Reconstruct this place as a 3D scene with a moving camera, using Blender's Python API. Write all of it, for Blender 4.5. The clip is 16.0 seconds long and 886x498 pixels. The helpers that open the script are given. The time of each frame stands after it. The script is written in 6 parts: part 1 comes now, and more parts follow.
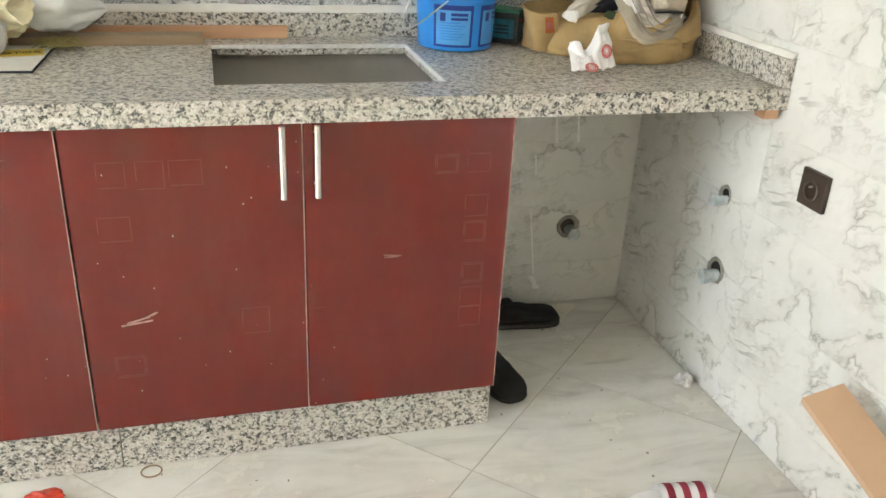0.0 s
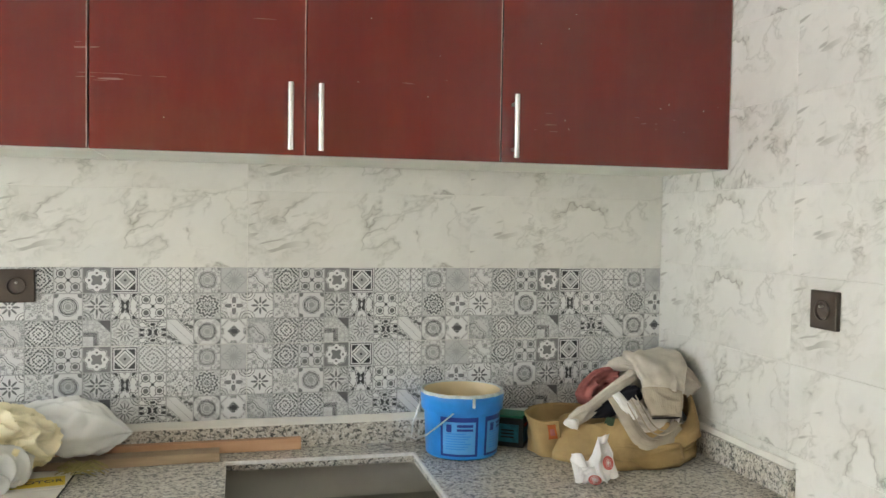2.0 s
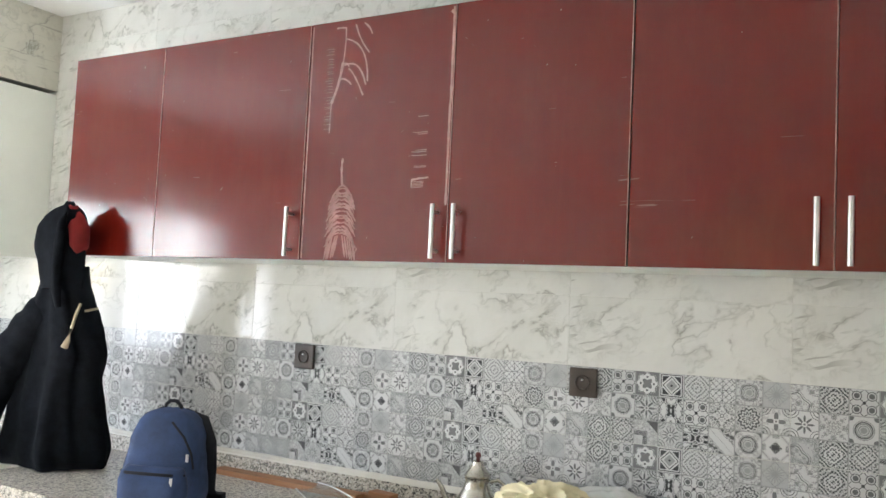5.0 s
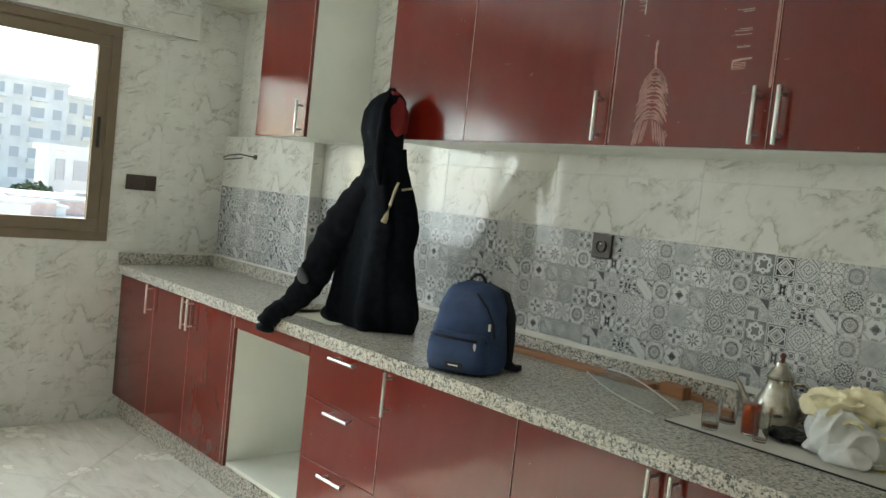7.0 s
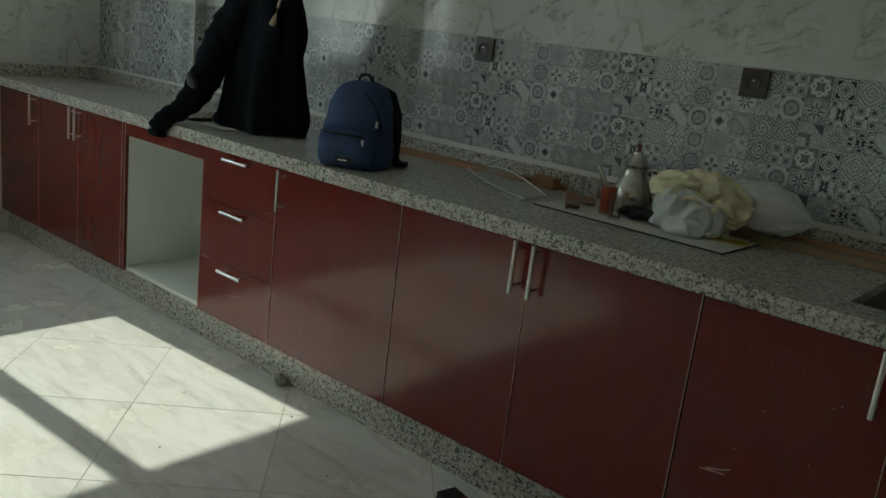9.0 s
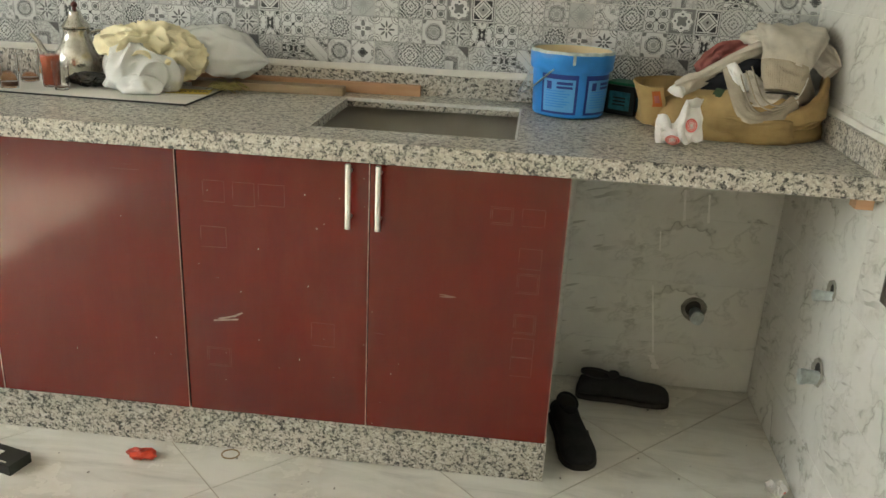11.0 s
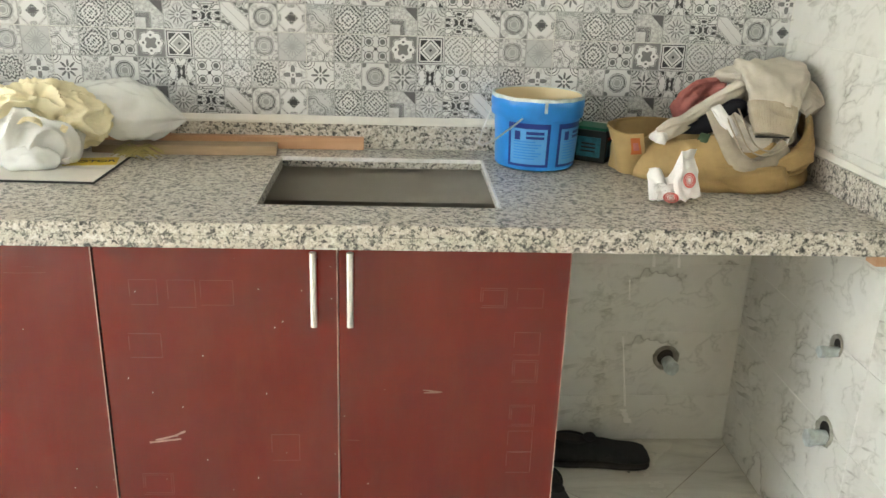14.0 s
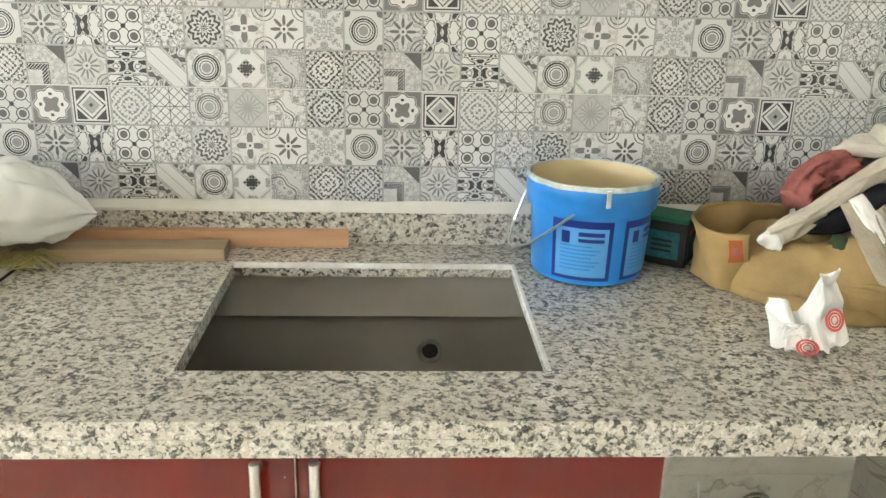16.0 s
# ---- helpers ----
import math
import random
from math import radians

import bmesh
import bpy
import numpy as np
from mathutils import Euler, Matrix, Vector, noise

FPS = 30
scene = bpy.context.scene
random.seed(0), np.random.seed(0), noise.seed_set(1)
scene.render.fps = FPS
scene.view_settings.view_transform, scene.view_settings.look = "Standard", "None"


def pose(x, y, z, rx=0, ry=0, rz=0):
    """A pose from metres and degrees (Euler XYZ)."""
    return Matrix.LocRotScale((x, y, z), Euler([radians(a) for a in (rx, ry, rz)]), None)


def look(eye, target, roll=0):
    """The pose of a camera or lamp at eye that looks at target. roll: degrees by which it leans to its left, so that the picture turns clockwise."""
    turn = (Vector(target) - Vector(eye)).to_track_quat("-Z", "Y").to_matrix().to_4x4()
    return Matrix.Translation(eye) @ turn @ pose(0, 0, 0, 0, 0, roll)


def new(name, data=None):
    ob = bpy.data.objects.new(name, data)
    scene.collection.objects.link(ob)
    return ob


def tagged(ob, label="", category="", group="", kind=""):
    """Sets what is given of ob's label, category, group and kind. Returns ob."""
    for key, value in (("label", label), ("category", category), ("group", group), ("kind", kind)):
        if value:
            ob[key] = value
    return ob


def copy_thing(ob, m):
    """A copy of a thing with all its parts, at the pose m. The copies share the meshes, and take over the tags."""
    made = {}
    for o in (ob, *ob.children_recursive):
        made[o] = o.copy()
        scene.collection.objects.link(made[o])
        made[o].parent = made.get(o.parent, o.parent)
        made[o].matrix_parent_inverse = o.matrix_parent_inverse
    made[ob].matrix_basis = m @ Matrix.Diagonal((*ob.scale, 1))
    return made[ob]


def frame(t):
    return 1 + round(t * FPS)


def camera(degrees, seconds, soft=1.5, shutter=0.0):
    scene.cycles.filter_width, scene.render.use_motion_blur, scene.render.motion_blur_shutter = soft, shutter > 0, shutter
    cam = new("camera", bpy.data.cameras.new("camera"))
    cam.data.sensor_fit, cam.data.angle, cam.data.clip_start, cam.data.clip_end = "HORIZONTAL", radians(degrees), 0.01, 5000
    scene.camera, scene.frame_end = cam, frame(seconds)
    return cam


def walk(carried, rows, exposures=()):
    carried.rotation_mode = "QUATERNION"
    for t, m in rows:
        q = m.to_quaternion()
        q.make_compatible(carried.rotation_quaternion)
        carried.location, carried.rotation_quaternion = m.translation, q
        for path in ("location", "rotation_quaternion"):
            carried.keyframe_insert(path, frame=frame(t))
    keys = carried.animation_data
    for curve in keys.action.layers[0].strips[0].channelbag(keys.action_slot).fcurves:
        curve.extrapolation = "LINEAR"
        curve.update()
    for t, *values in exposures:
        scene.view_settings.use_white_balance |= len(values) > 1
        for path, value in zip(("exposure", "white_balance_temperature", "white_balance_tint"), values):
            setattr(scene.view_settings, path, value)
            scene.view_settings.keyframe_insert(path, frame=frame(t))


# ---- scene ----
cam = camera(56.0, 16.0)
PATH = [
    (0, (-0.65, -2.192, 1.256), (-0.142, -0.44, 0.425), 2.9),
    (0.5, (-0.653, -2.194, 1.281), (-0.148, -0.397, 0.565), 2.3),
    (1, (-0.614, -2.201, 1.342), (-0.133, -0.317, 0.871), 1.2),
    (1.5, (-0.624, -2.215, 1.392), (-0.136, -0.293, 1.127), 1.1),
    (2, (-0.62, -2.226, 1.451), (-0.146, -0.284, 1.386), 0.9),
    (2.5, (-0.609, -2.233, 1.486), (-0.159, -0.286, 1.561), 0.6),
    (3, (-0.543, -2.248, 1.493), (-0.239, -0.273, 1.592), 0.7),
    (3.5, (-0.406, -2.271, 1.498), (-0.466, -0.274, 1.587), 1.6),
    (4, (-0.305, -2.321, 1.499), (-0.772, -0.378, 1.596), 2.0),
    (4.5, (-0.298, -2.328, 1.494), (-1.056, -0.481, 1.611), 2.4),
    (5, (-0.34, -2.296, 1.491), (-1.318, -0.556, 1.616), 2.7),
    (5.2, (-0.349, -2.251, 1.487), (-1.432, -0.574, 1.611), 2.8),
    (7.3, (-0.378, -2.402, 1.372), (-1.878, -1.09, 1.198), 6.0),
    (7.5, (-0.356, -2.44, 1.364), (-1.831, -1.113, 1.113), 6.3),
    (8, (-0.295, -2.468, 1.348), (-1.732, -1.128, 0.974), 6.9),
    (8.5, (-0.255, -2.484, 1.329), (-1.609, -1.076, 0.899), 7.3),
    (9, (-0.213, -2.448, 1.304), (-1.45, -0.955, 0.815), 6.8),
    (9.5, (-0.169, -2.436, 1.286), (-1.16, -0.786, 0.743), 5.2),
    (10, (-0.147, -2.43, 1.28), (-0.863, -0.659, 0.688), 3.8),
    (10.2, (-0.145, -2.418, 1.27), (-0.743, -0.611, 0.674), 3.5),
    (12.3, (-0.175, -2.285, 1.244), (-0.022, -0.463, 0.435), 2.2),
    (12.5, (-0.186, -2.274, 1.257), (-0.024, -0.438, 0.481), 1.8),
    (13, (-0.247, -2.219, 1.294), (-0.039, -0.349, 0.615), 1.4),
    (13.5, (-0.319, -2.163, 1.316), (-0.093, -0.288, 0.66), 1.8),
    (14, (-0.386, -2.067, 1.317), (-0.265, -0.187, 0.647), 2.0),
    (14.5, (-0.35, -1.887, 1.32), (-0.307, -0.007, 0.64), 1.8),
    (15, (-0.302, -1.725, 1.324), (-0.259, 0.144, 0.612), 1.7),
    (15.5, (-0.313, -1.567, 1.322), (-0.233, 0.291, 0.587), 1.7),
    (16, (-0.367, -1.458, 1.337), (-0.266, 0.431, 0.688), 1.5),
]
walk(cam, [(t, look(eye, target, roll)) for t, eye, target, roll in PATH],
     [(0, 2.98, 6600, 12), (0.8, 2.98, 6550, 12), (1.5, 2.55, 6500, 12), (2.5, 2.55, 6700, 13), (3.5, 2.78, 6800, 15), (5, 2.38, 6300, 14), (7.3, 1.2, 6600, 0), (8.0, 0.45, 6500, -4), (9.0, -0.15, 6200, -6), (9.5, 0.15, 6500, -5),
      (10.0, 1.05, 7200, -3), (10.2, 1.4, 7300, 1), (12.3, 2.75, 6800, 10), (13.5, 2.85, 6800, 10), (16, 3.1, 6800, 10)])


# ---- world, sun, window light, added hall fill, exposure ----
SUN_DIR = Vector((1.0, 0.052, -0.728)).normalized()
world = bpy.data.worlds.new("world")
scene.world = world
world.use_nodes = True
wn = world.node_tree
sky = wn.nodes.new("ShaderNodeTexSky")
sky.sky_type = "NISHITA"
sky.sun_disc = False
sky.sun_elevation = math.asin(-SUN_DIR.z)
sky.sun_rotation = math.atan2(-SUN_DIR.x, -SUN_DIR.y)
wn.links.new(sky.outputs["Color"], wn.nodes["Background"].inputs["Color"])
wn.nodes["Background"].inputs["Strength"].default_value = 0.15
sun = new("sun", bpy.data.lights.new("sun", "SUN"))
sun.data.energy, sun.data.angle, sun.data.color = 5.0, radians(0.5), (1, 0.95, 0.87)
sun.matrix_world = look((0, 0, 0), SUN_DIR)


def fill_lamp(x, y, z, target, w, h, power, colour):
    lamp = new("window_sky_light", bpy.data.lights.new("window_sky_light", "AREA"))
    lamp.data.shape, lamp.data.size, lamp.data.size_y = "RECTANGLE", w, h
    lamp.data.energy, lamp.data.color = power, colour
    lamp.matrix_world = look((x, y, z), target)
    return lamp


# Sky light through the window bays that stay out of view.
fill_lamp(-4.98, -2.26, 1.54, (0, -2.26, 1.5), 1.55, 1.05, 10, (0.84, 0.93, 1.0))

# Added unseen lamp in the hall; brightens the kitchen through the doorway.
fill_lamp(-4.8, -4.85, 1.5, (0, -5.2, 1.0), 1.6, 1.5, 36.0, (1.0, 0.92, 0.8))


# ---- materials ----
class Nodes:
    """A small wrapper to write node trees briefly."""

    def __init__(self, name):
        self.mat = bpy.data.materials.new(name)
        self.mat.use_nodes = True
        self.tree = self.mat.node_tree
        self.bsdf = self.tree.nodes["Principled BSDF"]

    def put(self, socket, value):
        if isinstance(value, bpy.types.NodeSocket):
            self.tree.links.new(value, socket)
        elif value is not None:
            if socket.type == "RGBA" and len(value) == 3:
                value = (*value, 1)
            socket.default_value = value

    def node(self, kind, out=0, **inputs):
        n = self.tree.nodes.new("ShaderNode" + kind)
        for key, value in inputs.items():
            self.put(n.inputs[int(key[1:])] if key[0] == "_" and key[1:].isdigit() else n.inputs[key.replace("_", " ")], value)
        return n.outputs[out]

    def math(self, op, a, b=0.0, c=0.0):
        n = self.tree.nodes.new("ShaderNodeMath")
        n.operation = op
        for i, v in enumerate((a, b, c)):
            self.put(n.inputs[i], v)
        return n.outputs[0]

    def mix(self, f, a, b):
        n = self.tree.nodes.new("ShaderNodeMix")
        n.data_type = "RGBA"
        self.put(n.inputs[0], f)
        self.put(n.inputs[6], a)
        self.put(n.inputs[7], b)
        return n.outputs[2]

    def ramp(self, f, stops, constant=False):
        n = self.tree.nodes.new("ShaderNodeValToRGB")
        n.color_ramp.interpolation = "CONSTANT" if constant else "LINEAR"
        els = n.color_ramp.elements
        while len(els) < len(stops):
            els.new(0.5)
        for el, (p, c) in zip(els, stops):
            el.position = p
            el.color = (*c, 1) if isinstance(c, tuple) else (c, c, c, 1)
        self.put(n.inputs[0], f)
        return n.outputs[0]

    def coords(self, which="Object"):
        n = self.tree.nodes.new("ShaderNodeTexCoord")
        return n.outputs[which]

    def world_pos(self):
        return self.node("NewGeometry", out="Position")

    def scaled(self, v, s=(1, 1, 1), loc=(0, 0, 0)):
        n = self.tree.nodes.new("ShaderNodeMapping")
        self.put(n.inputs["Vector"], v)
        self.put(n.inputs["Scale"], s)
        self.put(n.inputs["Location"], loc)
        return n.outputs[0]

    def add(self, a, b):
        n = self.tree.nodes.new("ShaderNodeVectorMath")
        self.put(n.inputs[0], a)
        self.put(n.inputs[1], b)
        return n.outputs[0]

    def noise(self, v, scale, detail=3.0, rough=0.5, out=0, dist=0.0):
        return self.node("TexNoise", out=out, Vector=v, Scale=scale, Detail=detail, Roughness=rough, Distortion=dist)

    def bump(self, h, strength=0.3, distance=0.002):
        return self.node("Bump", Height=h, Strength=strength, Distance=distance)

    def done(self, colour, rough=0.5, metal=0.0, bump=None, **more):
        self.put(self.bsdf.inputs["Base Color"], colour)
        self.put(self.bsdf.inputs["Roughness"], rough)
        self.put(self.bsdf.inputs["Metallic"], metal)
        if bump is not None:
            self.put(self.bsdf.inputs["Normal"], bump)
        for key, value in more.items():
            self.put(self.bsdf.inputs[key.replace("_", " ")], value)
        return self.mat


def make_red(name):
    m = Nodes(name)
    p = m.world_pos()
    dust = m.noise(m.scaled(p, (1, 1, 0.35)), 9, 5, 0.62)
    streak = m.noise(m.scaled(p, (60, 60, 1.2)), 1.0, 3, 0.6)
    patch = m.noise(p, 2.3, 3, 0.5)
    f = m.math("MULTIPLY", m.ramp(dust, [(0.42, 0.0), (0.72, 1.0)]), m.ramp(patch, [(0.35, 0.15), (0.7, 1.0)]))
    f = m.math("ADD", m.math("MULTIPLY", f, 0.14), m.math("MULTIPLY", m.ramp(streak, [(0.5, 0.0), (0.75, 1.0)]), 0.02))
    speck = m.node("TexVoronoi", Vector=p, Scale=38.0)
    s = m.math("MULTIPLY", m.math("LESS_THAN", speck, 0.045), m.math("GREATER_THAN", m.noise(p, 5.0, 1), 0.56))
    scr = m.noise(m.scaled(p, (5, 5, 90)), 1.0, 2, 0.5, dist=1.5)
    scr = m.math("MULTIPLY", m.math("GREATER_THAN", scr, 0.735), m.math("GREATER_THAN", m.noise(p, 6.0, 2), 0.58))
    col = m.mix(f, (0.13, 0.0078, 0.004), (0.26, 0.085, 0.05))
    col = m.mix(m.math("MULTIPLY", s, 0.75), col, (0.62, 0.5, 0.45))
    col = m.mix(m.math("MULTIPLY", scr, 0.3), col, (0.5, 0.3, 0.27))
    return m.done(col, m.math("ADD", 0.13, m.math("MULTIPLY", f, 0.9)), 0.0,
                  m.bump(m.noise(p, 3.5, 2), 0.03, 0.004), IOR=1.62)


def marble_nodes(m, tint, v):
    turned = m.tree.nodes.new("ShaderNodeMapping")
    m.put(turned.inputs["Vector"], v)
    m.put(turned.inputs["Rotation"], (0.0, radians(33), 0.0))
    t = m.scaled(turned.outputs[0], (0.8, 1.0, 1.15))
    warp = m.noise(t, 4.0, 4, 0.62, out=1)
    vv = m.add(t, m.scaled(warp, (0.33, 0.33, 0.33)))

    def vein(scale, shift, w):
        n = m.noise(m.add(vv, (shift, 0.0, shift)), scale, 5, 0.55)
        return m.ramp(m.math("ABSOLUTE", m.math("SUBTRACT", n, 0.5)), [(0.0, 1.0), (w, 0.5), (w * 4.5, 0.0)])

    gate = m.ramp(m.noise(v, 4.5, 3), [(0.4, 0.0), (0.58, 1.0)])
    gate2 = m.ramp(m.noise(m.add(v, (7.0, 0.0, 3.0)), 6.0, 3), [(0.42, 0.0), (0.56, 1.0)])
    main = m.math("MULTIPLY", vein(3.4, 0.0, 0.006), gate)
    fine = m.math("MULTIPLY", vein(8.0, 5.0, 0.008), gate2)
    soft = m.ramp(m.math("ABSOLUTE", m.math("SUBTRACT", m.noise(vv, 3.4, 5, 0.55), 0.47)), [(0.0, 0.4), (0.08, 0.0)])
    soft = m.math("MULTIPLY", soft, gate)
    cloud = m.ramp(m.noise(vv, 2.6, 4, 0.6), [(0.35, 0.0), (0.7, 1.0)])
    base = m.mix(cloud, tint, tuple(c * 0.87 for c in tint))
    base = m.mix(m.math("MULTIPLY", soft, 0.6), base, (0.46, 0.455, 0.39))
    f = m.math("MAXIMUM", main, m.math("MULTIPLY", fine, 0.45))
    along = m.node("SeparateXYZ", Vector=m.coords()).node.outputs[0]
    tilt = m.tree.nodes.new("ShaderNodeMapping")
    m.put(tilt.inputs["Vector"], m.add(v, m.scaled(warp, (0.02, 0.02, 0.02))))
    m.put(tilt.inputs["Rotation"], (0.0, radians(14), 0.0))
    stroke = m.ramp(m.noise(m.scaled(tilt.outputs[0], (9, 1, 62)), 1.0, 1, 0.5), [(0.62, 0.0), (0.66, 1.0)])
    near = m.math("MULTIPLY", m.ramp(along, [(0.0, 1.0), (0.09, 0.9), (0.15, 0.0)]), m.ramp(m.noise(v, 11.0, 1), [(0.42, 0.0), (0.52, 1.0)]))
    f = m.math("MAXIMUM", f, m.math("MULTIPLY", m.math("MULTIPLY", stroke, near), 0.75))
    return m.mix(m.math("MULTIPLY", f, 0.8), base, (0.27, 0.27, 0.225))


def make_marble(name, tint, steps, rough=0.05):
    m = Nodes(name)
    r = m.node("ObjectInfo", out="Random")
    k = m.math("FLOOR", m.math("MULTIPLY", r, steps))
    off = m.node("CombineXYZ", X=m.math("MULTIPLY", k, 3.7), Y=m.math("MULTIPLY", k, 1.3), Z=0.0)
    v = m.add(m.coords(), off)
    col = marble_nodes(m, tint, v)
    smear = m.noise(m.world_pos(), 6, 4, 0.6)
    col = m.mix(m.math("MULTIPLY", m.ramp(smear, [(0.5, 0.0), (0.8, 1.0)]), 0.15), col, (0.66, 0.64, 0.57))
    return m.done(col, m.math("ADD", rough, m.math("MULTIPLY", smear, 0.06)), 0.0,
                  m.bump(m.noise(v, 4, 2), 0.02, 0.003), IOR=1.5)


def make_floor(name):
    m = Nodes(name)
    r = m.node("ObjectInfo", out="Random")
    off = m.node("CombineXYZ", X=m.math("MULTIPLY", r, 31.0), Y=m.math("MULTIPLY", r, 17.0), Z=0.0)
    v = m.add(m.coords(), off)
    n = m.noise(m.scaled(v, (1.0, 4.0, 1)), 2.6, 6, 0.62, dist=1.2)
    streaks = m.ramp(n, [(0.44, 0.0), (0.6, 0.35), (0.72, 0.9)])
    base = m.mix(streaks, (0.76, 0.74, 0.67), (0.5, 0.485, 0.43))
    p = m.world_pos()
    dirt = m.ramp(m.noise(p, 4.2, 5, 0.65), [(0.5, 0.0), (0.78, 1.0)])
    base = m.mix(m.math("MULTIPLY", dirt, 0.45), base, (0.52, 0.45, 0.33))
    sp = m.math("LESS_THAN", m.node("TexVoronoi", Vector=p, Scale=24.0), 0.06)
    sp = m.math("MULTIPLY", sp, m.math("GREATER_THAN", m.noise(p, 9.0, 1), 0.6))
    base = m.mix(m.math("MULTIPLY", sp, 0.7), base, (0.2, 0.16, 0.12))
    return m.done(base, m.math("ADD", 0.16, m.math("MULTIPLY", dirt, 0.3)), 0.0, IOR=1.5)


def make_granite(name):
    m = Nodes(name)
    p = m.world_pos()
    warp = m.scaled(m.noise(p, 110, 2, 0.6, out=1), (0.01, 0.01, 0.01))
    v = m.node("VectorMath", _0=p, _1=warp)
    grain = m.node("SeparateColor", Color=m.node("TexVoronoi", out="Color", Vector=v, Scale=190.0))
    small = m.node("SeparateColor", Color=m.node("TexVoronoi", out="Color", Vector=v, Scale=420.0))
    big = m.noise(v, 75, 2, 0.55)
    k = m.math("ADD", m.math("ADD", m.math("MULTIPLY", grain, 0.42), m.math("MULTIPLY", small, 0.2)), m.math("MULTIPLY", big, 0.72))
    col = m.ramp(k, [(0.0, (0.035, 0.035, 0.033)), (0.45, (0.11, 0.107, 0.096)), (0.52, (0.24, 0.228, 0.2)), (0.59, (0.42, 0.385, 0.325)),
                     (0.67, (0.56, 0.52, 0.45)), (0.87, (0.68, 0.66, 0.61))], True)
    dust = m.ramp(m.noise(p, 5, 4, 0.6), [(0.45, 0.0), (0.75, 1.0)])
    col = m.mix(m.math("MULTIPLY", dust, 0.18), col, (0.6, 0.57, 0.51))
    return m.done(col, m.math("ADD", 0.3, m.math("MULTIPLY", dust, 0.12)), 0.0, IOR=1.48)


def make_plain(name, colour, rough=0.5, metal=0.0, vary=0.12, scale=14.0, bump=0.0, bscale=60.0, **more):
    m = Nodes(name)
    p = m.coords()
    n = m.noise(p, scale, 4, 0.6)
    dark = tuple(c * (1 - vary) for c in colour)
    light = tuple(min(1, c * (1 + vary)) for c in colour)
    col = m.mix(m.ramp(n, [(0.3, 0.0), (0.7, 1.0)]), dark, light)
    b = m.bump(m.noise(p, bscale, 3), bump, 0.002) if bump else None
    return m.done(col, rough, metal, b, **more)


def make_wood(name, a, b):
    m = Nodes(name)
    v = m.scaled(m.coords(), (1.2, 22, 22))
    n = m.noise(v, 2.2, 5, 0.6, dist=0.6)
    return m.done(m.mix(m.ramp(n, [(0.35, 0.0), (0.65, 1.0)]), a, b), 0.55, 0.0, m.bump(n, 0.15, 0.001))


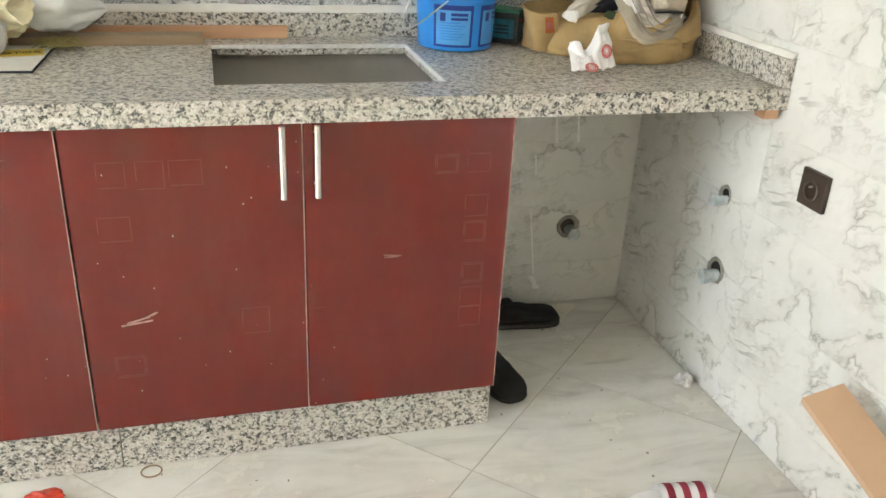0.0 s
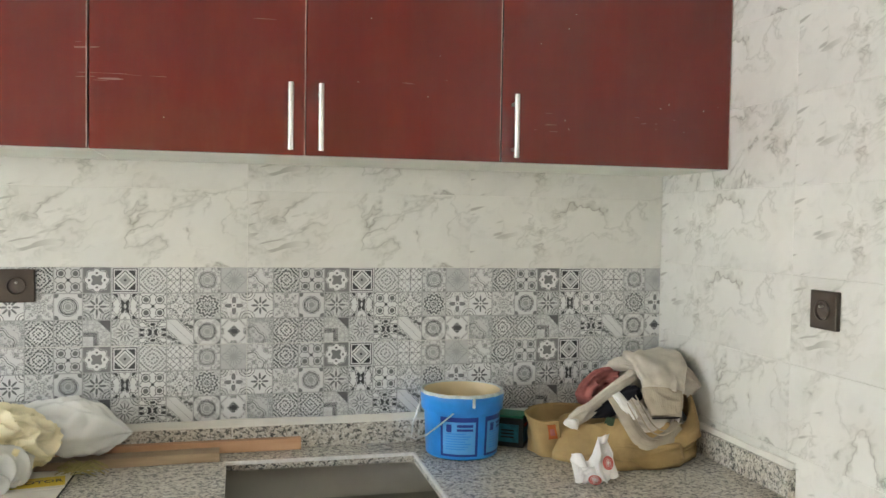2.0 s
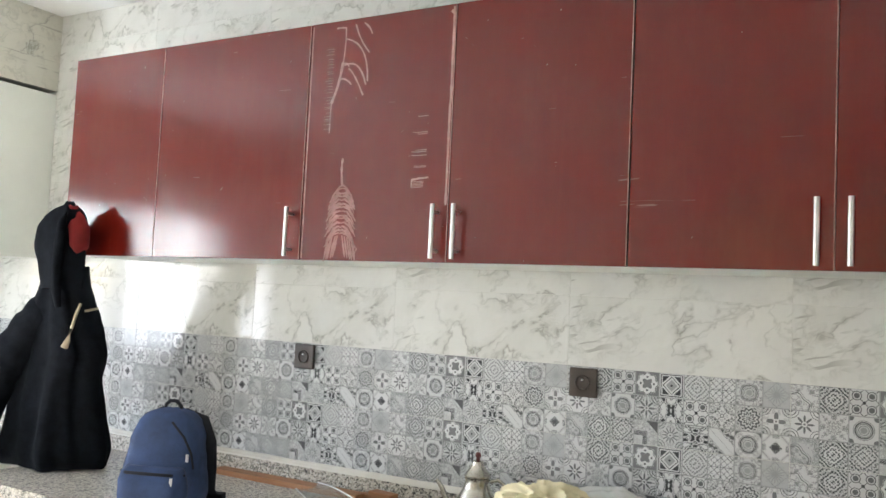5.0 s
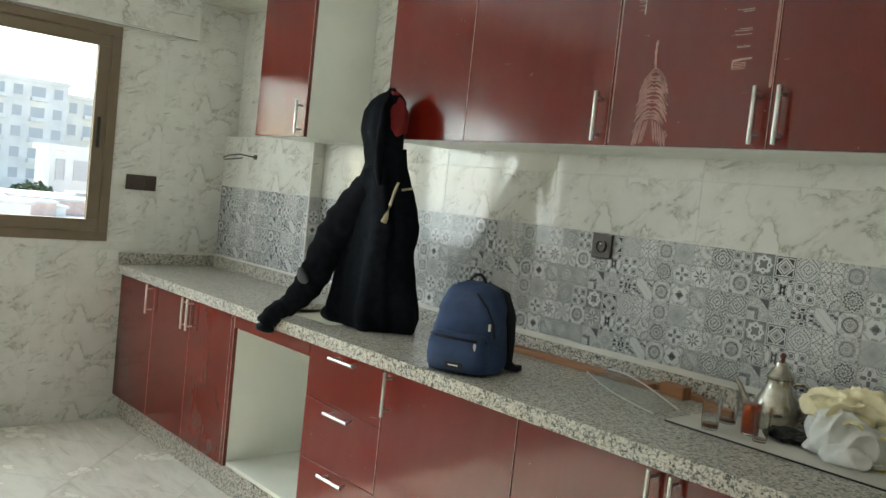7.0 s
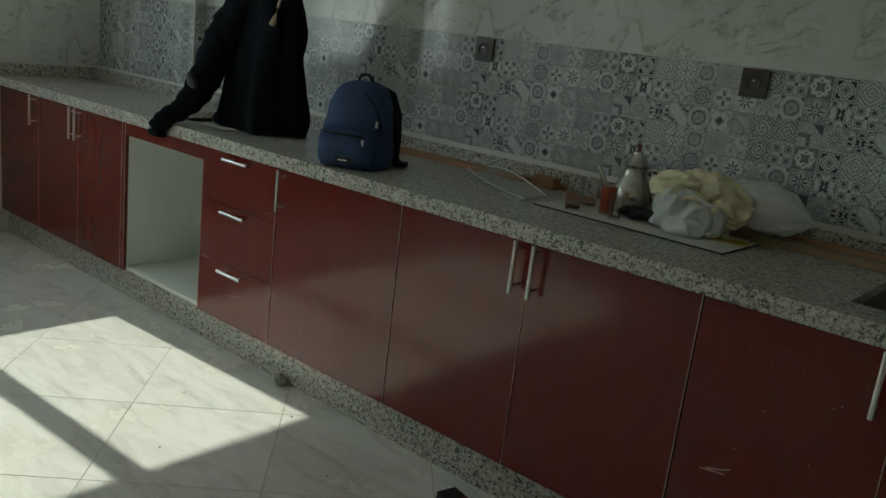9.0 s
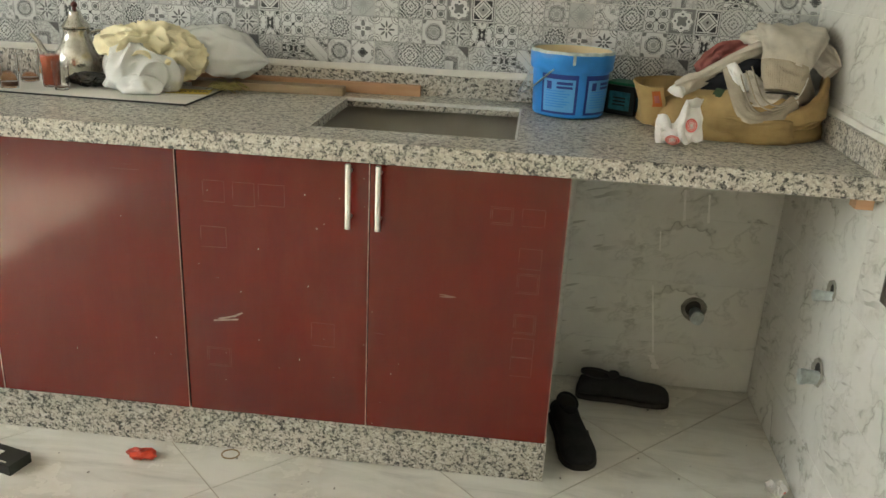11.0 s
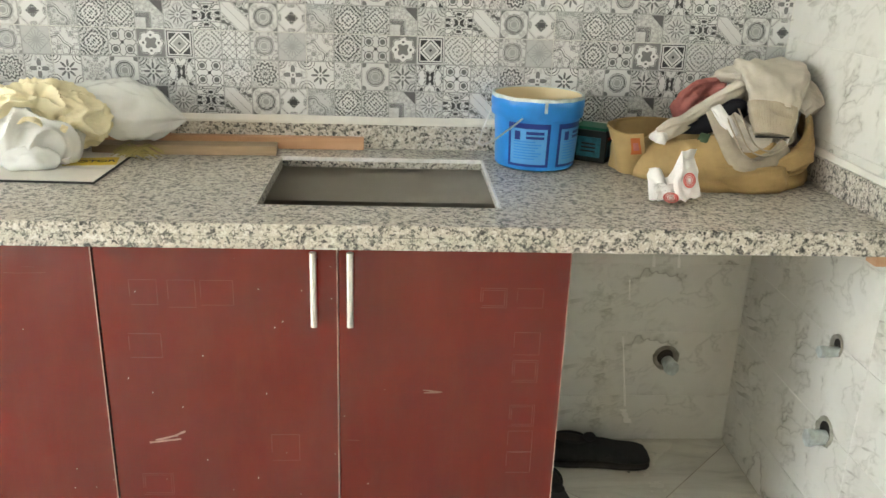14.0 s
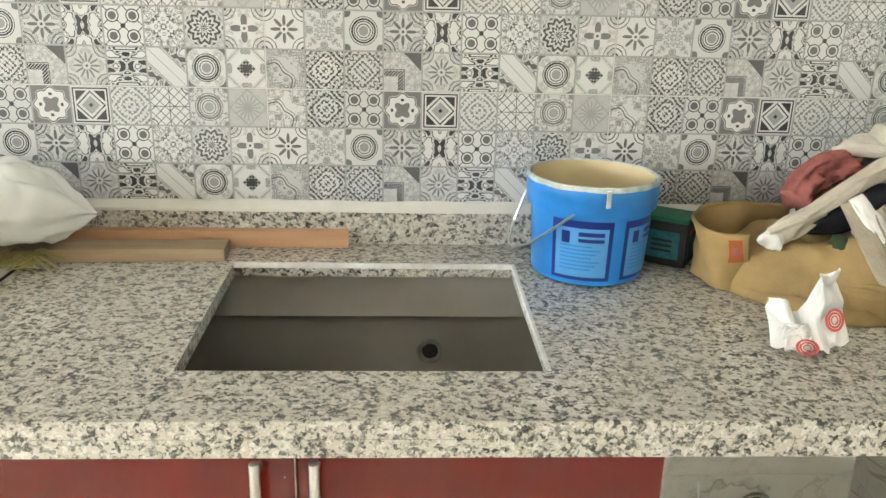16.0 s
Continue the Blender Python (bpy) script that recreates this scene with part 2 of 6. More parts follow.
def make_cement_pattern(name):
    """Grey and white printed ornaments; the shape numbers of each little square are attributes of its face."""
    m = Nodes(name)
    attr = []
    for a_ in ("cell", "shape", "tone"):
        n = m.tree.nodes.new("ShaderNodeAttribute")
        n.attribute_name = a_
        attr.append(n.outputs["Vector"])
    c, s, t = (m.node("SeparateXYZ", Vector=a_).node.outputs for a_ in attr)
    M = m.math
    x, y = c[0], c[1]
    mul = lambda a, b: M("MULTIPLY", a, b)
    plus = lambda a, b: M("ADD", a, b)
    less = lambda a, b: M("LESS_THAN", a, b)
    more = lambda a, b: M("GREATER_THAN", a, b)

    def top(first, *rest):
        for v in rest:
            first = M("MAXIMUM", first, v)
        return first

    line = lambda d, at, w: M("COMPARE", d, at, w)
    length = lambda a, b: M("SQRT", plus(mul(a, a), mul(b, b)))
    ax, ay = M("ABSOLUTE", x), M("ABSOLUTE", y)
    r = length(x, y)
    diamond, square = plus(ax, ay), M("MAXIMUM", ax, ay)
    theta = M("ARCTAN2", y, x)
    petals, seed, kind = s[1], s[2], s[0]
    lobes = M("COSINE", mul(theta, petals))
    corner = length(M("SUBTRACT", 0.5, ax), M("SUBTRACT", 0.5, ay))
    fold = m.node("CombineXYZ", X=top(ax, ay), Y=M("MINIMUM", ax, ay), Z=mul(seed, 3.7))
    fold4 = m.node("CombineXYZ", X=ax, Y=ay, Z=mul(seed, 2.3))
    leaf = m.noise(fold, 8.0, 1.0, 0.5)
    curl = m.noise(fold4, 5.0, 0.0, 0.5)
    leafwork = top(mul(line(leaf, 0.5, 0.022), 0.9), mul(line(leaf, 0.6, 0.02), 0.8), mul(more(leaf, 0.64), 0.7))
    curls = top(line(curl, 0.47, 0.028), line(curl, 0.56, 0.012), more(curl, 0.63))
    shapes = {
        0: top(mul(mul(less(r, plus(0.21, mul(lobes, 0.14))), more(r, 0.1)), 0.85), less(r, 0.035), line(corner, 0.2, 0.014), less(corner, 0.09), line(corner, 0.3, 0.01)),
        1: mul(less(r, 0.47), more(M("SINE", plus(mul(r, 40.0), mul(lobes, 1.7))), 0.1)),
        2: None, 3: None,
        4: top(line(square, 0.43, 0.018), mul(more(diamond, 0.46), less(square, 0.37)), line(diamond, 0.35, 0.022), mul(less(diamond, 0.24), 0.5), less(diamond, 0.06)),
        5: mul(more(mul(M("SINE", mul(x, 47.0)), M("SINE", mul(y, 47.0))), -0.12), more(M("SINE", plus(mul(diamond, 34.0), mul(lobes, 1.0))), -0.2)),
        6: top(line(M("PINGPONG", plus(x, y), 0.25), 0.125, 0.012), line(M("PINGPONG", M("SUBTRACT", x, y), 0.25), 0.125, 0.012), line(x, 0.0, 0.009), line(y, 0.0, 0.009), line(corner, 0.17, 0.014)),
        7: leafwork,
        8: top(mul(less(r, 0.12), 0.55), line(r, 0.17, 0.012), line(r, 0.235, 0.012), line(r, 0.29, 0.022), line(r, 0.35, 0.009), mul(less(corner, plus(0.17, mul(lobes, 0.03))), 0.8)),
        9: None, 10: None, 11: None,
        12: top(line(diamond, 0.47, 0.008), mul(less(r, plus(0.22, mul(M("COSINE", mul(theta, 16.0)), 0.12))), 0.5)),
        13: curls,
        14: None,
    }
    fx, fy = M("ABSOLUTE", M("SUBTRACT", ax, 0.25)), M("ABSOLUTE", M("SUBTRACT", ay, 0.25))
    fr = length(fx, fy)
    shapes[2] = top(mul(less(fr, 0.1), 0.85), line(fr, 0.155, 0.014), mul(line(fx, fy, 0.016), more(fr, 0.17)), less(r, 0.06), line(corner, 0.05, 0.02))
    edge_r = plus(0.41, mul(M("COSINE", mul(theta, 8.0)), 0.035))
    shapes[3] = top(mul(more(r, plus(edge_r, 0.03)), 0.8), M("COMPARE", r, edge_r, 0.014),
                    mul(less(r, plus(0.2, mul(M("COSINE", mul(theta, 4.0)), -0.05))), 0.8), mul(line(r, 0.27, 0.035), more(M("COSINE", mul(theta, 4.0)), 0.82)))
    diag = plus(x, y)
    shapes[9] = top(mul(more(M("ABSOLUTE", diag), 0.42), curls), line(M("ABSOLUTE", diag), 0.34, 0.011), line(M("ABSOLUTE", diag), 0.4, 0.011),
                    mul(line(diag, 0.0, 0.016), more(M("SINE", mul(M("SUBTRACT", x, y), 70.0)), 0.2)))
    shapes[10] = top(line(diamond, 0.66, 0.008), mul(less(M("ABSOLUTE", M("SUBTRACT", diamond, 0.66)), 0.09), 0.16), mul(mul(more(square, 0.36), less(M("MINIMUM", ax, ay), 0.13)), more(M("SINE", mul(diamond, 85.0)), 0.0)),
                     mul(less(diamond, 0.24), more(mul(M("SINE", mul(diag, 40.0)), M("SINE", mul(M("SUBTRACT", x, y), 40.0))), -0.45)), mul(less(r, 0.1), 0.9))
    qx, qy = plus(x, 0.5), plus(y, 0.5)
    q = length(qx, qy)
    qq = plus(q, mul(M("COSINE", mul(M("ARCTAN2", qy, qx), 8.0)), 0.045))
    shapes[11] = top(line(qq, 0.66, 0.016), line(qq, 0.74, 0.008), mul(less(qq, 0.6), mul(leafwork, t[2])), mul(more(qq, 0.95), mul(leafwork, t[2])))
    step = M("MAXIMUM", plus(x, 0.05), plus(y, 0.05))
    shapes[14] = top(mul(line(step, 0.0, 0.075), more(M("SINE", mul(M("SUBTRACT", x, y), 75.0)), -0.6)), line(step, 0.1, 0.01), mul(mul(more(step, 0.14), more(diag, 0.5)), 0.9), mul(more(step, 0.12), mul(leafwork, 0.5)))
    ink = 0.0
    for k_, v in shapes.items():
        ink = plus(ink, mul(M("COMPARE", kind, float(k_), 0.4), v))
    filled = mul(mul(mul(leafwork, t[2]), more(r, 0.3)), 0.85)
    ink = mul(top(ink, filled), M("MINIMUM", mul(t[1], 1.15), 1.0))
    wear = m.ramp(m.noise(m.world_pos(), 7, 4, 0.6), [(0.35, 1.0), (0.8, 0.85)])
    ink = mul(ink, wear)
    light = m.mix(t[0], (0.66, 0.665, 0.655), (0.36, 0.37, 0.375))
    col = m.mix(ink, light, (0.04, 0.042, 0.046))
    col = m.mix(more(square, 0.478), col, (0.36, 0.365, 0.36))
    return m.done(col, 0.13, 0.0, IOR=1.5)


RED = make_red("red_gloss_laminate")
MARBLE = make_marble("marble_print_tile", (0.75, 0.745, 0.695), 3)
GROUT = make_plain("pale_grout", (0.68, 0.675, 0.62), 0.8, vary=0.05)
PATTERN = make_cement_pattern("patchwork_print_tile")
FLOOR = make_floor("streaked_stone_floor")
FLOORJOINT = make_plain("brown_joint", (0.44, 0.4, 0.32), 0.85, vary=0.2)
GRANITE = make_granite("speckled_granite")
CEIL = make_plain("ceiling_plaster", (0.8, 0.8, 0.78), 0.9, vary=0.03, scale=3, bump=0.1)
PLASTER = make_plain("wall_plaster", (0.74, 0.73, 0.68), 0.9, vary=0.05, scale=3, bump=0.1)
WHITEBOARD = make_plain("white_melamine", (0.76, 0.77, 0.7), 0.4, vary=0.04, scale=4)
EDGE = make_plain("dusty_edge_band", (0.5, 0.3, 0.25), 0.7, vary=0.3, scale=50)
STEEL = make_plain("brushed_steel", (0.72, 0.71, 0.68), 0.28, 1.0, vary=0.1)
SILICONE = make_plain("white_silicone", (0.75, 0.73, 0.67), 0.5, vary=0.08)
BROWNPLASTIC = make_plain("dark_brown_plastic", (0.06, 0.042, 0.032), 0.3, vary=0.1)
BLACKPLASTIC = make_plain("black_plastic", (0.012, 0.012, 0.012), 0.35, vary=0.1)
ALU = make_plain("bronze_aluminium", (0.2, 0.155, 0.105), 0.4, 0.3, vary=0.05)
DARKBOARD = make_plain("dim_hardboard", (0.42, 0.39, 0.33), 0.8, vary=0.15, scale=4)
GREYBOARD = make_plain("grey_brown_board", (0.68, 0.64, 0.56), 0.7, vary=0.12, scale=3)


# ---- building helpers ----
def box_bm(x0, x1, y0, y1, z0, z1, bevel=0.0, segs=2, origin=(0, 0, 0)):
    bm = bmesh.new()
    ox, oy, oz = origin
    vs = [bm.verts.new((x - ox, y - oy, z - oz)) for z in (z0, z1) for y in (y0, y1) for x in (x0, x1)]
    for f in ((0, 2, 3, 1), (4, 5, 7, 6), (0, 1, 5, 4), (2, 6, 7, 3), (0, 4, 6, 2), (1, 3, 7, 5)):
        bm.faces.new([vs[i] for i in f])
    if bevel:
        bmesh.ops.bevel(bm, geom=bm.edges[:], offset=bevel, segments=segs, profile=0.7, affect="EDGES")
    return bm


def add_box(bm, x0, x1, y0, y1, z0, z1, bevel=0.0, segs=2):
    other = box_bm(x0, x1, y0, y1, z0, z1, bevel, segs)
    me = bpy.data.meshes.new("tmp")
    other.to_mesh(me)
    other.free()
    bm.from_mesh(me)
    bpy.data.meshes.remove(me)
    return bm


def mesh_of(name, bm, mat, smooth=False):
    me = bpy.data.meshes.new(name)
    bm.normal_update()
    bm.to_mesh(me)
    bm.free()
    for mt in (mat if isinstance(mat, (list, tuple)) else [mat]):
        me.materials.append(mt)
    if smooth:
        me.shade_smooth()
        me.set_sharp_from_angle(angle=radians(38 if smooth is True else smooth))
    return me


def part(name, bm, mat, parent=None, label="", at=None, smooth=False):
    ob = new(name, bm if isinstance(bm, bpy.types.Mesh) else mesh_of(name, bm, mat, smooth))
    if at is not None:
        ob.matrix_basis = at if isinstance(at, Matrix) else Matrix.Translation(at)
    ob.parent = parent
    return tagged(ob, label)


def thing(name, at, label, category, group=""):
    ob = new(name)
    ob.empty_display_size = 0.05
    ob.matrix_basis = at if isinstance(at, Matrix) else Matrix.Translation(at)
    return tagged(ob, label, category, group)


def lathe(profile, segs=48, z0=0.0):
    """A turned shape from (radius, height) pairs."""
    bm = bmesh.new()
    rings = []
    for r, z in profile:
        if r < 1e-5:
            rings.append([bm.verts.new((0, 0, z + z0))])
        else:
            rings.append([bm.verts.new((r * math.cos(2 * math.pi * i / segs), r * math.sin(2 * math.pi * i / segs), z + z0)) for i in range(segs)])
    for a, b in zip(rings, rings[1:]):
        for i in range(segs):
            j = (i + 1) % segs
            if len(a) == 1 and len(b) == 1:
                continue
            if len(a) == 1:
                bm.faces.new((a[0], b[j], b[i]))
            elif len(b) == 1:
                bm.faces.new((a[i], a[j], b[0]))
            else:
                bm.faces.new((a[i], a[j], b[j], b[i]))
    return bm


def tube(points, radius, segs=10, closed=False):
    """A round bar along points; radius may be a list."""
    bm = bmesh.new()
    pts = [Vector(p) for p in points]
    rings = []
    up = Vector((0.12, 0.07, 1)).normalized()
    for i, p in enumerate(pts):
        a = pts[(i - 1) % len(pts)] if closed or i else p
        b = pts[(i + 1) % len(pts)] if closed or i < len(pts) - 1 else p
        d = (b - a).normalized()
        u = d.cross(up)
        if u.length < 0.15:
            u = d.cross(Vector((1, 0.1, 0)))
        u.normalize()
        v = d.cross(u)
        r = radius[i] if isinstance(radius, (list, tuple)) else radius
        rings.append([bm.verts.new(p + r * (math.cos(2 * math.pi * k / segs) * u + math.sin(2 * math.pi * k / segs) * v)) for k in range(segs)])
    n = len(rings)
    for i in range(n if closed else n - 1):
        a, b = rings[i], rings[(i + 1) % n]
        for k in range(segs):
            bm.faces.new((a[k], a[(k + 1) % segs], b[(k + 1) % segs], b[k]))
    if not closed:
        bm.faces.new(rings[0][::-1])
        bm.faces.new(rings[-1])
    bmesh.ops.recalc_face_normals(bm, faces=bm.faces[:])
    return bm


# ---- room ----
XL, XR, YB = -4.87, 0.583, -3.55
HC = 2.66
CT, CB = 0.850, 0.803
CF = -0.637
COLX, COLY = -3.93, -0.07


def structure(name, bm, mat, label=""):
    return part(name, bm, mat, None, label) and tagged(bpy.data.objects[name], kind="structure", label=label)


wall_back = structure("wall_north", box_bm(XL - 0.2, XR + 0.2, 0.0012, 0.2, 0, HC), GROUT, "kitchen wall with marble print and patchwork tiles")
wall_right = structure("wall_east", box_bm(XR + 0.0012, XR + 0.2, YB, 0.0012, 0, HC), GROUT, "wall clad in pale marble print tiles")
WY0, WY1, WZ0, WZ1 = -3.08, -0.71, 0.97, 2.1
bm = box_bm(XL - 0.2, XL - 0.0012, WY1, 0.0012, 0, HC)
add_box(bm, XL - 0.2, XL - 0.0012, YB, WY0, 0, HC)
add_box(bm, XL - 0.2, XL - 0.0012, WY0, WY1, 0, WZ0)
add_box(bm, XL - 0.2, XL - 0.0012, WY0, WY1, WZ1, HC)
wall_far = structure("wall_west", bm, GROUT, "tiled wall with a wide aluminium window")
# Unseen wall; its doorway is added to let light in from behind.
OX0, OX1, OZ0, OZ1 = -1.4, 0.2, 0.0, 2.1
bm = box_bm(XL - 0.2, OX0, YB - 0.2, YB, 0, HC)
add_box(bm, OX1, XR + 0.2, YB - 0.2, YB, 0, HC)
add_box(bm, OX0, OX1, YB - 0.2, YB, OZ1, HC)
structure("wall_south", bm, PLASTER, "unseen plain plastered wall with a wide doorway added to let light in")
# Unseen hall walls, added to keep open sky out of the doorway.
HALL = make_plain("hall_plaster", (0.62, 0.59, 0.52), 0.9, vary=0.05, scale=3)
bm = box_bm(XL - 0.2, XR + 0.2, YB - 2.6, YB - 2.4, 0, HC)
add_box(bm, XL - 0.2, XL, YB - 2.4, YB - 0.2, 0, HC)
add_box(bm, XR, XR + 0.2, YB - 2.4, YB - 0.2, 0, HC)
structure("wall_hall", bm, HALL, "unseen plastered hall walls added behind the doorway to block sky light")
structure("ceiling", box_bm(XL - 0.2, XR + 0.2, YB - 2.6, 0.2, HC, HC + 0.15), CEIL, "white plastered ceiling")
floor = structure("floor", box_bm(XL - 0.2, XR + 0.2, YB - 2.6, 0.2, -0.12, -0.0012), FLOORJOINT, "pale streaked stone tiles laid diagonally")
column = structure("wall_column", box_bm(XL, COLX - 0.0012, COLY + 0.0012, 0.0, CT + 0.001, 1.61), GROUT, "shallow tiled wall projection")
# Darker, yellower marble copy: the bulkhead's shade is put into its tint.
structure("wall_bulkhead", box_bm(XL, -3.6, -0.315, 0.004, 2.325, HC - 0.002), make_marble("shaded_bulkhead_tile", (0.66, 0.64, 0.55), 3), "tiled bulkhead under the ceiling")
structure("window_lintel", box_bm(XL, XL + 0.04, -3.3, -0.3, WZ1 + 0.01, HC - 0.002, 0.003), MARBLE, "tiled lintel box over the window")

# ---- window ----
window = structure("window_1", box_bm(XL - 0.05, XL - 0.012, WY0, WY1, WZ0, WZ0 + 0.045, 0.003), ALU, "brown aluminium sliding window")
FX0, FX1 = XL - 0.06, XL + 0.012
for n, (y0, y1, z0, z1) in {"window_sill": (WY0, WY1, WZ0, WZ0 + 0.05), "window_head": (WY0, WY1, WZ1 - 0.05, WZ1),
                            "window_jamb": (WY1 - 0.05, WY1, WZ0 + 0.05, WZ1 - 0.05), "window_jamb.001": (WY0, WY0 + 0.05, WZ0 + 0.05, WZ1 - 0.05)}.items():
    part(n, box_bm(FX0, FX1, y0, y1, z0, z1, 0.003), ALU, window)
GLASS = Nodes("window_glass")
GLASS = GLASS.done((1, 1, 1), 0.0, 0.0, Transmission_Weight=1.0, IOR=1.01)
bays = [(-1.515, -0.76), (-2.25, -1.42), (-3.03, -2.2)]
for i, (y0, y1) in enumerate(bays):
    bm = bmesh.new()
    z0, z1, w = WZ0 + 0.05, WZ1 - 0.05, 0.062
    x0, x1 = (XL - 0.03, XL + 0.002) if i % 2 == 0 else (XL - 0.055, XL - 0.032)
    add_box(bm, x0, x1, y0, y1, z0, z0 + w, 0.003)
    add_box(bm, x0, x1, y0, y1, z1 - w, z1, 0.003)
    add_box(bm, x0, x1, y0, y0 + w, z0 + w, z1 - w, 0.003)
    add_box(bm, x0, x1, y1 - w, y1, z0 + w, z1 - w, 0.003)
    sash = part("window_sash", bm, ALU, window)
    pane = part("window_pane", box_bm((x0 + x1) / 2 - 0.003, (x0 + x1) / 2 + 0.003, y0 + w, y1 - w, z0 + w, z1 - w), GLASS, sash)
    pane.visible_shadow = False
part("window_handle", box_bm(XL + 0.003, XL + 0.018, -0.808, -0.79, 1.46, 1.62, 0.006, 3), BLACKPLASTIC, window, "black recessed pull handle")


# ---- counter, backsplash, plinth ----
def slab_with_holes(x0, x1, y0, y1, z0, z1, holes):
    xs = sorted({x0, x1, *(v for h in holes for v in h[:2])})
    ys = sorted({y0, y1, *(v for h in holes for v in h[2:])})
    bm = bmesh.new()
    grid = {}

    def solid(i, j):
        if not (0 <= i < len(xs) - 1 and 0 <= j < len(ys) - 1):
            return False
        cx, cy = (xs[i] + xs[i + 1]) / 2, (ys[j] + ys[j + 1]) / 2
        return not any(h[0] < cx < h[1] and h[2] < cy < h[3] for h in holes)

    def v(i, j, k):
        key = (i, j, k)
        if key not in grid:
            grid[key] = bm.verts.new((xs[i], ys[j], (z0, z1)[k]))
        return grid[key]

    for i in range(len(xs) - 1):
        for j in range(len(ys) - 1):
            if not solid(i, j):
                continue
            bm.faces.new((v(i, j, 1), v(i + 1, j, 1), v(i + 1, j + 1, 1), v(i, j + 1, 1)))
            bm.faces.new((v(i, j, 0), v(i, j + 1, 0), v(i + 1, j + 1, 0), v(i + 1, j, 0)))
            if not solid(i - 1, j):
                bm.faces.new((v(i, j, 0), v(i, j, 1), v(i, j + 1, 1), v(i, j + 1, 0)))
            if not solid(i + 1, j):
                bm.faces.new((v(i + 1, j, 0), v(i + 1, j + 1, 0), v(i + 1, j + 1, 1), v(i + 1, j, 1)))
            if not solid(i, j - 1):
                bm.faces.new((v(i, j, 0), v(i + 1, j, 0), v(i + 1, j, 1), v(i, j, 1)))
            if not solid(i, j + 1):
                bm.faces.new((v(i, j + 1, 0), v(i, j + 1, 1), v(i + 1, j + 1, 1), v(i + 1, j + 1, 0)))
    return bm


SINK = (-0.648, -0.176, -0.515, -0.122)
HOB = (-3.52, -3.03, -0.5, -0.09)
bm = slab_with_holes(XL + 0.001, XR - 0.001, CF + 0.0002, -0.001, 0.827, CT, [SINK, HOB])
add_box(bm, XL + 0.001, XR - 0.001, CF, CF + 0.02, CB, 0.8265)
front = [e for e in bm.edges if all(abs(v.co.y - CF) < 5e-4 and v.co.z > 0.84 for v in e.verts) and abs(e.verts[0].co.z - e.verts[1].co.z) < 1e-4]
bmesh.ops.bevel(bm, geom=front, offset=0.007, segments=3, profile=0.5, affect="EDGES")
rim = bmesh.new()
add_box(rim, SINK[1] - 0.002, SINK[1] + 0.003, SINK[2], SINK[3], 0.84, CT + 0.0012, 0.001)
add_box(rim, SINK[0], SINK[1] + 0.0035, SINK[3] - 0.002, SINK[3] + 0.003, 0.842, CT + 0.0011, 0.001)
for v in rim.verts:
    v.co.x += 0.002 * noise.noise(v.co * 60)
structure("sink_cut_edge", rim, make_plain("rough_white_cut_stone", (0.74, 0.73, 0.7), 0.8, vary=0.15, scale=60), "rough white cut edge of the sink cutout")
tagged(structure("countertop", bm, GRANITE, "speckled granite worktop with an empty sink cutout"), category="countertop")
upstand = structure("backsplash_granite", box_bm(COLX + 0.02, -0.6365, -0.02, -0.001, CT + 0.001, 0.913, 0.002), GRANITE, "low granite upstand along the wall")
part("upstand_slab", box_bm(-0.6345, XR - 0.022, -0.0205, -0.001, CT + 0.001, 0.913, 0.002), GRANITE, upstand)
structure("backsplash_granite_side", box_bm(XR - 0.021, XR - 0.001, CF + 0.002, -0.001, CT + 0.001, 0.913, 0.002), GRANITE, "low granite upstand on the side wall")
structure("backsplash_granite_column", box_bm(XL + 0.022, COLX + 0.019, COLY - 0.02, COLY - 0.001, CT + 0.001, 0.913, 0.002), GRANITE, "low granite upstand")
structure("backsplash_granite_return", box_bm(COLX + 0.001, COLX + 0.019, COLY, -0.001, CT + 0.001, 0.913, 0.002), GRANITE, "low granite upstand")
structure("backsplash_granite_window", box_bm(XL + 0.001, XL + 0.021, CF + 0.002, COLY - 0.001, CT + 0.001, 0.913, 0.002), GRANITE, "low granite upstand under the window wall")


def caulk(name, x0, x1, y0, y1, wide=0.022):
    bm = bmesh.new()
    L = max(x1 - x0, y1 - y0)
    n = max(8, int(L / 0.03))
    rows = []
    for i in range(n + 1):
        t = i / n
        w = 0.013 + 0.004 * noise.noise(Vector((t * L * 9, x0, 0)))
        z = 0.914 + 0.002 * noise.noise(Vector((t * L * 6, 3, 0)))
        px, py = x0 + (x1 - x0) * t, y0 + (y1 - y0) * t
        ex, ey = ((0, -1) if x1 - x0 > y1 - y0 else (-1, 0))
        rows.append([bm.verts.new((px + ex * o, py + ey * o, zz)) for o, zz in ((0, z + w), (0.006, z + w * 0.9), (wide, z + 0.002), (wide, z - 0.003), (0, z - 0.003))])
    for a, b in zip(rows, rows[1:]):
        for k in range(4):
            bm.faces.new((a[k], a[k + 1], b[k + 1], b[k]))
    bmesh.ops.recalc_face_normals(bm, faces=bm.faces[:])
    structure(name, bm, SILICONE, "rough white sealant bead")


caulk("trim_sealant", COLX + 0.02, XR - 0.022, -0.0005, -0.0005)
caulk("trim_sealant_side", XR - 0.0005, XR - 0.0005, CF + 0.002, -0.022, 0.01)
plinth = structure("baseboard", box_bm(XL + 0.001, -1.75, -0.575, -0.555, 0.001, 0.131, 0.002), GRANITE, "speckled granite plinth under the cabinets")
part("plinth_slab", box_bm(-1.748, -0.9, -0.575, -0.555, 0.001, 0.131, 0.002), GRANITE, plinth)
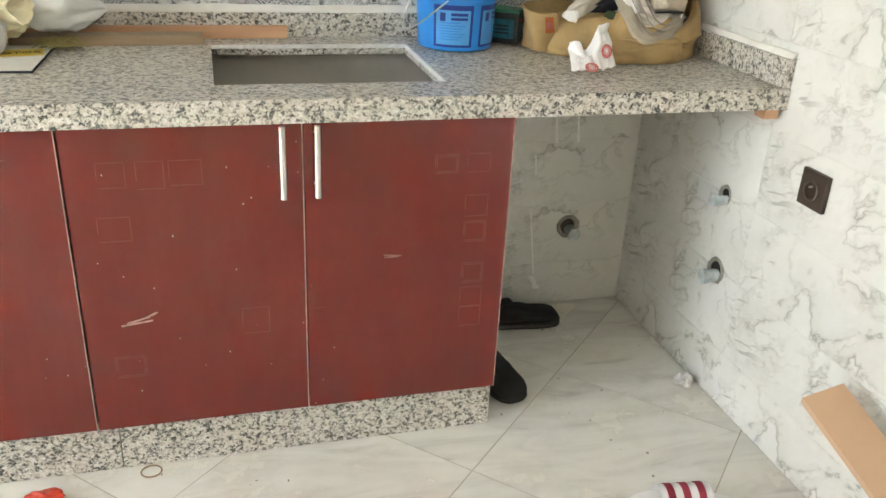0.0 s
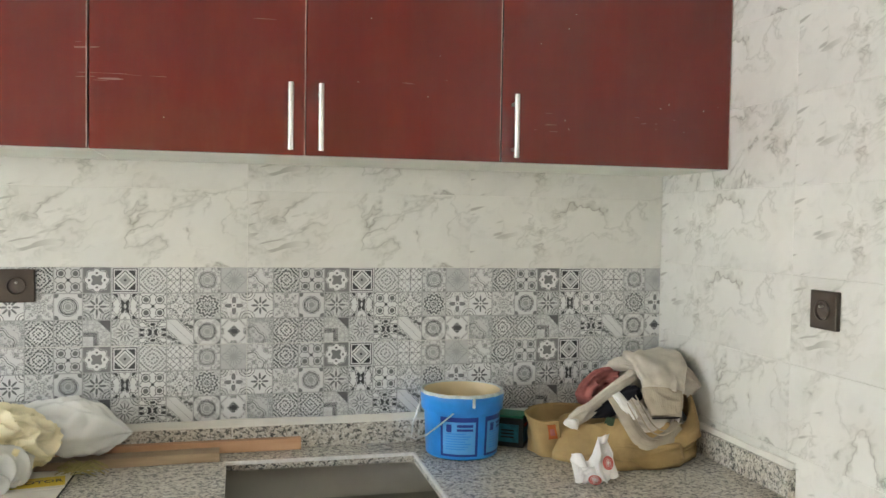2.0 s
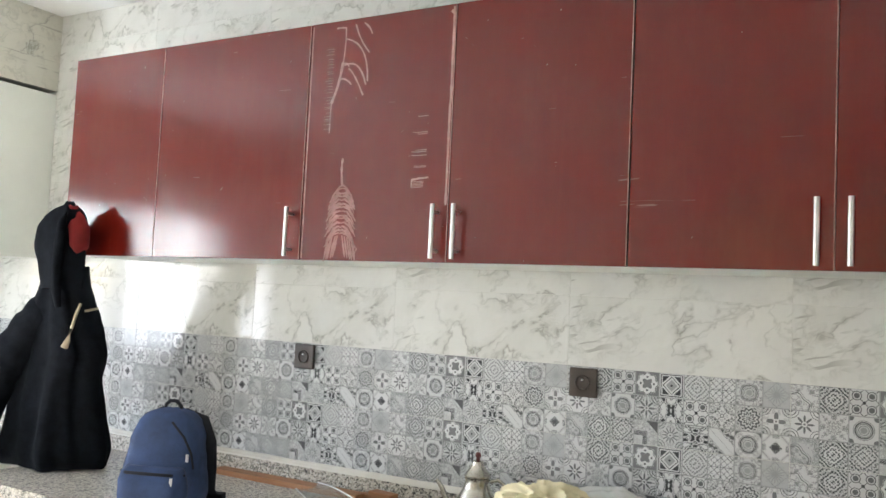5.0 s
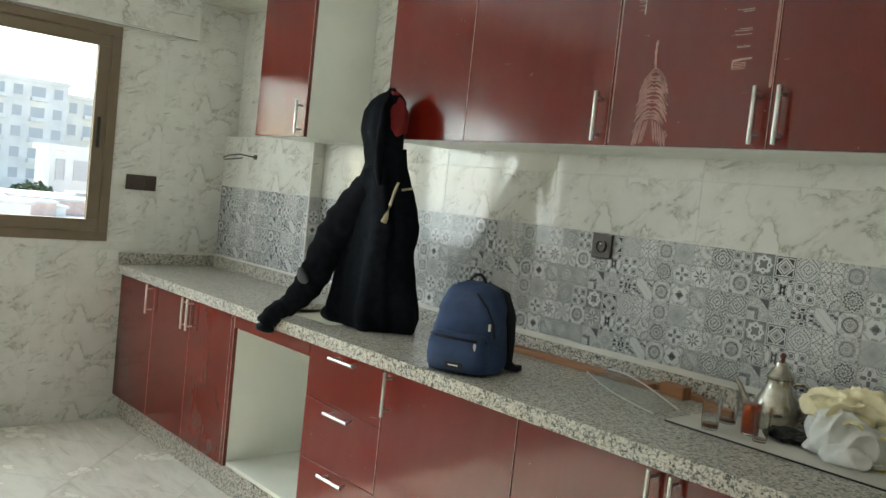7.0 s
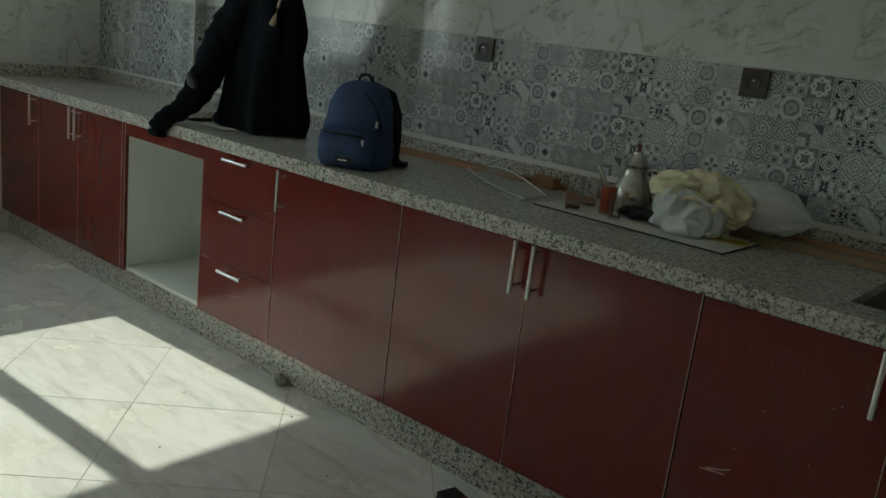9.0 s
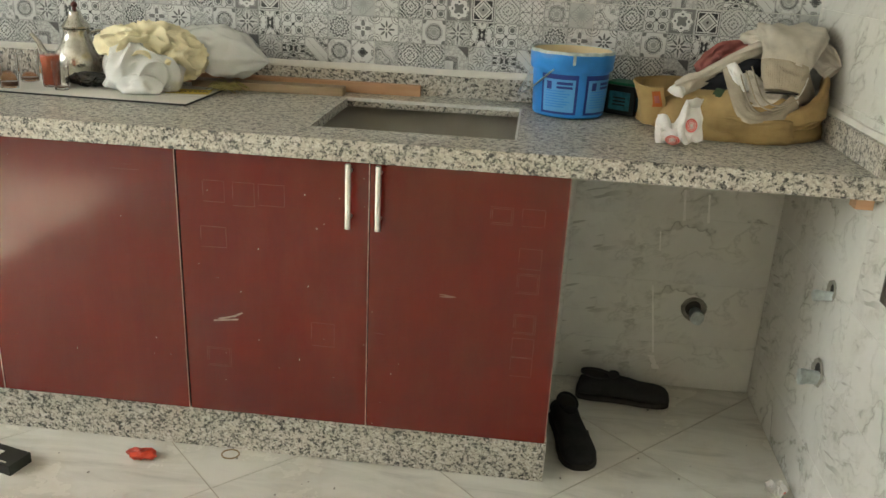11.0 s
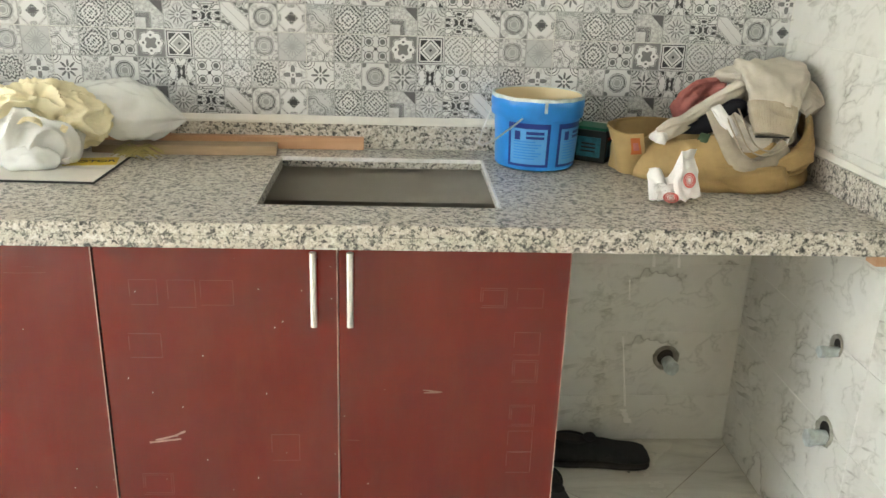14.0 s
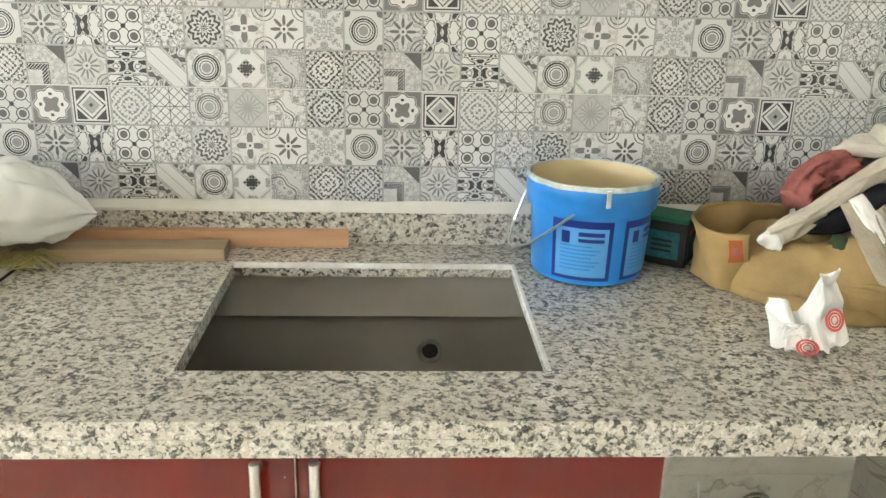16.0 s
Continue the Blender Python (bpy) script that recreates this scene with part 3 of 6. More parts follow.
part("plinth_slab", box_bm(-0.898, -0.043, -0.575, -0.555, 0.001, 0.131, 0.002), GRANITE, plinth)


# ---- cabinets ----
def bar_handle_bm(length, vertical=True):
    """A round bar on two posts, standing out to -y, centred on the origin."""
    bm = bmesh.new()
    h = length / 2
    for spec in (([(0, -0.032, -h), (0, -0.032, h)], 0.0062), ([(0, 0, -h * 0.72), (0, -0.03, -h * 0.72)], 0.0042), ([(0, 0, h * 0.72), (0, -0.03, h * 0.72)], 0.0042)):
        pts = spec[0] if vertical else [(z, y, x) for x, y, z in spec[0]]
        t = tube(pts, spec[1], 12)
        me = bpy.data.meshes.new("t")
        t.to_mesh(me)
        t.free()
        bm.from_mesh(me)
        bpy.data.meshes.remove(me)
    return bm


HANDLE_V = mesh_of("handle", bar_handle_bm(0.147), STEEL, True)
HANDLE_H = mesh_of("handle", bar_handle_bm(0.147, False), STEEL, True)


def door(parent, x0, x1, yf, z0, z1, handle=None, label="", name="door", vertical_band=True):
    """A front 18 mm thick with its outer face at yf. handle: (x, z, vertical)."""
    ox, oy, oz = parent.matrix_basis.translation
    g = 0.0006
    d = part(name, box_bm(x0 + g, x1 - g, yf, yf + 0.018, z0 + g, z1 - g, 0.0012, 1, (ox, oy, oz)), RED, parent, label)
    bx = x1 - ox - 0.0028
    if vertical_band:
        part("edge_band", box_bm(bx, bx + 0.0019, yf - oy - 0.0003, yf - oy + 0.001, z0 - oz + 0.002, z1 - oz - 0.002), EDGE, d, "dusty pale edge band")
    if handle:
        part("handle", HANDLE_V if handle[2] else HANDLE_H, None, d, "brushed steel bar handle", (handle[0] - ox, yf - oy, handle[1] - oz))
    return d


def carcass(parent, x0, x1, yf, yb, z0, z1, mat=None, back=True, top=False):
    ox, oy, oz = parent.matrix_basis.translation
    t = 0.016
    a, b = x0 - ox + 0.001, x1 - ox - 0.001
    f, r = yf - oy, yb - oy
    lo, hi = z0 - oz, z1 - oz
    mat = mat or WHITEBOARD
    part("side_board", box_bm(a, a + t, f, r, lo, hi), mat, parent)
    part("side_board", box_bm(b - t, b, f, r, lo, hi), mat, parent)
    part("bottom_board", box_bm(a + t, b - t, f, r, lo, lo + t), mat, parent)
    if top:
        part("top_board", box_bm(a + t, b - t, f, r, hi - t, hi), mat, parent)
    if back:
        part("back_board", box_bm(a + t, b - t, r - 0.006, r, lo + t, hi - (t if top else 0)), mat, parent)


LF, LZ0, LZ1 = -0.61, 0.133, 0.797


def lower_unit(x0, x1, label, back=True, mat=None):
    u = thing("base_cabinet", (x0, LF, LZ0), label, "kitchen cabinet", "base cabinets of the kitchen")
    carcass(u, x0, x1, LF + 0.0185, -0.02, LZ0, LZ1, mat, back)
    return u


HZ = 0.7255
u = lower_unit(-0.932, -0.047, "dusty dark red sink cabinet with two scratched closed doors", back=False, mat=GREYBOARD)
door(u, -0.932, -0.487, LF, LZ0, LZ1, (-0.53, HZ, True))
door(u, -0.487, -0.047, LF, LZ0, LZ1, (-0.463, HZ, True))
part("back_rail", box_bm(0.018, 0.867, 0.562, 0.58, 0.588, 0.69), GREYBOARD, u)
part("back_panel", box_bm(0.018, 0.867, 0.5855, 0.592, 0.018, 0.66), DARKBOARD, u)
u = lower_unit(-1.912, -0.934, "dusty dark red base cabinet with two closed glossy doors")
door(u, -1.425, -0.934, LF, LZ0, LZ1, (-1.398, HZ, True))
door(u, -1.912, -1.425, LF, LZ0, LZ1, (-1.459, HZ, True))
u = lower_unit(-2.522, -1.914, "dark red base cabinet with one wide closed door beside drawers")
door(u, -2.522, -1.914, LF, LZ0, LZ1, (-2.485, 0.722, True))
u = lower_unit(-2.985, -2.524, "dark red drawer cabinet with three closed drawers and steel bars")
for z0, z1 in ((0.133, 0.365), (0.365, 0.595), (0.595, 0.797)):
    door(u, -2.985, -2.524, LF, z0, z1, (-2.742, min(0.775, z1 - 0.022), False), name="drawer_front")
u = lower_unit(-3.6, -2.987, "white open oven niche with a dark red top rail")
door(u, -3.575, -2.987, LF, 0.742, LZ1, None, name="rail", vertical_band=False)
door(u, -3.6, -3.575, LF, LZ0, LZ1, None, name="side_panel")
u = lower_unit(-4.0, -3.602, "dark red base cabinet with one peeling closed door")
door(u, -4.0, -3.602, LF, LZ0, LZ1, (-3.978, HZ, True))
u = lower_unit(XL + 0.002, -4.002, "dark red corner base cabinet with two closed doors")
door(u, -4.42, -4.002, LF, LZ0, LZ1, (-4.03, HZ, True))
door(u, XL + 0.002, -4.42, LF, LZ0, LZ1, (-4.445, HZ, True))

UF, UZ0, UZ1 = -0.342, 1.594, 2.308


def upper_unit(x0, x1, label):
    u = thing("wall_cabinet", (x0, 0, UZ0), label, "kitchen cabinet", "wall cabinets of the kitchen")
    carcass(u, x0, x1, UF + 0.0185, -0.001, UZ0, UZ1, top=True)
    return u


UH = 1.677
u = upper_unit(-0.022, XR - 0.002, "dark red wall cabinet with one wide door against the side wall")
door(u, -0.022, XR - 0.002, UF, UZ0, UZ1, (0.005, UH, True))
u = upper_unit(-0.931, -0.024, "dark red wall cabinet with two closed doors above the sink")
door(u, -0.931, -0.48, UF, UZ0, UZ1, (-0.514, UH, True))
door(u, -0.48, -0.024, UF, UZ0, UZ1, (-0.448, UH, True))
u = upper_unit(-1.928, -0.933, "dark red wall cabinet with two doors and chalky feather marks")
door(u, -1.928, -1.428, UF, UZ0, UZ1, (-1.459, UH, True))
door(u, -1.428, -0.933, UF, UZ0, UZ1, (-1.395, UH, True))
u = upper_unit(-3.01, -1.93, "dark red wall cabinet with two doors and a glossy reflecting end")
door(u, -2.553, -1.93, UF, UZ0, UZ1, (-1.961, UH, True))
door(u, -3.01, -2.553, UF, UZ0, UZ1, None)
u = upper_unit(-4.035, -3.6, "small dark red wall cabinet with a white side over the column")
door(u, -4.035, -3.6, UF, UZ0, UZ1, (-3.63, UH, True))

# ---- things: materials ----
BLACKCLOTH = make_plain("black_fleece", (0.006, 0.0075, 0.011), 0.98, vary=0.4, scale=30, bump=0.5, bscale=260, Specular_IOR_Level=0.15)
REDLINING = make_plain("red_lining", (0.2, 0.012, 0.012), 0.9, vary=0.2, bump=0.3)
CORD = make_plain("cream_cord", (0.5, 0.42, 0.28), 0.8, bump=0.4, bscale=500)
BLUECLOTH = make_plain("blue_nylon", (0.026, 0.052, 0.135), 0.75, vary=0.35, scale=12, bump=0.4, bscale=180)
NAVYCLOTH = make_plain("navy_webbing", (0.008, 0.009, 0.016), 0.8, vary=0.2, bump=0.4)
TAN = make_plain("tan_canvas", (0.36, 0.245, 0.105), 0.85, vary=0.22, scale=9, bump=0.35, bscale=300)
BEIGE = make_plain("beige_knit", (0.58, 0.53, 0.45), 0.95, vary=0.14, scale=18, bump=0.6, bscale=320)
KNIT = make_plain("ribbed_knit", (0.43, 0.37, 0.28), 0.95, vary=0.1, scale=18, bump=0.6, bscale=320)
BEIGEGREY = make_plain("grey_beige_cloth", (0.36, 0.31, 0.24), 0.95, vary=0.2, scale=12, bump=0.5, bscale=260)
MAROON = make_plain("faded_maroon_cloth", (0.36, 0.12, 0.105), 0.95, vary=0.25, scale=22, bump=0.5, bscale=200)
GREENCLOTH = make_plain("green_print", (0.04, 0.07, 0.03), 0.9, vary=0.3)
ORANGEPRINT = make_plain("orange_print", (0.42, 0.11, 0.025), 0.9, vary=0.3)
PAPER = make_plain("white_paper", (0.78, 0.77, 0.75), 0.8, vary=0.05, scale=20, bump=0.3, bscale=90)
REDPRINT = make_plain("red_print", (0.6, 0.12, 0.1), 0.8, vary=0.2)
BLUEPAIL = make_plain("blue_pail_plastic", (0.02, 0.24, 0.68), 0.3, vary=0.2, scale=9)
DARKBLUE = make_plain("dark_blue_print", (0.008, 0.03, 0.24), 0.35, vary=0.1)
LIGHTBLUE = make_plain("light_blue_print", (0.09, 0.33, 0.68), 0.35, vary=0.1)
CREAMPAINT = make_plain("cream_paint", (0.68, 0.56, 0.34), 0.45, vary=0.06, scale=12, bump=0.15, bscale=40)
RIMPAINT = make_plain("paint_smeared_rim", (0.5, 0.56, 0.55), 0.4, vary=0.3, scale=40)
GREENCARD = make_plain("green_card", (0.01, 0.16, 0.08), 0.45, vary=0.1)
BLACKCARD = make_plain("black_card", (0.012, 0.014, 0.013), 0.4, vary=0.2)
TEALPRINT = make_plain("teal_print", (0.02, 0.16, 0.22), 0.4, vary=0.4, scale=60)
PLANKGREY = make_wood("grey_brown_wood", (0.3, 0.21, 0.13), (0.4, 0.29, 0.18))
PLANKPEACH = make_wood("peach_wood", (0.52, 0.28, 0.15), (0.6, 0.36, 0.21))
ORANGEWOOD = make_wood("orange_wood", (0.32, 0.14, 0.055), (0.42, 0.2, 0.09))
MDF = make_plain("tan_fibreboard", (0.55, 0.36, 0.22), 0.7, vary=0.06, scale=5)
CARD = make_plain("white_card", (0.66, 0.63, 0.57), 0.7, vary=0.08, scale=8)
CARDEDGE = make_plain("black_card_edge", (0.02, 0.02, 0.02), 0.6)
YELLOWCARD = make_plain("yellow_print", (0.62, 0.45, 0.02), 0.5, vary=0.1)
YELLOWPAPER = make_plain("yellow_crumpled_paper", (0.82, 0.74, 0.5), 0.75, vary=0.1, scale=20, bump=0.4, bscale=60)
SILVER = make_plain("tarnished_silver", (0.55, 0.53, 0.47), 0.24, 1.0, vary=0.3, scale=20)
TEA = Nodes("red_drink").done((0.75, 0.13, 0.03), 0.05, 0.0, Transmission_Weight=0.75, IOR=1.33)
CUP = Nodes("drinking_glass").done((1, 1, 1), 0.02, 0.0, Transmission_Weight=1.0, IOR=1.25)
DREG = make_plain("dark_tea_dregs", (0.16, 0.07, 0.03), 0.3)
STRAW = make_plain("dry_grass", (0.35, 0.3, 0.12), 0.9, vary=0.3)
SHOE = make_plain("worn_black_suede", (0.012, 0.012, 0.013), 0.85, vary=0.5, scale=25, bump=0.5, bscale=200)
SOLE = make_plain("rubber_sole", (0.02, 0.016, 0.013), 0.7, vary=0.3)
CHALK = make_plain("chalky_scrape", (0.4, 0.21, 0.18), 0.8, vary=0.25, scale=60)
MORTAR = make_plain("grey_mortar", (0.3, 0.29, 0.25), 0.9, vary=0.3, scale=40, bump=0.8, bscale=120)
# Near-black colour that stands for the shade inside holes and openings.
HOLESHADE = make_plain("hole_shade", (0.03, 0.027, 0.022), 0.9)
REDPLASTIC = make_plain("red_plastic", (0.55, 0.05, 0.02), 0.35, vary=0.15)
pb = Nodes("thin_white_plastic")
pn = pb.noise(pb.coords(), 26, 4, 0.6)
PLASTICBAG = pb.done(pb.mix(pn, (0.84, 0.85, 0.82), (0.93, 0.93, 0.9)), 0.25, 0.0, pb.bump(pb.noise(pb.coords(), 34, 4, 0.65), 0.35, 0.004),
                     Transmission_Weight=0.2, IOR=1.1, Subsurface_Weight=0.0)
CLEAR = Nodes("clear_film").done((0.95, 0.97, 0.95), 0.08, 0.0, Transmission_Weight=0.92, IOR=1.12)


# ---- things: shape helpers ----
def smooth_interp(table, t):
    """Values between the rows (t, a, b, ...) of a table, eased."""
    if t <= table[0][0]:
        return table[0][1:]
    for p, q in zip(table, table[1:]):
        if t <= q[0]:
            k = (t - p[0]) / (q[0] - p[0])
            k = k * k * (3 - 2 * k) * 0.5 + k * 0.5
            return tuple(a + (b - a) * k for a, b in zip(p[1:], q[1:]))
    return table[-1][1:]


def loft(sections, segs=48, closed_top=True, closed_bottom=True):
    """Skin over rings: each section is a function of the angle that gives a point."""
    bm = bmesh.new()
    rings = [[bm.verts.new(fn(2 * math.pi * i / segs)) for i in range(segs)] for fn in sections]
    for a, b in zip(rings, rings[1:]):
        for i in range(segs):
            j = (i + 1) % segs
            bm.faces.new((a[i], a[j], b[j], b[i]))
    for ring, on, flip in ((rings[0], closed_bottom, True), (rings[-1], closed_top, False)):
        if on:
            c = bm.verts.new(sum((v.co for v in ring), Vector()) / segs)
            for i in range(segs):
                j = (i + 1) % segs
                bm.faces.new((ring[j], ring[i], c) if flip else (ring[i], ring[j], c))
    bmesh.ops.recalc_face_normals(bm, faces=bm.faces[:])
    return bm


def ridge(p, seed, scale):
    v = noise.noise(Vector((p[0] * scale + seed, p[1] * scale, p[2] * scale)))
    return 1 - 2 * abs(v)


def crumple(center, radii, seed, fold=0.25, scale=14, flat=None, sub=5, crease=0.5, turn=None, long=1.0, soft=0.0):
    """A crumpled lump with sharp creases; flat cuts it off at a height; turn and long stretch its folds along a direction."""
    bm = bmesh.new()
    bmesh.ops.create_icosphere(bm, subdivisions=sub, radius=1)
    c = Vector(center)
    rot = Euler([radians(a) for a in (turn or (0, 0, 0))]).to_matrix()
    for v in bm.verts:
        d = v.co.normalized()
        q = Vector((d.x * radii[0], d.y * radii[1], d.z * radii[2]))
        p = rot @ q
        p.x /= long
        p += Vector((noise.noise(q * 9), noise.noise(q * 9 + Vector((5, 0, 0))), noise.noise(q * 9 + Vector((0, 5, 0))))) * 0.02
        if soft:
            n_ = noise.noise(Vector((p.x * scale * 0.8 + seed, p.y * scale * 0.8, p.z * scale * 0.8)))
            n2 = noise.noise(Vector((p.x * scale * 1.7 + seed, p.y * scale * 1.7, p.z * scale * 1.7)))
            k = 1 + fold * (0.65 - 1.8 * math.sqrt(n_ * n_ + soft) - 0.35 * math.sqrt(n2 * n2 + soft) + 0.4 * noise.noise(q * scale * 0.3 + Vector((seed, 0, 0))))
            v.co = c + q * k
            if flat is not None and v.co.z < flat:
                v.co.z = flat
            continue
        k = 1 + fold * (crease * (ridge(p, seed, scale) - 0.6) + (1 - crease) * noise.noise(q * scale * 0.45 + Vector((seed, 0, 0))) +
                        0.35 * (ridge(p, seed + 9, scale * 2.3) - 0.6))
        v.co = c + q * k
        if flat is not None and v.co.z < flat:
            v.co.z = flat + 0.0015 * (noise.noise(v.co * 40) + 1)
    return bm


def sheet(fn, nu, nv, thick=0.002):
    """A cloth or paper sheet: fn(u, v) gives its points; it gets a real thickness."""
    bm = bmesh.new()
    pts = [[Vector(fn(i / nu, j / nv)) for j in range(nv + 1)] for i in range(nu + 1)]

    def normal(i, j):
        du = pts[min(i + 1, nu)][j] - pts[max(i - 1, 0)][j]
        dv = pts[i][min(j + 1, nv)] - pts[i][max(j - 1, 0)]
        n = du.cross(dv)
        return n.normalized() if n.length > 1e-9 else Vector((0, 0, 1))

    top = [[bm.verts.new(pts[i][j] + normal(i, j) * thick / 2) for j in range(nv + 1)] for i in range(nu + 1)]
    low = [[bm.verts.new(pts[i][j] - normal(i, j) * thick / 2) for j in range(nv + 1)] for i in range(nu + 1)]
    for i in range(nu):
        for j in range(nv):
            bm.faces.new((top[i][j], top[i + 1][j], top[i + 1][j + 1], top[i][j + 1]))
            bm.faces.new((low[i][j], low[i][j + 1], low[i + 1][j + 1], low[i + 1][j]))
    for j in range(nv):
        bm.faces.new((top[0][j], top[0][j + 1], low[0][j + 1], low[0][j]))
        bm.faces.new((top[nu][j + 1], top[nu][j], low[nu][j], low[nu][j + 1]))
    for i in range(nu):
        bm.faces.new((top[i + 1][0], top[i][0], low[i][0], low[i + 1][0]))
        bm.faces.new((top[i][nv], top[i + 1][nv], low[i + 1][nv], low[i][nv]))
    bmesh.ops.recalc_face_normals(bm, faces=bm.faces[:])
    return bm


def shifted(bm, m):
    bm.transform(m if isinstance(m, Matrix) else Matrix.Translation(m))
    return bm


# ---- jacket hung from the wall cabinet ----
def make_jacket():
    at = Vector((-2.97, -0.33, CT))
    j = thing("hooded_jacket", at, "black hooded jacket with red lining hung from a wall cabinet", "jacket")
    # height, centre x, centre y, half width, half depth
    table = [(0.003, 0.0, 0.0, 0.165, 0.12), (0.05, -0.01, 0.0, 0.182, 0.13), (0.18, -0.012, -0.005, 0.162, 0.11), (0.3, -0.002, -0.01, 0.16, 0.095),
             (0.4, 0.028, -0.02, 0.166, 0.09), (0.46, 0.026, -0.028, 0.146, 0.086), (0.52, 0.034, -0.038, 0.12, 0.08), (0.58, 0.046, -0.05, 0.094, 0.072), (0.64, 0.056, -0.06, 0.077, 0.063),
             (0.7, 0.07, -0.07, 0.072, 0.055)]

    def ring(z, cx, cy, w, d, amp, seed):
        def fn(a):
            c, s = math.cos(a), math.sin(a)
            fold = 1 + amp * (math.sin(5 * a + 2.1 * noise.noise(Vector((seed, z * 3, 0)))) * 0.5 + math.sin(11 * a + z * 5) * 0.3 +
                              noise.noise(Vector((c * 2, s * 2, z * 4 + seed))) * 0.9)
            e = 0.8
            x = math.copysign(abs(c) ** e, c) * w * fold
            y = math.copysign(abs(s) ** e, s) * d * fold
            return (cx + x * 0.93 + y * 0.25, cy + y, z + 0.004 * math.sin(3 * a) * (z > 0.01))
        return fn

    secs = []
    for i in range(42):
        z = 0.003 + (0.7 - 0.003) * i / 41
        cx, cy, w, d = smooth_interp(table, z)
        secs.append(ring(z, cx, cy, w, d, 0.13 + 0.05 * (1 - z / 0.7), 3.0))
    part("torso", loft(secs, 72), BLACKCLOTH, j, smooth=60)
    hood = [(0.62, 0.07, -0.085, 0.07, 0.05), (0.7, 0.065, -0.09, 0.08, 0.055), (0.77, 0.062, -0.1, 0.094, 0.06), (0.83, 0.068, -0.1, 0.094, 0.058),
            (0.87, 0.08, -0.1, 0.075, 0.048), (0.9, 0.09, -0.1, 0.045, 0.03), (0.912, 0.095, -0.1, 0.012, 0.01)]
    secs = [ring(0.62 + 0.302 * i / 23, *smooth_interp(hood, 0.62 + 0.302 * i / 23), 0.05, 8.0) for i in range(24)]
    part("hood", loft(secs, 56), BLACKCLOTH, j, smooth=60)
    lining = [(0.745, 0.135, -0.085, 0.012, 0.02), (0.77, 0.132, -0.09, 0.034, 0.035), (0.83, 0.134, -0.095, 0.036, 0.038), (0.87, 0.122, -0.098, 0.032, 0.03),
              (0.9, 0.115, -0.1, 0.015, 0.012)]
    secs = [ring(0.745 + 0.163 * i / 13, *smooth_interp(lining, 0.745 + 0.163 * i / 13), 0.03, 5.0) for i in range(14)]
    part("hood_lining", loft(secs, 40), REDLINING, j, smooth=60)
    part("hood_edge", tube([(0.122, -0.13, 0.885), (0.13, -0.15, 0.85), (0.132, -0.155, 0.78), (0.122, -0.15, 0.7), (0.115, -0.145, 0.62), (0.115, -0.13, 0.56)],
                           [0.004, 0.014, 0.018, 0.018, 0.016, 0.01], 14), BLACKCLOTH, j, smooth=60)
    path = [(0.02, -0.055, 0.6), (-0.055, -0.07, 0.52), (-0.125, -0.1, 0.42), (-0.175, -0.13, 0.32), (-0.195, -0.165, 0.2), (-0.205, -0.21, 0.12), (-0.215, -0.27, 0.055),
            (-0.225, -0.315, 0.03), (-0.235, -0.345, -0.01), (-0.238, -0.352, -0.05)]
    rad = [0.05, 0.07, 0.072, 0.068, 0.064, 0.056, 0.042, 0.036, 0.04, 0.034]
    fine, fr = [], []
    for i in range(46):
        t = i / 45 * (len(path) - 1)
        k = min(int(t), len(path) - 2)
        f = t - k
        p0, p1, p2, p3 = (Vector(path[max(0, min(len(path) - 1, k + q))]) for q in (-1, 0, 1, 2))
        fine.append(0.5 * ((2 * p1) + (p2 - p0) * f + (2 * p0 - 5 * p1 + 4 * p2 - p3) * f * f + (3 * p1 - p0 - 3 * p2 + p3) * f ** 3))
        fr.append((rad[k] + (rad[k + 1] - rad[k]) * f) * (1 + 0.07 * math.sin(i * 1.9)))
    bm = tube(fine, fr, 28)
    for v in bm.verts:
        v.co += v.normal * 0 + Vector((0.006 * ridge(v.co, 2, 16), 0.004 * ridge(v.co, 5, 20), 0))
    part("sleeve", bm, BLACKCLOTH, j, smooth=60)
    bm = bmesh.new()
    bmesh.ops.create_uvsphere(bm, u_segments=28, v_segments=14, radius=1)
    bm.transform(Matrix.Translation((-0.19, -0.215, 0.14)) @ Euler((radians(32), radians(18), 0)).to_matrix().to_4x4() @ Matrix.Diagonal((0.035, 0.022, 0.085, 1)))
    part("elbow_patch", bm, make_plain("dark_grey_patch", (0.05, 0.052, 0.056), 0.6, vary=0.2, bump=0.3), j, "worn dark grey elbow patch", smooth=60)
    part("hem_cuff", crumple((-0.155, -0.105, 0.03), (0.06, 0.035, 0.032), 4.0, 0.2, 12, 0.002, 4), BLACKCLOTH, j, smooth=60)
    path = [(0.17, -0.085, 0.575), (0.168, -0.098, 0.54), (0.162, -0.108, 0.49), (0.152, -0.112, 0.45), (0.142, -0.115, 0.425)]
    part("drawstring", tube(path, [0.005, 0.006, 0.006, 0.009, 0.012], 12), CORD, j, "cream drawstring with a frayed end", smooth=60)
    part("cord_end", tube([(0.175, -0.07, 0.55), (0.192, -0.03, 0.56)], 0.0045, 8), CORD, j, smooth=60)


make_jacket()


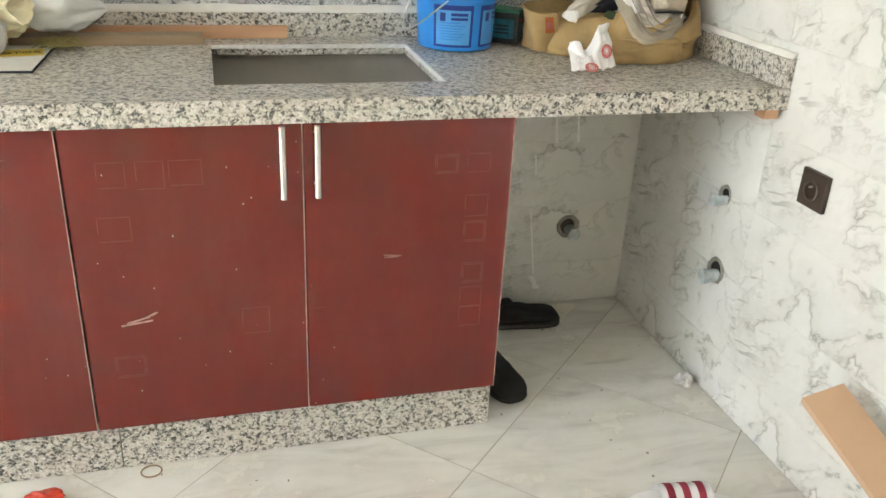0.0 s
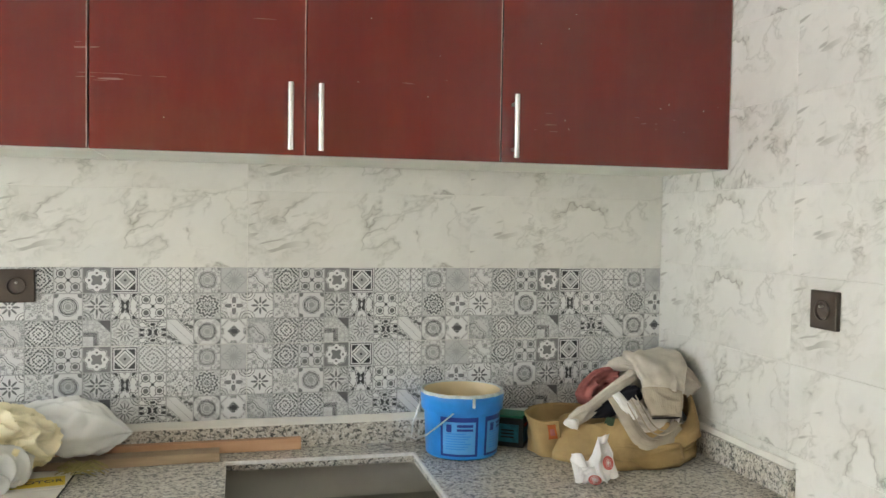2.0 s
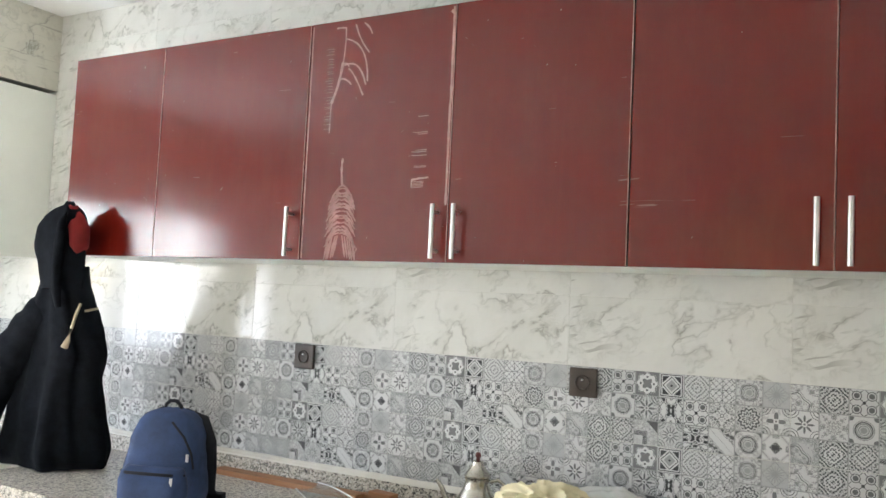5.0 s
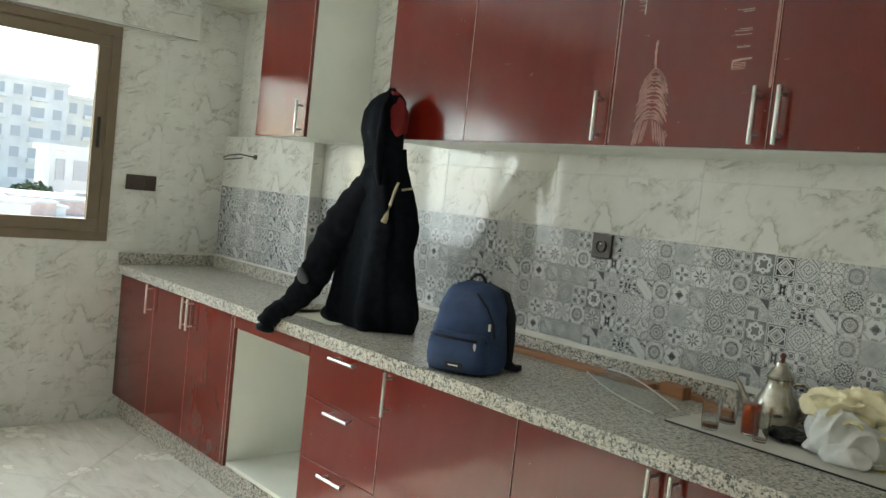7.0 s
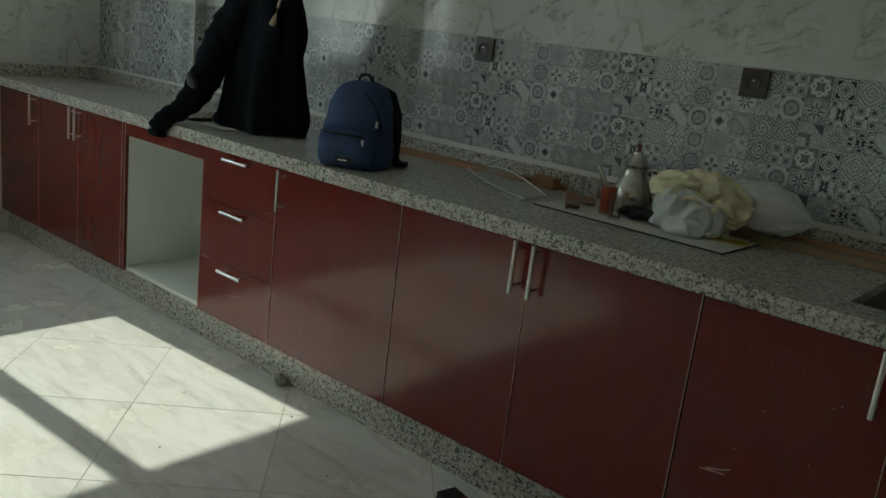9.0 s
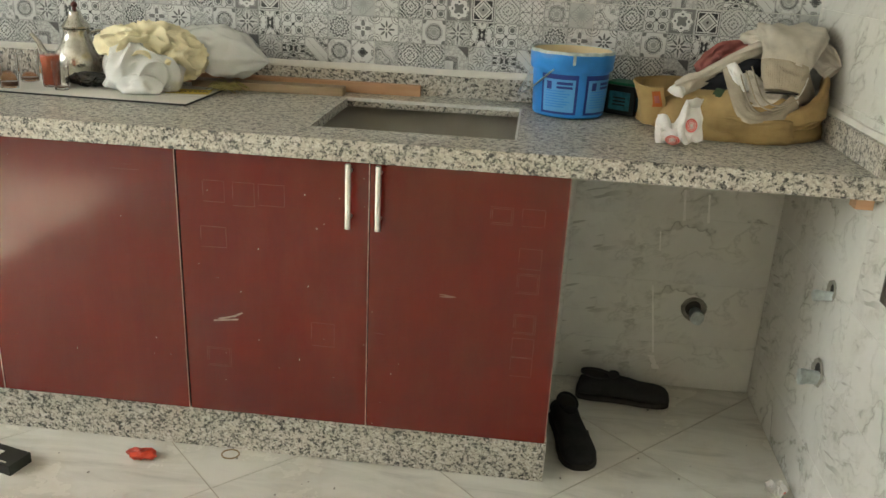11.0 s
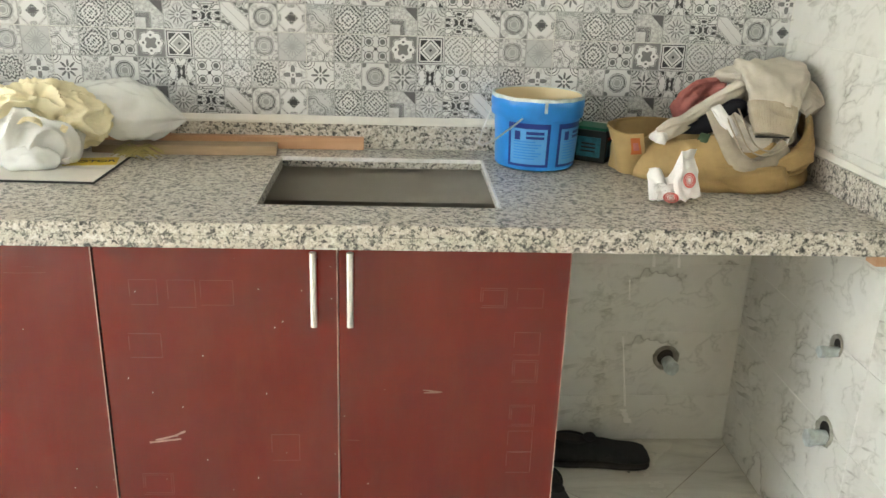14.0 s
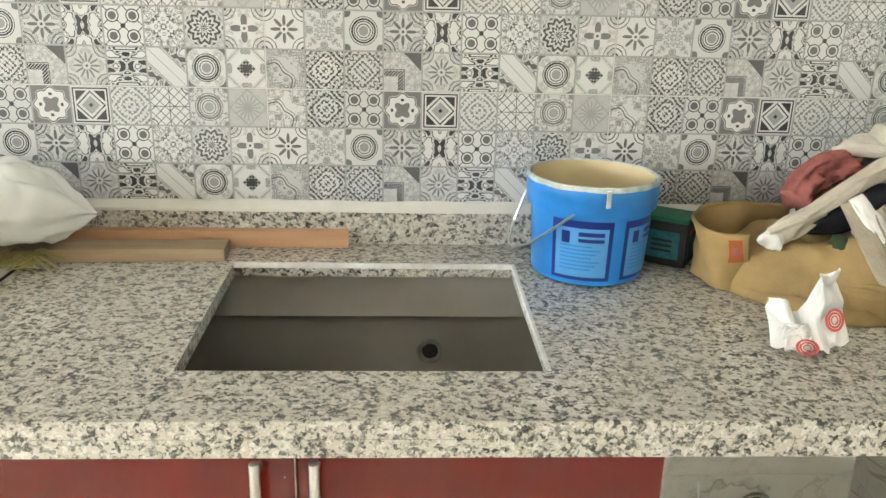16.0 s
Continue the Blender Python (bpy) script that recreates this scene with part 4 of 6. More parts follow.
# ---- backpack ----
def make_backpack():
    b = thing("backpack", pose(-2.268, -0.487, CT, 0, 0, 24), "small blue backpack with a front zip pocket and straps", "backpack")
    W, D = 0.11, 0.076

    def shape(z, w, d, cy=0.0, e=0.55, cx=0.0):
        def fn(a):
            c, s = math.cos(a), math.sin(a)
            k = 1 + 0.06 * noise.noise(Vector((c * 2, s * 2, z * 9))) + 0.03 * ridge((c * 0.5, s * 0.5, z * 3), 3, 6)
            return (cx + math.copysign(abs(c) ** e, c) * w * k, cy + math.copysign(abs(s) ** e, s) * d * k, z + 0.003 * noise.noise(Vector((c * 3, s * 3, z * 20))))
        return fn

    body = [(0.003, 0.0, W * 0.97, D), (0.03, 0.0, W * 1.04, D * 1.08), (0.13, 0.0, W * 1.02, D * 1.0), (0.2, 0.006, W * 0.93, D * 0.88), (0.25, 0.012, W * 0.76, D * 0.7),
            (0.275, 0.018, W * 0.5, D * 0.48), (0.283, 0.02, W * 0.2, D * 0.2)]
    secs = [shape(z, w, d, cy) for z, (cy, w, d) in ((0.003 + 0.28 * i / 25, smooth_interp([r for r in body], 0.003 + 0.28 * i / 25)) for i in range(26))]
    part("main_pouch", loft(secs, 48), BLUECLOTH, b, smooth=60)
    pocket = [(0.006, -D - 0.008, 0.088, 0.03), (0.03, -D - 0.014, 0.096, 0.042), (0.09, -D - 0.016, 0.095, 0.042), (0.118, -D - 0.012, 0.09, 0.034), (0.128, -D - 0.004, 0.08, 0.018)]
    secs = [shape(z, w, d, cy, 0.6) for z, (cy, w, d) in ((0.006 + 0.12 * i / 13, smooth_interp(pocket, 0.006 + 0.12 * i / 13)) for i in range(14))]
    part("front_pocket", loft(secs, 44), BLUECLOTH, b, smooth=60)
    part("pocket_zip", tube([(-0.094, -0.09, 0.112), (-0.066, -0.122, 0.114), (0, -0.127, 0.114), (0.066, -0.122, 0.112), (0.094, -0.09, 0.108)], 0.0045, 8), NAVYCLOTH, b, smooth=60)
    part("main_zip", tube([(0.104, -0.052, 0.12), (0.098, -0.06, 0.165), (0.075, -0.062, 0.21), (0.032, -0.05, 0.25)], 0.0035, 8), NAVYCLOTH, b, smooth=60)
    for x, y, z in ((0.07, -0.126, 0.106), (0.092, -0.072, 0.165)):
        part("zip_pull", box_bm(x - 0.004, x + 0.004, y - 0.004, y + 0.001, z - 0.022, z, 0.0015), STEEL, b, "silver zip pull")
    part("label_patch", box_bm(-0.02, 0.036, -0.1345, -0.124, 0.022, 0.042, 0.001), BLACKPLASTIC, b, "small black label")
    part("label_line", box_bm(-0.008, 0.024, -0.1355, -0.1347, 0.03, 0.034), PAPER, b)
    part("top_handle", tube([(-0.022, 0.02, 0.272), (-0.02, 0.018, 0.292), (-0.006, 0.018, 0.304), (0.012, 0.018, 0.304), (0.026, 0.02, 0.29), (0.028, 0.022, 0.27)], 0.0055, 10), NAVYCLOTH, b, "dark carrying loop", smooth=60)
    for sx in (0.065, -0.065):
        pts = [(sx * 0.5, 0.035, 0.272), (sx * 1.35, 0.055, 0.245), (sx * 1.7, 0.06, 0.18), (sx * 1.75, 0.07, 0.1), (sx * 1.75, 0.08, 0.03), (sx * 2.0, 0.09, 0.012)]
        part("shoulder_strap", tube(pts, [0.012, 0.017, 0.018, 0.016, 0.012, 0.008], 12), NAVYCLOTH, b, smooth=60)
    part("strap_buckle", box_bm(0.1, 0.15, 0.075, 0.115, 0.003, 0.022, 0.006), NAVYCLOTH, b, "black strap end")


make_backpack()


# ---- paint pail ----
def make_pail():
    p = thing("paint_pail", (-0.052, -0.135, CT), "open blue plastic paint pail with cream paint inside", "paint bucket")
    part("pail", lathe([(0, 0.002), (0.09, 0.002), (0.0935, 0.006), (0.1, 0.135), (0.1, 0.14), (0.097, 0.14), (0.0905, 0.008), (0, 0.008)], 64), BLUEPAIL, p, smooth=True)
    part("rim_band", lathe([(0.1005, 0.12), (0.106, 0.12), (0.1075, 0.128), (0.1065, 0.138), (0.1085, 0.142), (0.1085, 0.158), (0.1065, 0.166), (0.1035, 0.166), (0.101, 0.14)], 64),
         BLUEPAIL, p, smooth=True)
    bm = lathe([(0.1085, 0.161), (0.1078, 0.1675), (0.1035, 0.1685), (0.1022, 0.162)], 96)
    for v in bm.verts:
        v.co.z += 0.0018 * noise.noise(v.co * 45)
        v.co.x *= 1 + 0.01 * noise.noise(v.co * 30)
    part("paint_smear", bm, RIMPAINT, p, "cream paint smears on the rim", smooth=True)
    part("inner_wall", lathe([(0.1, 0.1662), (0.095, 0.135), (0.091, 0.09)], 64), CREAMPAINT, p, smooth=True)
    part("paint", lathe([(0, 0.104), (0.05, 0.1035), (0.0922, 0.103)], 64), CREAMPAINT, p, "cream paint", smooth=True)

    def patch(name, a0, a1, z0, z1, mat, lift):
        bm = bmesh.new()
        n = 14
        cols = []
        for i in range(n + 1):
            a = radians(a0 + (a1 - a0) * i / n)
            col_ = []
            for z in (z0, z1):
                r = 0.0935 + (z - 0.006) * (0.0065 / 0.129) + lift
                col_.append(bm.verts.new((r * math.cos(a), r * math.sin(a), z)))
            cols.append(col_)
        for a, b_ in zip(cols, cols[1:]):
            bm.faces.new((a[0], b_[0], b_[1], a[1]))
        part(name, bm, mat, p)

    for base in (-138, -68):
        patch("label_frame", base, base + 58, 0.012, 0.112, DARKBLUE, 0.0006)
        patch("label_field", base + 4, base + 54, 0.018, 0.1, LIGHTBLUE, 0.0010)
        for k in range(7):
            patch("text_bar", base + 9, base + 9 + 30 + 8 * ((k * 7) % 3) / 2, 0.03 + k * 0.0065, 0.0325 + k * 0.0065, BLUEPAIL, 0.0013)
        patch("title_bar", base + 26, base + 50, 0.087, 0.094, DARKBLUE, 0.0013)
        patch("title_bar", base + 26, base + 50, 0.077, 0.083, DARKBLUE, 0.0013)
        patch("pictogram", base + 10, base + 18, 0.074, 0.094, DARKBLUE, 0.0013)
    pts = [(0.108 * math.cos(t), 0.108 * math.sin(t), 0.13 - 0.085 * math.sin((t - 3.35) / 1.35 * math.pi) * 0.9) for t in [3.35 + 1.35 * i / 14 for i in range(15)]]
    part("handle", tube([(-0.048, -0.098, 0.124), (-0.066, -0.088, 0.106), (-0.088, -0.075, 0.084), (-0.108, -0.06, 0.064), (-0.13, -0.035, 0.048), (-0.134, 0.0, 0.045), (-0.12, 0.05, 0.07), (-0.1, 0.05, 0.124)], 0.0022, 8),
         STEEL, p, "thin wire handle", smooth=True)
    part("handle_clip", box_bm(-0.002, 0.005, -0.1125, -0.106, 0.138, 0.165, 0.0015), RIMPAINT, p)


make_pail()

# ---- small black and green box ----
c = thing("tea_box", pose(0.1, -0.085, CT, 0, 0, -32), "small black and green printed box beside the pail", "box")
part("carton", box_bm(-0.042, 0.042, -0.035, 0.035, 0.001, 0.078, 0.002), BLACKCARD, c)
part("lid", box_bm(-0.042, 0.042, -0.035, 0.035, 0.0785, 0.086, 0.003), GREENCARD, c, "green lid")
part("front_print", box_bm(-0.03, 0.03, -0.0362, -0.0352, 0.014, 0.062, 0), TEALPRINT, c)
part("side_print", box_bm(0.0422, 0.0432, -0.025, 0.025, 0.014, 0.05, 0), TEALPRINT, c)
for k in range(3):
    part("text_bar", box_bm(-0.018, 0.018, -0.0372, -0.0364, 0.044 - k * 0.009, 0.048 - k * 0.009), BLACKCARD, c)
part("red_mark", box_bm(0.0422, 0.0432, -0.02, 0.012, 0.056, 0.062, 0), REDPRINT, c)


# ---- clothes heap ----
def spline(table, t):
    """A point on the smooth curve through the rows of a table, t from 0 to 1."""
    f = min(max(t, 0), 1) * (len(table) - 1)
    k = min(int(f), len(table) - 2)
    f -= k
    p = [table[max(0, min(len(table) - 1, k + q))] for q in (-1, 0, 1, 2)]
    return [0.5 * (2 * b_ + (c_ - a) * f + (2 * a - 5 * b_ + 4 * c_ - d) * f * f + (3 * b_ - a - 3 * c_ + d) * f ** 3) for a, b_, c_, d in zip(*p)]


def flat_tube(rows, across, folds=0.12, seed=1.0, segs=56, n=48, ribs=0.0):
    """A flattened cloth tube; each row holds x, y, z, half width, half thickness; across is the direction of its width."""
    side = Vector(across).normalized()
    secs = []
    for i in range(n + 1):
        t = i / n
        x, y, z, w, th = spline(rows, t)
        ahead = (Vector(spline(rows, t + 0.01)[:3]) - Vector(spline(rows, t - 0.01)[:3])).normalized()
        wide = (side - ahead * side.dot(ahead)).normalized()
        up = ahead.cross(wide)

        def fn(a, c=Vector((x, y, z)), w=w, th=th, wide=wide, up=up, t=t):
            ca, sa = math.cos(a), math.sin(a)
            e = 1 + folds * (1.3 * noise.noise(Vector((ca * 2.2 + seed, sa * 2.2, t * 5))) + 0.9 * (ridge((ca * 0.6, sa * 0.6, t * 1.3), seed, 3.2) - 0.6)) + ribs * math.sin(50 * a)
            return c + wide * (math.copysign(abs(ca) ** 0.85, ca) * w * (1 + 0.5 * (e - 1))) + up * (math.copysign(abs(sa) ** 0.8, sa) * th * e * (1 + 1.6 * (e - 1)))
        secs.append(fn)
    return loft(secs, segs)


def crease(x, y, a, c, w):
    """1 on the line from a to c, falling off over w to both sides."""
    ax, ay, cx, cy = *a, *c
    dx, dy = cx - ax, cy - ay
    t = min(1, max(0, ((x - ax) * dx + (y - ay) * dy) / (dx * dx + dy * dy)))
    d = math.hypot(x - ax - t * dx, y - ay - t * dy)
    return math.exp(-(d / w) ** 1.4)


def mound(cx, cy, rx, ry, z0, height, creases, seed, rim=2.6, tilt=0.0, nr=56, na=120):
    """A heap of cloth: a domed sheet over an uneven footprint, with folds as lines (from, to, width, height)."""
    bm = bmesh.new()
    rings = []
    for i in range(nr + 1):
        q = i / nr
        row = []
        for k in range(na):
            a = 2 * math.pi * k / na
            ca, sa = math.cos(a), math.sin(a)
            edge = 1 + 0.1 * noise.noise(Vector((ca * 1.7 + seed, sa * 1.7, 0))) + 0.035 * ridge((ca, sa, 0), seed, 3)
            x, y = cx + rx * q * edge * ca, cy + ry * q * edge * sa
            lift = (1 - q ** rim) ** 0.55 if q < 1 else 0
            z = height * lift + tilt * (x - cx) * lift
            for c_ in creases:
                z += c_[3] * crease(x, y, c_[0], c_[1], c_[2]) * min(1, 2.2 * lift)
            z += 0.012 * lift * noise.noise(Vector((x * 13 + seed, y * 13, 0))) + 0.006 * lift * ridge((x, y, 0), seed, 22)
            bulge = 1 + 0.05 * lift * (q > 0.6)
            row.append(bm.verts.new((cx + (x - cx) * bulge, cy + (y - cy) * bulge, z0 + max(0.0, z))))
            if i == 0:
                break
        rings.append(row)
    for k in range(na):
        bm.faces.new((rings[0][0], rings[1][k], rings[1][(k + 1) % na]))
    for a, c_ in zip(rings[1:], rings[2:]):
        for k in range(na):
            bm.faces.new((a[k], c_[k], c_[(k + 1) % na], a[(k + 1) % na]))
    bm.faces.new(rings[-1][::-1])
    bmesh.ops.recalc_face_normals(bm, faces=bm.faces[:])
    return bm


def make_heap():
    o = Vector((0.37, -0.2, CT))
    here = lambda bm: shifted(bm, -o)
    h = thing("canvas_bag", o, "crumpled tan canvas bag with printed marks in the corner", "bag")
    folds = [((0.2, -0.22), (0.33, -0.31), 0.03, 0.024), ((0.33, -0.31), (0.45, -0.33), 0.026, 0.024), ((0.24, -0.2), (0.42, -0.275), 0.014, -0.024), ((0.43, -0.33), (0.555, -0.22), 0.024, 0.03),
             ((0.4, -0.27), (0.56, -0.18), 0.013, -0.024), ((0.46, -0.2), (0.56, -0.1), 0.035, 0.03), ((0.17, -0.25), (0.25, -0.33), 0.01, -0.016), ((0.29, -0.355), (0.42, -0.37), 0.012, -0.02),
             ((0.24, -0.12), (0.33, -0.24), 0.022, 0.026), ((0.19, -0.18), (0.27, -0.29), 0.009, 0.012), ((0.3, -0.27), (0.36, -0.36), 0.009, 0.012), ((0.47, -0.31), (0.5, -0.36), 0.01, -0.012)]
    part("bag_body", here(mound(0.36, -0.19, 0.2, 0.19, CT + 0.001, 0.075, folds, 2.0, 2.0)), TAN, h, smooth=180)
    part("front_fold", here(flat_tube([(0.25, -0.31, 0.885, 0.02, 0.012), (0.32, -0.345, 0.876, 0.03, 0.022), (0.39, -0.36, 0.873, 0.031, 0.022), (0.44, -0.358, 0.878, 0.03, 0.018), (0.462, -0.35, 0.88, 0.026, 0.01)], (0, 0.3, 1), 0.1, 4.0)), TAN, h,
         smooth=70)
    part("side_fold", here(flat_tube([(0.42, -0.345, 0.9, 0.014, 0.01), (0.475, -0.33, 0.905, 0.026, 0.018), (0.53, -0.285, 0.92, 0.03, 0.018), (0.558, -0.235, 0.95, 0.034, 0.01), (0.57, -0.17, 0.98, 0.04, 0.006)], (0, 0.2, 1), 0.12, 7.0)), TAN, h,
         smooth=70)
    plan = [(0.3, -0.1), (0.22, -0.1), (0.16, -0.12), (0.13, -0.155), (0.128, -0.2), (0.15, -0.232), (0.185, -0.236)]

    def mouth(u, v, out=0.0):
        x, y = spline(plan, u)
        lean = 0.014 * v * v
        d = Vector((x - 0.23, y + 0.18, 0)).normalized()
        w = 0.006 * math.sin(u * 17 + v * 3) + 0.004 * noise.noise(Vector((u * 6, v * 4, 1)))
        return (x + d.x * (lean + w + out), y + d.y * (lean + w + out), CT + 0.003 + (0.104 - 0.022 * abs(u - 0.35) + 0.004 * math.sin(u * 14)) * v)

    part("bag_mouth", here(sheet(mouth, 64, 22, 0.0035)), TAN, h, "upright tan canvas rim", smooth=80)
    part("mouth_hem", here(tube([mouth(k / 40, 1.0) for k in range(41)], 0.0035, 8)), TAN, h, smooth=80)
    part("printed_mark", here(sheet(lambda u, v: mouth(0.86 + 0.09 * u, 0.5 + 0.42 * v, 0.004), 8, 12, 0.001)), ORANGEPRINT, h, "faded orange printed mark")
    part("printed_mark", here(sheet(lambda u, v: mouth(0.88 + 0.05 * u, 0.6 + 0.2 * v, 0.0052), 5, 6, 0.001)), MAROON, h)
    part("green_mark", here(flat_tube([(0.288, -0.275, 0.945, 0.016, 0.006), (0.31, -0.292, 0.938, 0.02, 0.008), (0.33, -0.303, 0.925, 0.014, 0.006)], (0, 0.5, 1), 0.1, 3.0, 32, 16)), GREENCLOTH, h, "dark green printed mark", smooth=60)
    s = thing("sweater", o + Vector((0.06, 0.02, 0.1)), "folded beige knitted sweater lying on the canvas bag", "sweater")
    o2 = s.matrix_basis.translation.copy()
    there = lambda bm: shifted(bm, -o2)
    part("body", there(mound(0.43, -0.155, 0.125, 0.115, CT + 0.075, 0.105, [((0.34, -0.12), (0.45, -0.2), 0.02, 0.022), ((0.4, -0.08), (0.53, -0.14), 0.018, 0.02), ((0.36, -0.2), (0.5, -0.24), 0.016, -0.02),
                                                                        ((0.45, -0.1), (0.47, -0.24), 0.014, 0.016)], 9.0, 2.2)), BEIGEGREY, s, smooth=180)
    part("sleeve", there(flat_tube([(0.515, -0.07, 1.0, 0.05, 0.02), (0.5, -0.1, 1.06, 0.075, 0.024), (0.475, -0.16, 1.088, 0.085, 0.022), (0.46, -0.225, 1.082, 0.078, 0.02), (0.446, -0.272, 1.05, 0.062, 0.019), (0.438, -0.296, 1.022, 0.056, 0.019)],
                                 (1, 0.12, -0.03), 0.16, 12.0, 72, 64)), BEIGE, s, smooth=180)
    part("ribbed_cuff", there(flat_tube([(0.438, -0.293, 1.026, 0.058, 0.022), (0.434, -0.31, 0.998, 0.052, 0.023), (0.431, -0.326, 0.966, 0.041, 0.021)], (1, 0.12, 0.0), 0.05, 5.0, 200, 20, 0.007)), KNIT, s, "ribbed knitted cuff", smooth=30)
    # Flat dark cap painted as the shade inside the cuff.
    part("cuff_opening", there(loft([lambda a, q=q: (0.431 + 0.037 * math.cos(a), -0.3285 - q * 0.5 + 0.016 * math.sin(a), 0.9635 - q - 0.003 * math.sin(a)) for q in (-0.002, 0.001)], 36)), HOLESHADE, s)
    part("shoulder_fold", there(flat_tube([(0.37, -0.1, 1.05, 0.02, 0.01), (0.4, -0.15, 1.078, 0.04, 0.016), (0.425, -0.2, 1.078, 0.035, 0.014), (0.42, -0.235, 1.058, 0.02, 0.008)], (1, 0.3, 0.3), 0.2, 15.0)), BEIGE, s, smooth=120)
    part("left_flap", there(flat_tube([(0.2, -0.262, 0.95, 0.02, 0.006), (0.225, -0.262, 0.962, 0.026, 0.01), (0.27, -0.252, 0.985, 0.02, 0.012), (0.33, -0.235, 1.022, 0.019, 0.013), (0.395, -0.215, 1.05, 0.022, 0.012)], (0, -0.4, 1), 0.15, 21.0)), BEIGE, s,
         "pale folded hem", smooth=120)
    part("torn_edge", there(crumple((0.205, -0.266, 0.948), (0.024, 0.01, 0.018), 51.0, 0.6, 26, None, 4)), PAPER, s, smooth=50)
    part("right_flap", there(flat_tube([(0.5, -0.17, 1.06, 0.03, 0.012), (0.54, -0.19, 1.045, 0.032, 0.014), (0.565, -0.21, 1.02, 0.028, 0.01), (0.572, -0.225, 1.005, 0.026, 0.008)], (0.5, -0.2, 1), 0.15, 31.0)), BEIGE, s, smooth=120)
    loop = [(0.318, -0.268, 1.01), (0.332, -0.315, 0.96), (0.352, -0.345, 0.915), (0.385, -0.354, 0.903), (0.43, -0.345, 0.92), (0.465, -0.325, 0.945)]
    part("hanging_hem", there(flat_tube([(*p, 0.019, 0.007) for p in loop], (0.6, 0.5, 0.9), 0.1, 41.0)), BEIGEGREY, s, "grey beige hanging hem", smooth=90)
    for k in range(3):
        d = Vector((0.012 + 0.012 * k, 0.004, 0.016 + 0.01 * k))
        part("stitched_seam", there(tube([Vector(spline(loop, 0.12 + 0.7 * q / 20)) + d - Vector((0, 0.008 - 0.002 * k, 0)) for q in range(21)], 0.0017, 8)), KNIT if k % 2 else BEIGEGREY, s, smooth=90)
    part("inner_fold", there(flat_tube([(0.345, -0.27, 0.985, 0.03, 0.012), (0.375, -0.3, 0.955, 0.035, 0.018), (0.42, -0.31, 0.945, 0.034, 0.016), (0.47, -0.29, 0.96, 0.026, 0.01)], (0, 0.5, 1), 0.2, 47.0)), BEIGE, s, smooth=120)
    part("zip_edge", there(flat_tube([(0.318, -0.272, 1.018, 0.012, 0.004), (0.335, -0.3, 0.99, 0.014, 0.005), (0.352, -0.318, 0.962, 0.009, 0.004)], (1, 0.2, 0.4), 0.2, 44.0, 32, 20)), PAPER, s, "torn white zip edge", smooth=60)
    # Dark roll added between the folds to stand for their shade.
    part("dark_gap", there(flat_tube([(0.26, -0.235, 0.96, 0.012, 0.02), (0.31, -0.24, 0.975, 0.024, 0.02), (0.37, -0.235, 1.0, 0.03, 0.02), (0.4, -0.23, 1.01, 0.02, 0.02)], (0, 0.1, 1), 0.1, 3.0)), NAVYCLOTH, s, "dark roll standing for the shade inside the sweater", smooth=90)
    part("zip_chain", there(tube([(0.49, -0.3, 1.0), (0.482, -0.31, 0.975), (0.468, -0.32, 0.955), (0.462, -0.328, 0.93), (0.455, -0.33, 0.915)], [0.004, 0.003, 0.005, 0.003, 0.004], 8)), STEEL, s)
    m = thing("maroon_cloth", (0.325, -0.15, CT + 0.165), "faded maroon cloth tucked under the beige sweater", "cloth")
    part("cloth", flat_tube([(-0.055, -0.03, -0.03, 0.024, 0.02), (-0.025, -0.01, -0.002, 0.028, 0.026), (0.01, 0.0, 0.02, 0.026, 0.026), (0.055, 0.0, 0.025, 0.022, 0.02)], (0, 0.5, 1), 0.3, 61.0), MAROON, m, smooth=120)


make_heap()

# ---- crumpled paper ----
t = thing("crumpled_paper", (0.185, -0.43, CT), "crumpled white paper with red print on the worktop", "paper")


def paper(u, v):
    x = -0.05 + 0.1 * u
    z = 0.006 + 0.05 * v + 0.042 * v * min(1, max(0, (u - 0.42) / 0.14)) - 0.022 * v * math.exp(-((u - 0.4) / 0.07) ** 2)
    y = -0.02 + 0.05 * v + 0.018 * (ridge((x, 0, z), 3.3, 26) - 0.5) - 0.03 * math.sin(u * 3.1)
    return (x + 0.008 * ridge((z, x, 0), 8, 20), y, max(0.002, z + 0.01 * ridge((x, z, 1), 2, 30)))


part("sheet", sheet(paper, 26, 26, 0.0012), PAPER, t)
part("sheet_fold", sheet(lambda u, v: (-0.045 + 0.05 * u + 0.01 * ridge((u, v, 0), 2, 5), -0.045 + 0.04 * v + 0.006 * math.sin(9 * u), 0.004 + 0.025 * abs(math.sin(v * 2.6)) + 0.01 * ridge((u, v, 0), 5, 5)), 18, 18, 0.001), PAPER, t)
def stamp(cx_, cy_, cz_, rx_, rz_, tilt):
    part("red_stamp", sheet(lambda u, v: (cx_ + rx_ * (0.75 + 0.25 * u) * math.cos(2 * math.pi * v), cy_ + tilt * rz_ * math.sin(2 * math.pi * v), cz_ + rz_ * (0.75 + 0.25 * u) * math.sin(2 * math.pi * v)), 2, 20, 0.0008), REDPRINT, t)


for q in range(3):
    stamp(0.026, -0.034, 0.05, 0.013 - 0.004 * q, 0.015 - 0.0045 * q, 0.3)
    stamp(-0.014, -0.052, 0.018, 0.016 - 0.005 * q, 0.009 - 0.003 * q, 0.8)


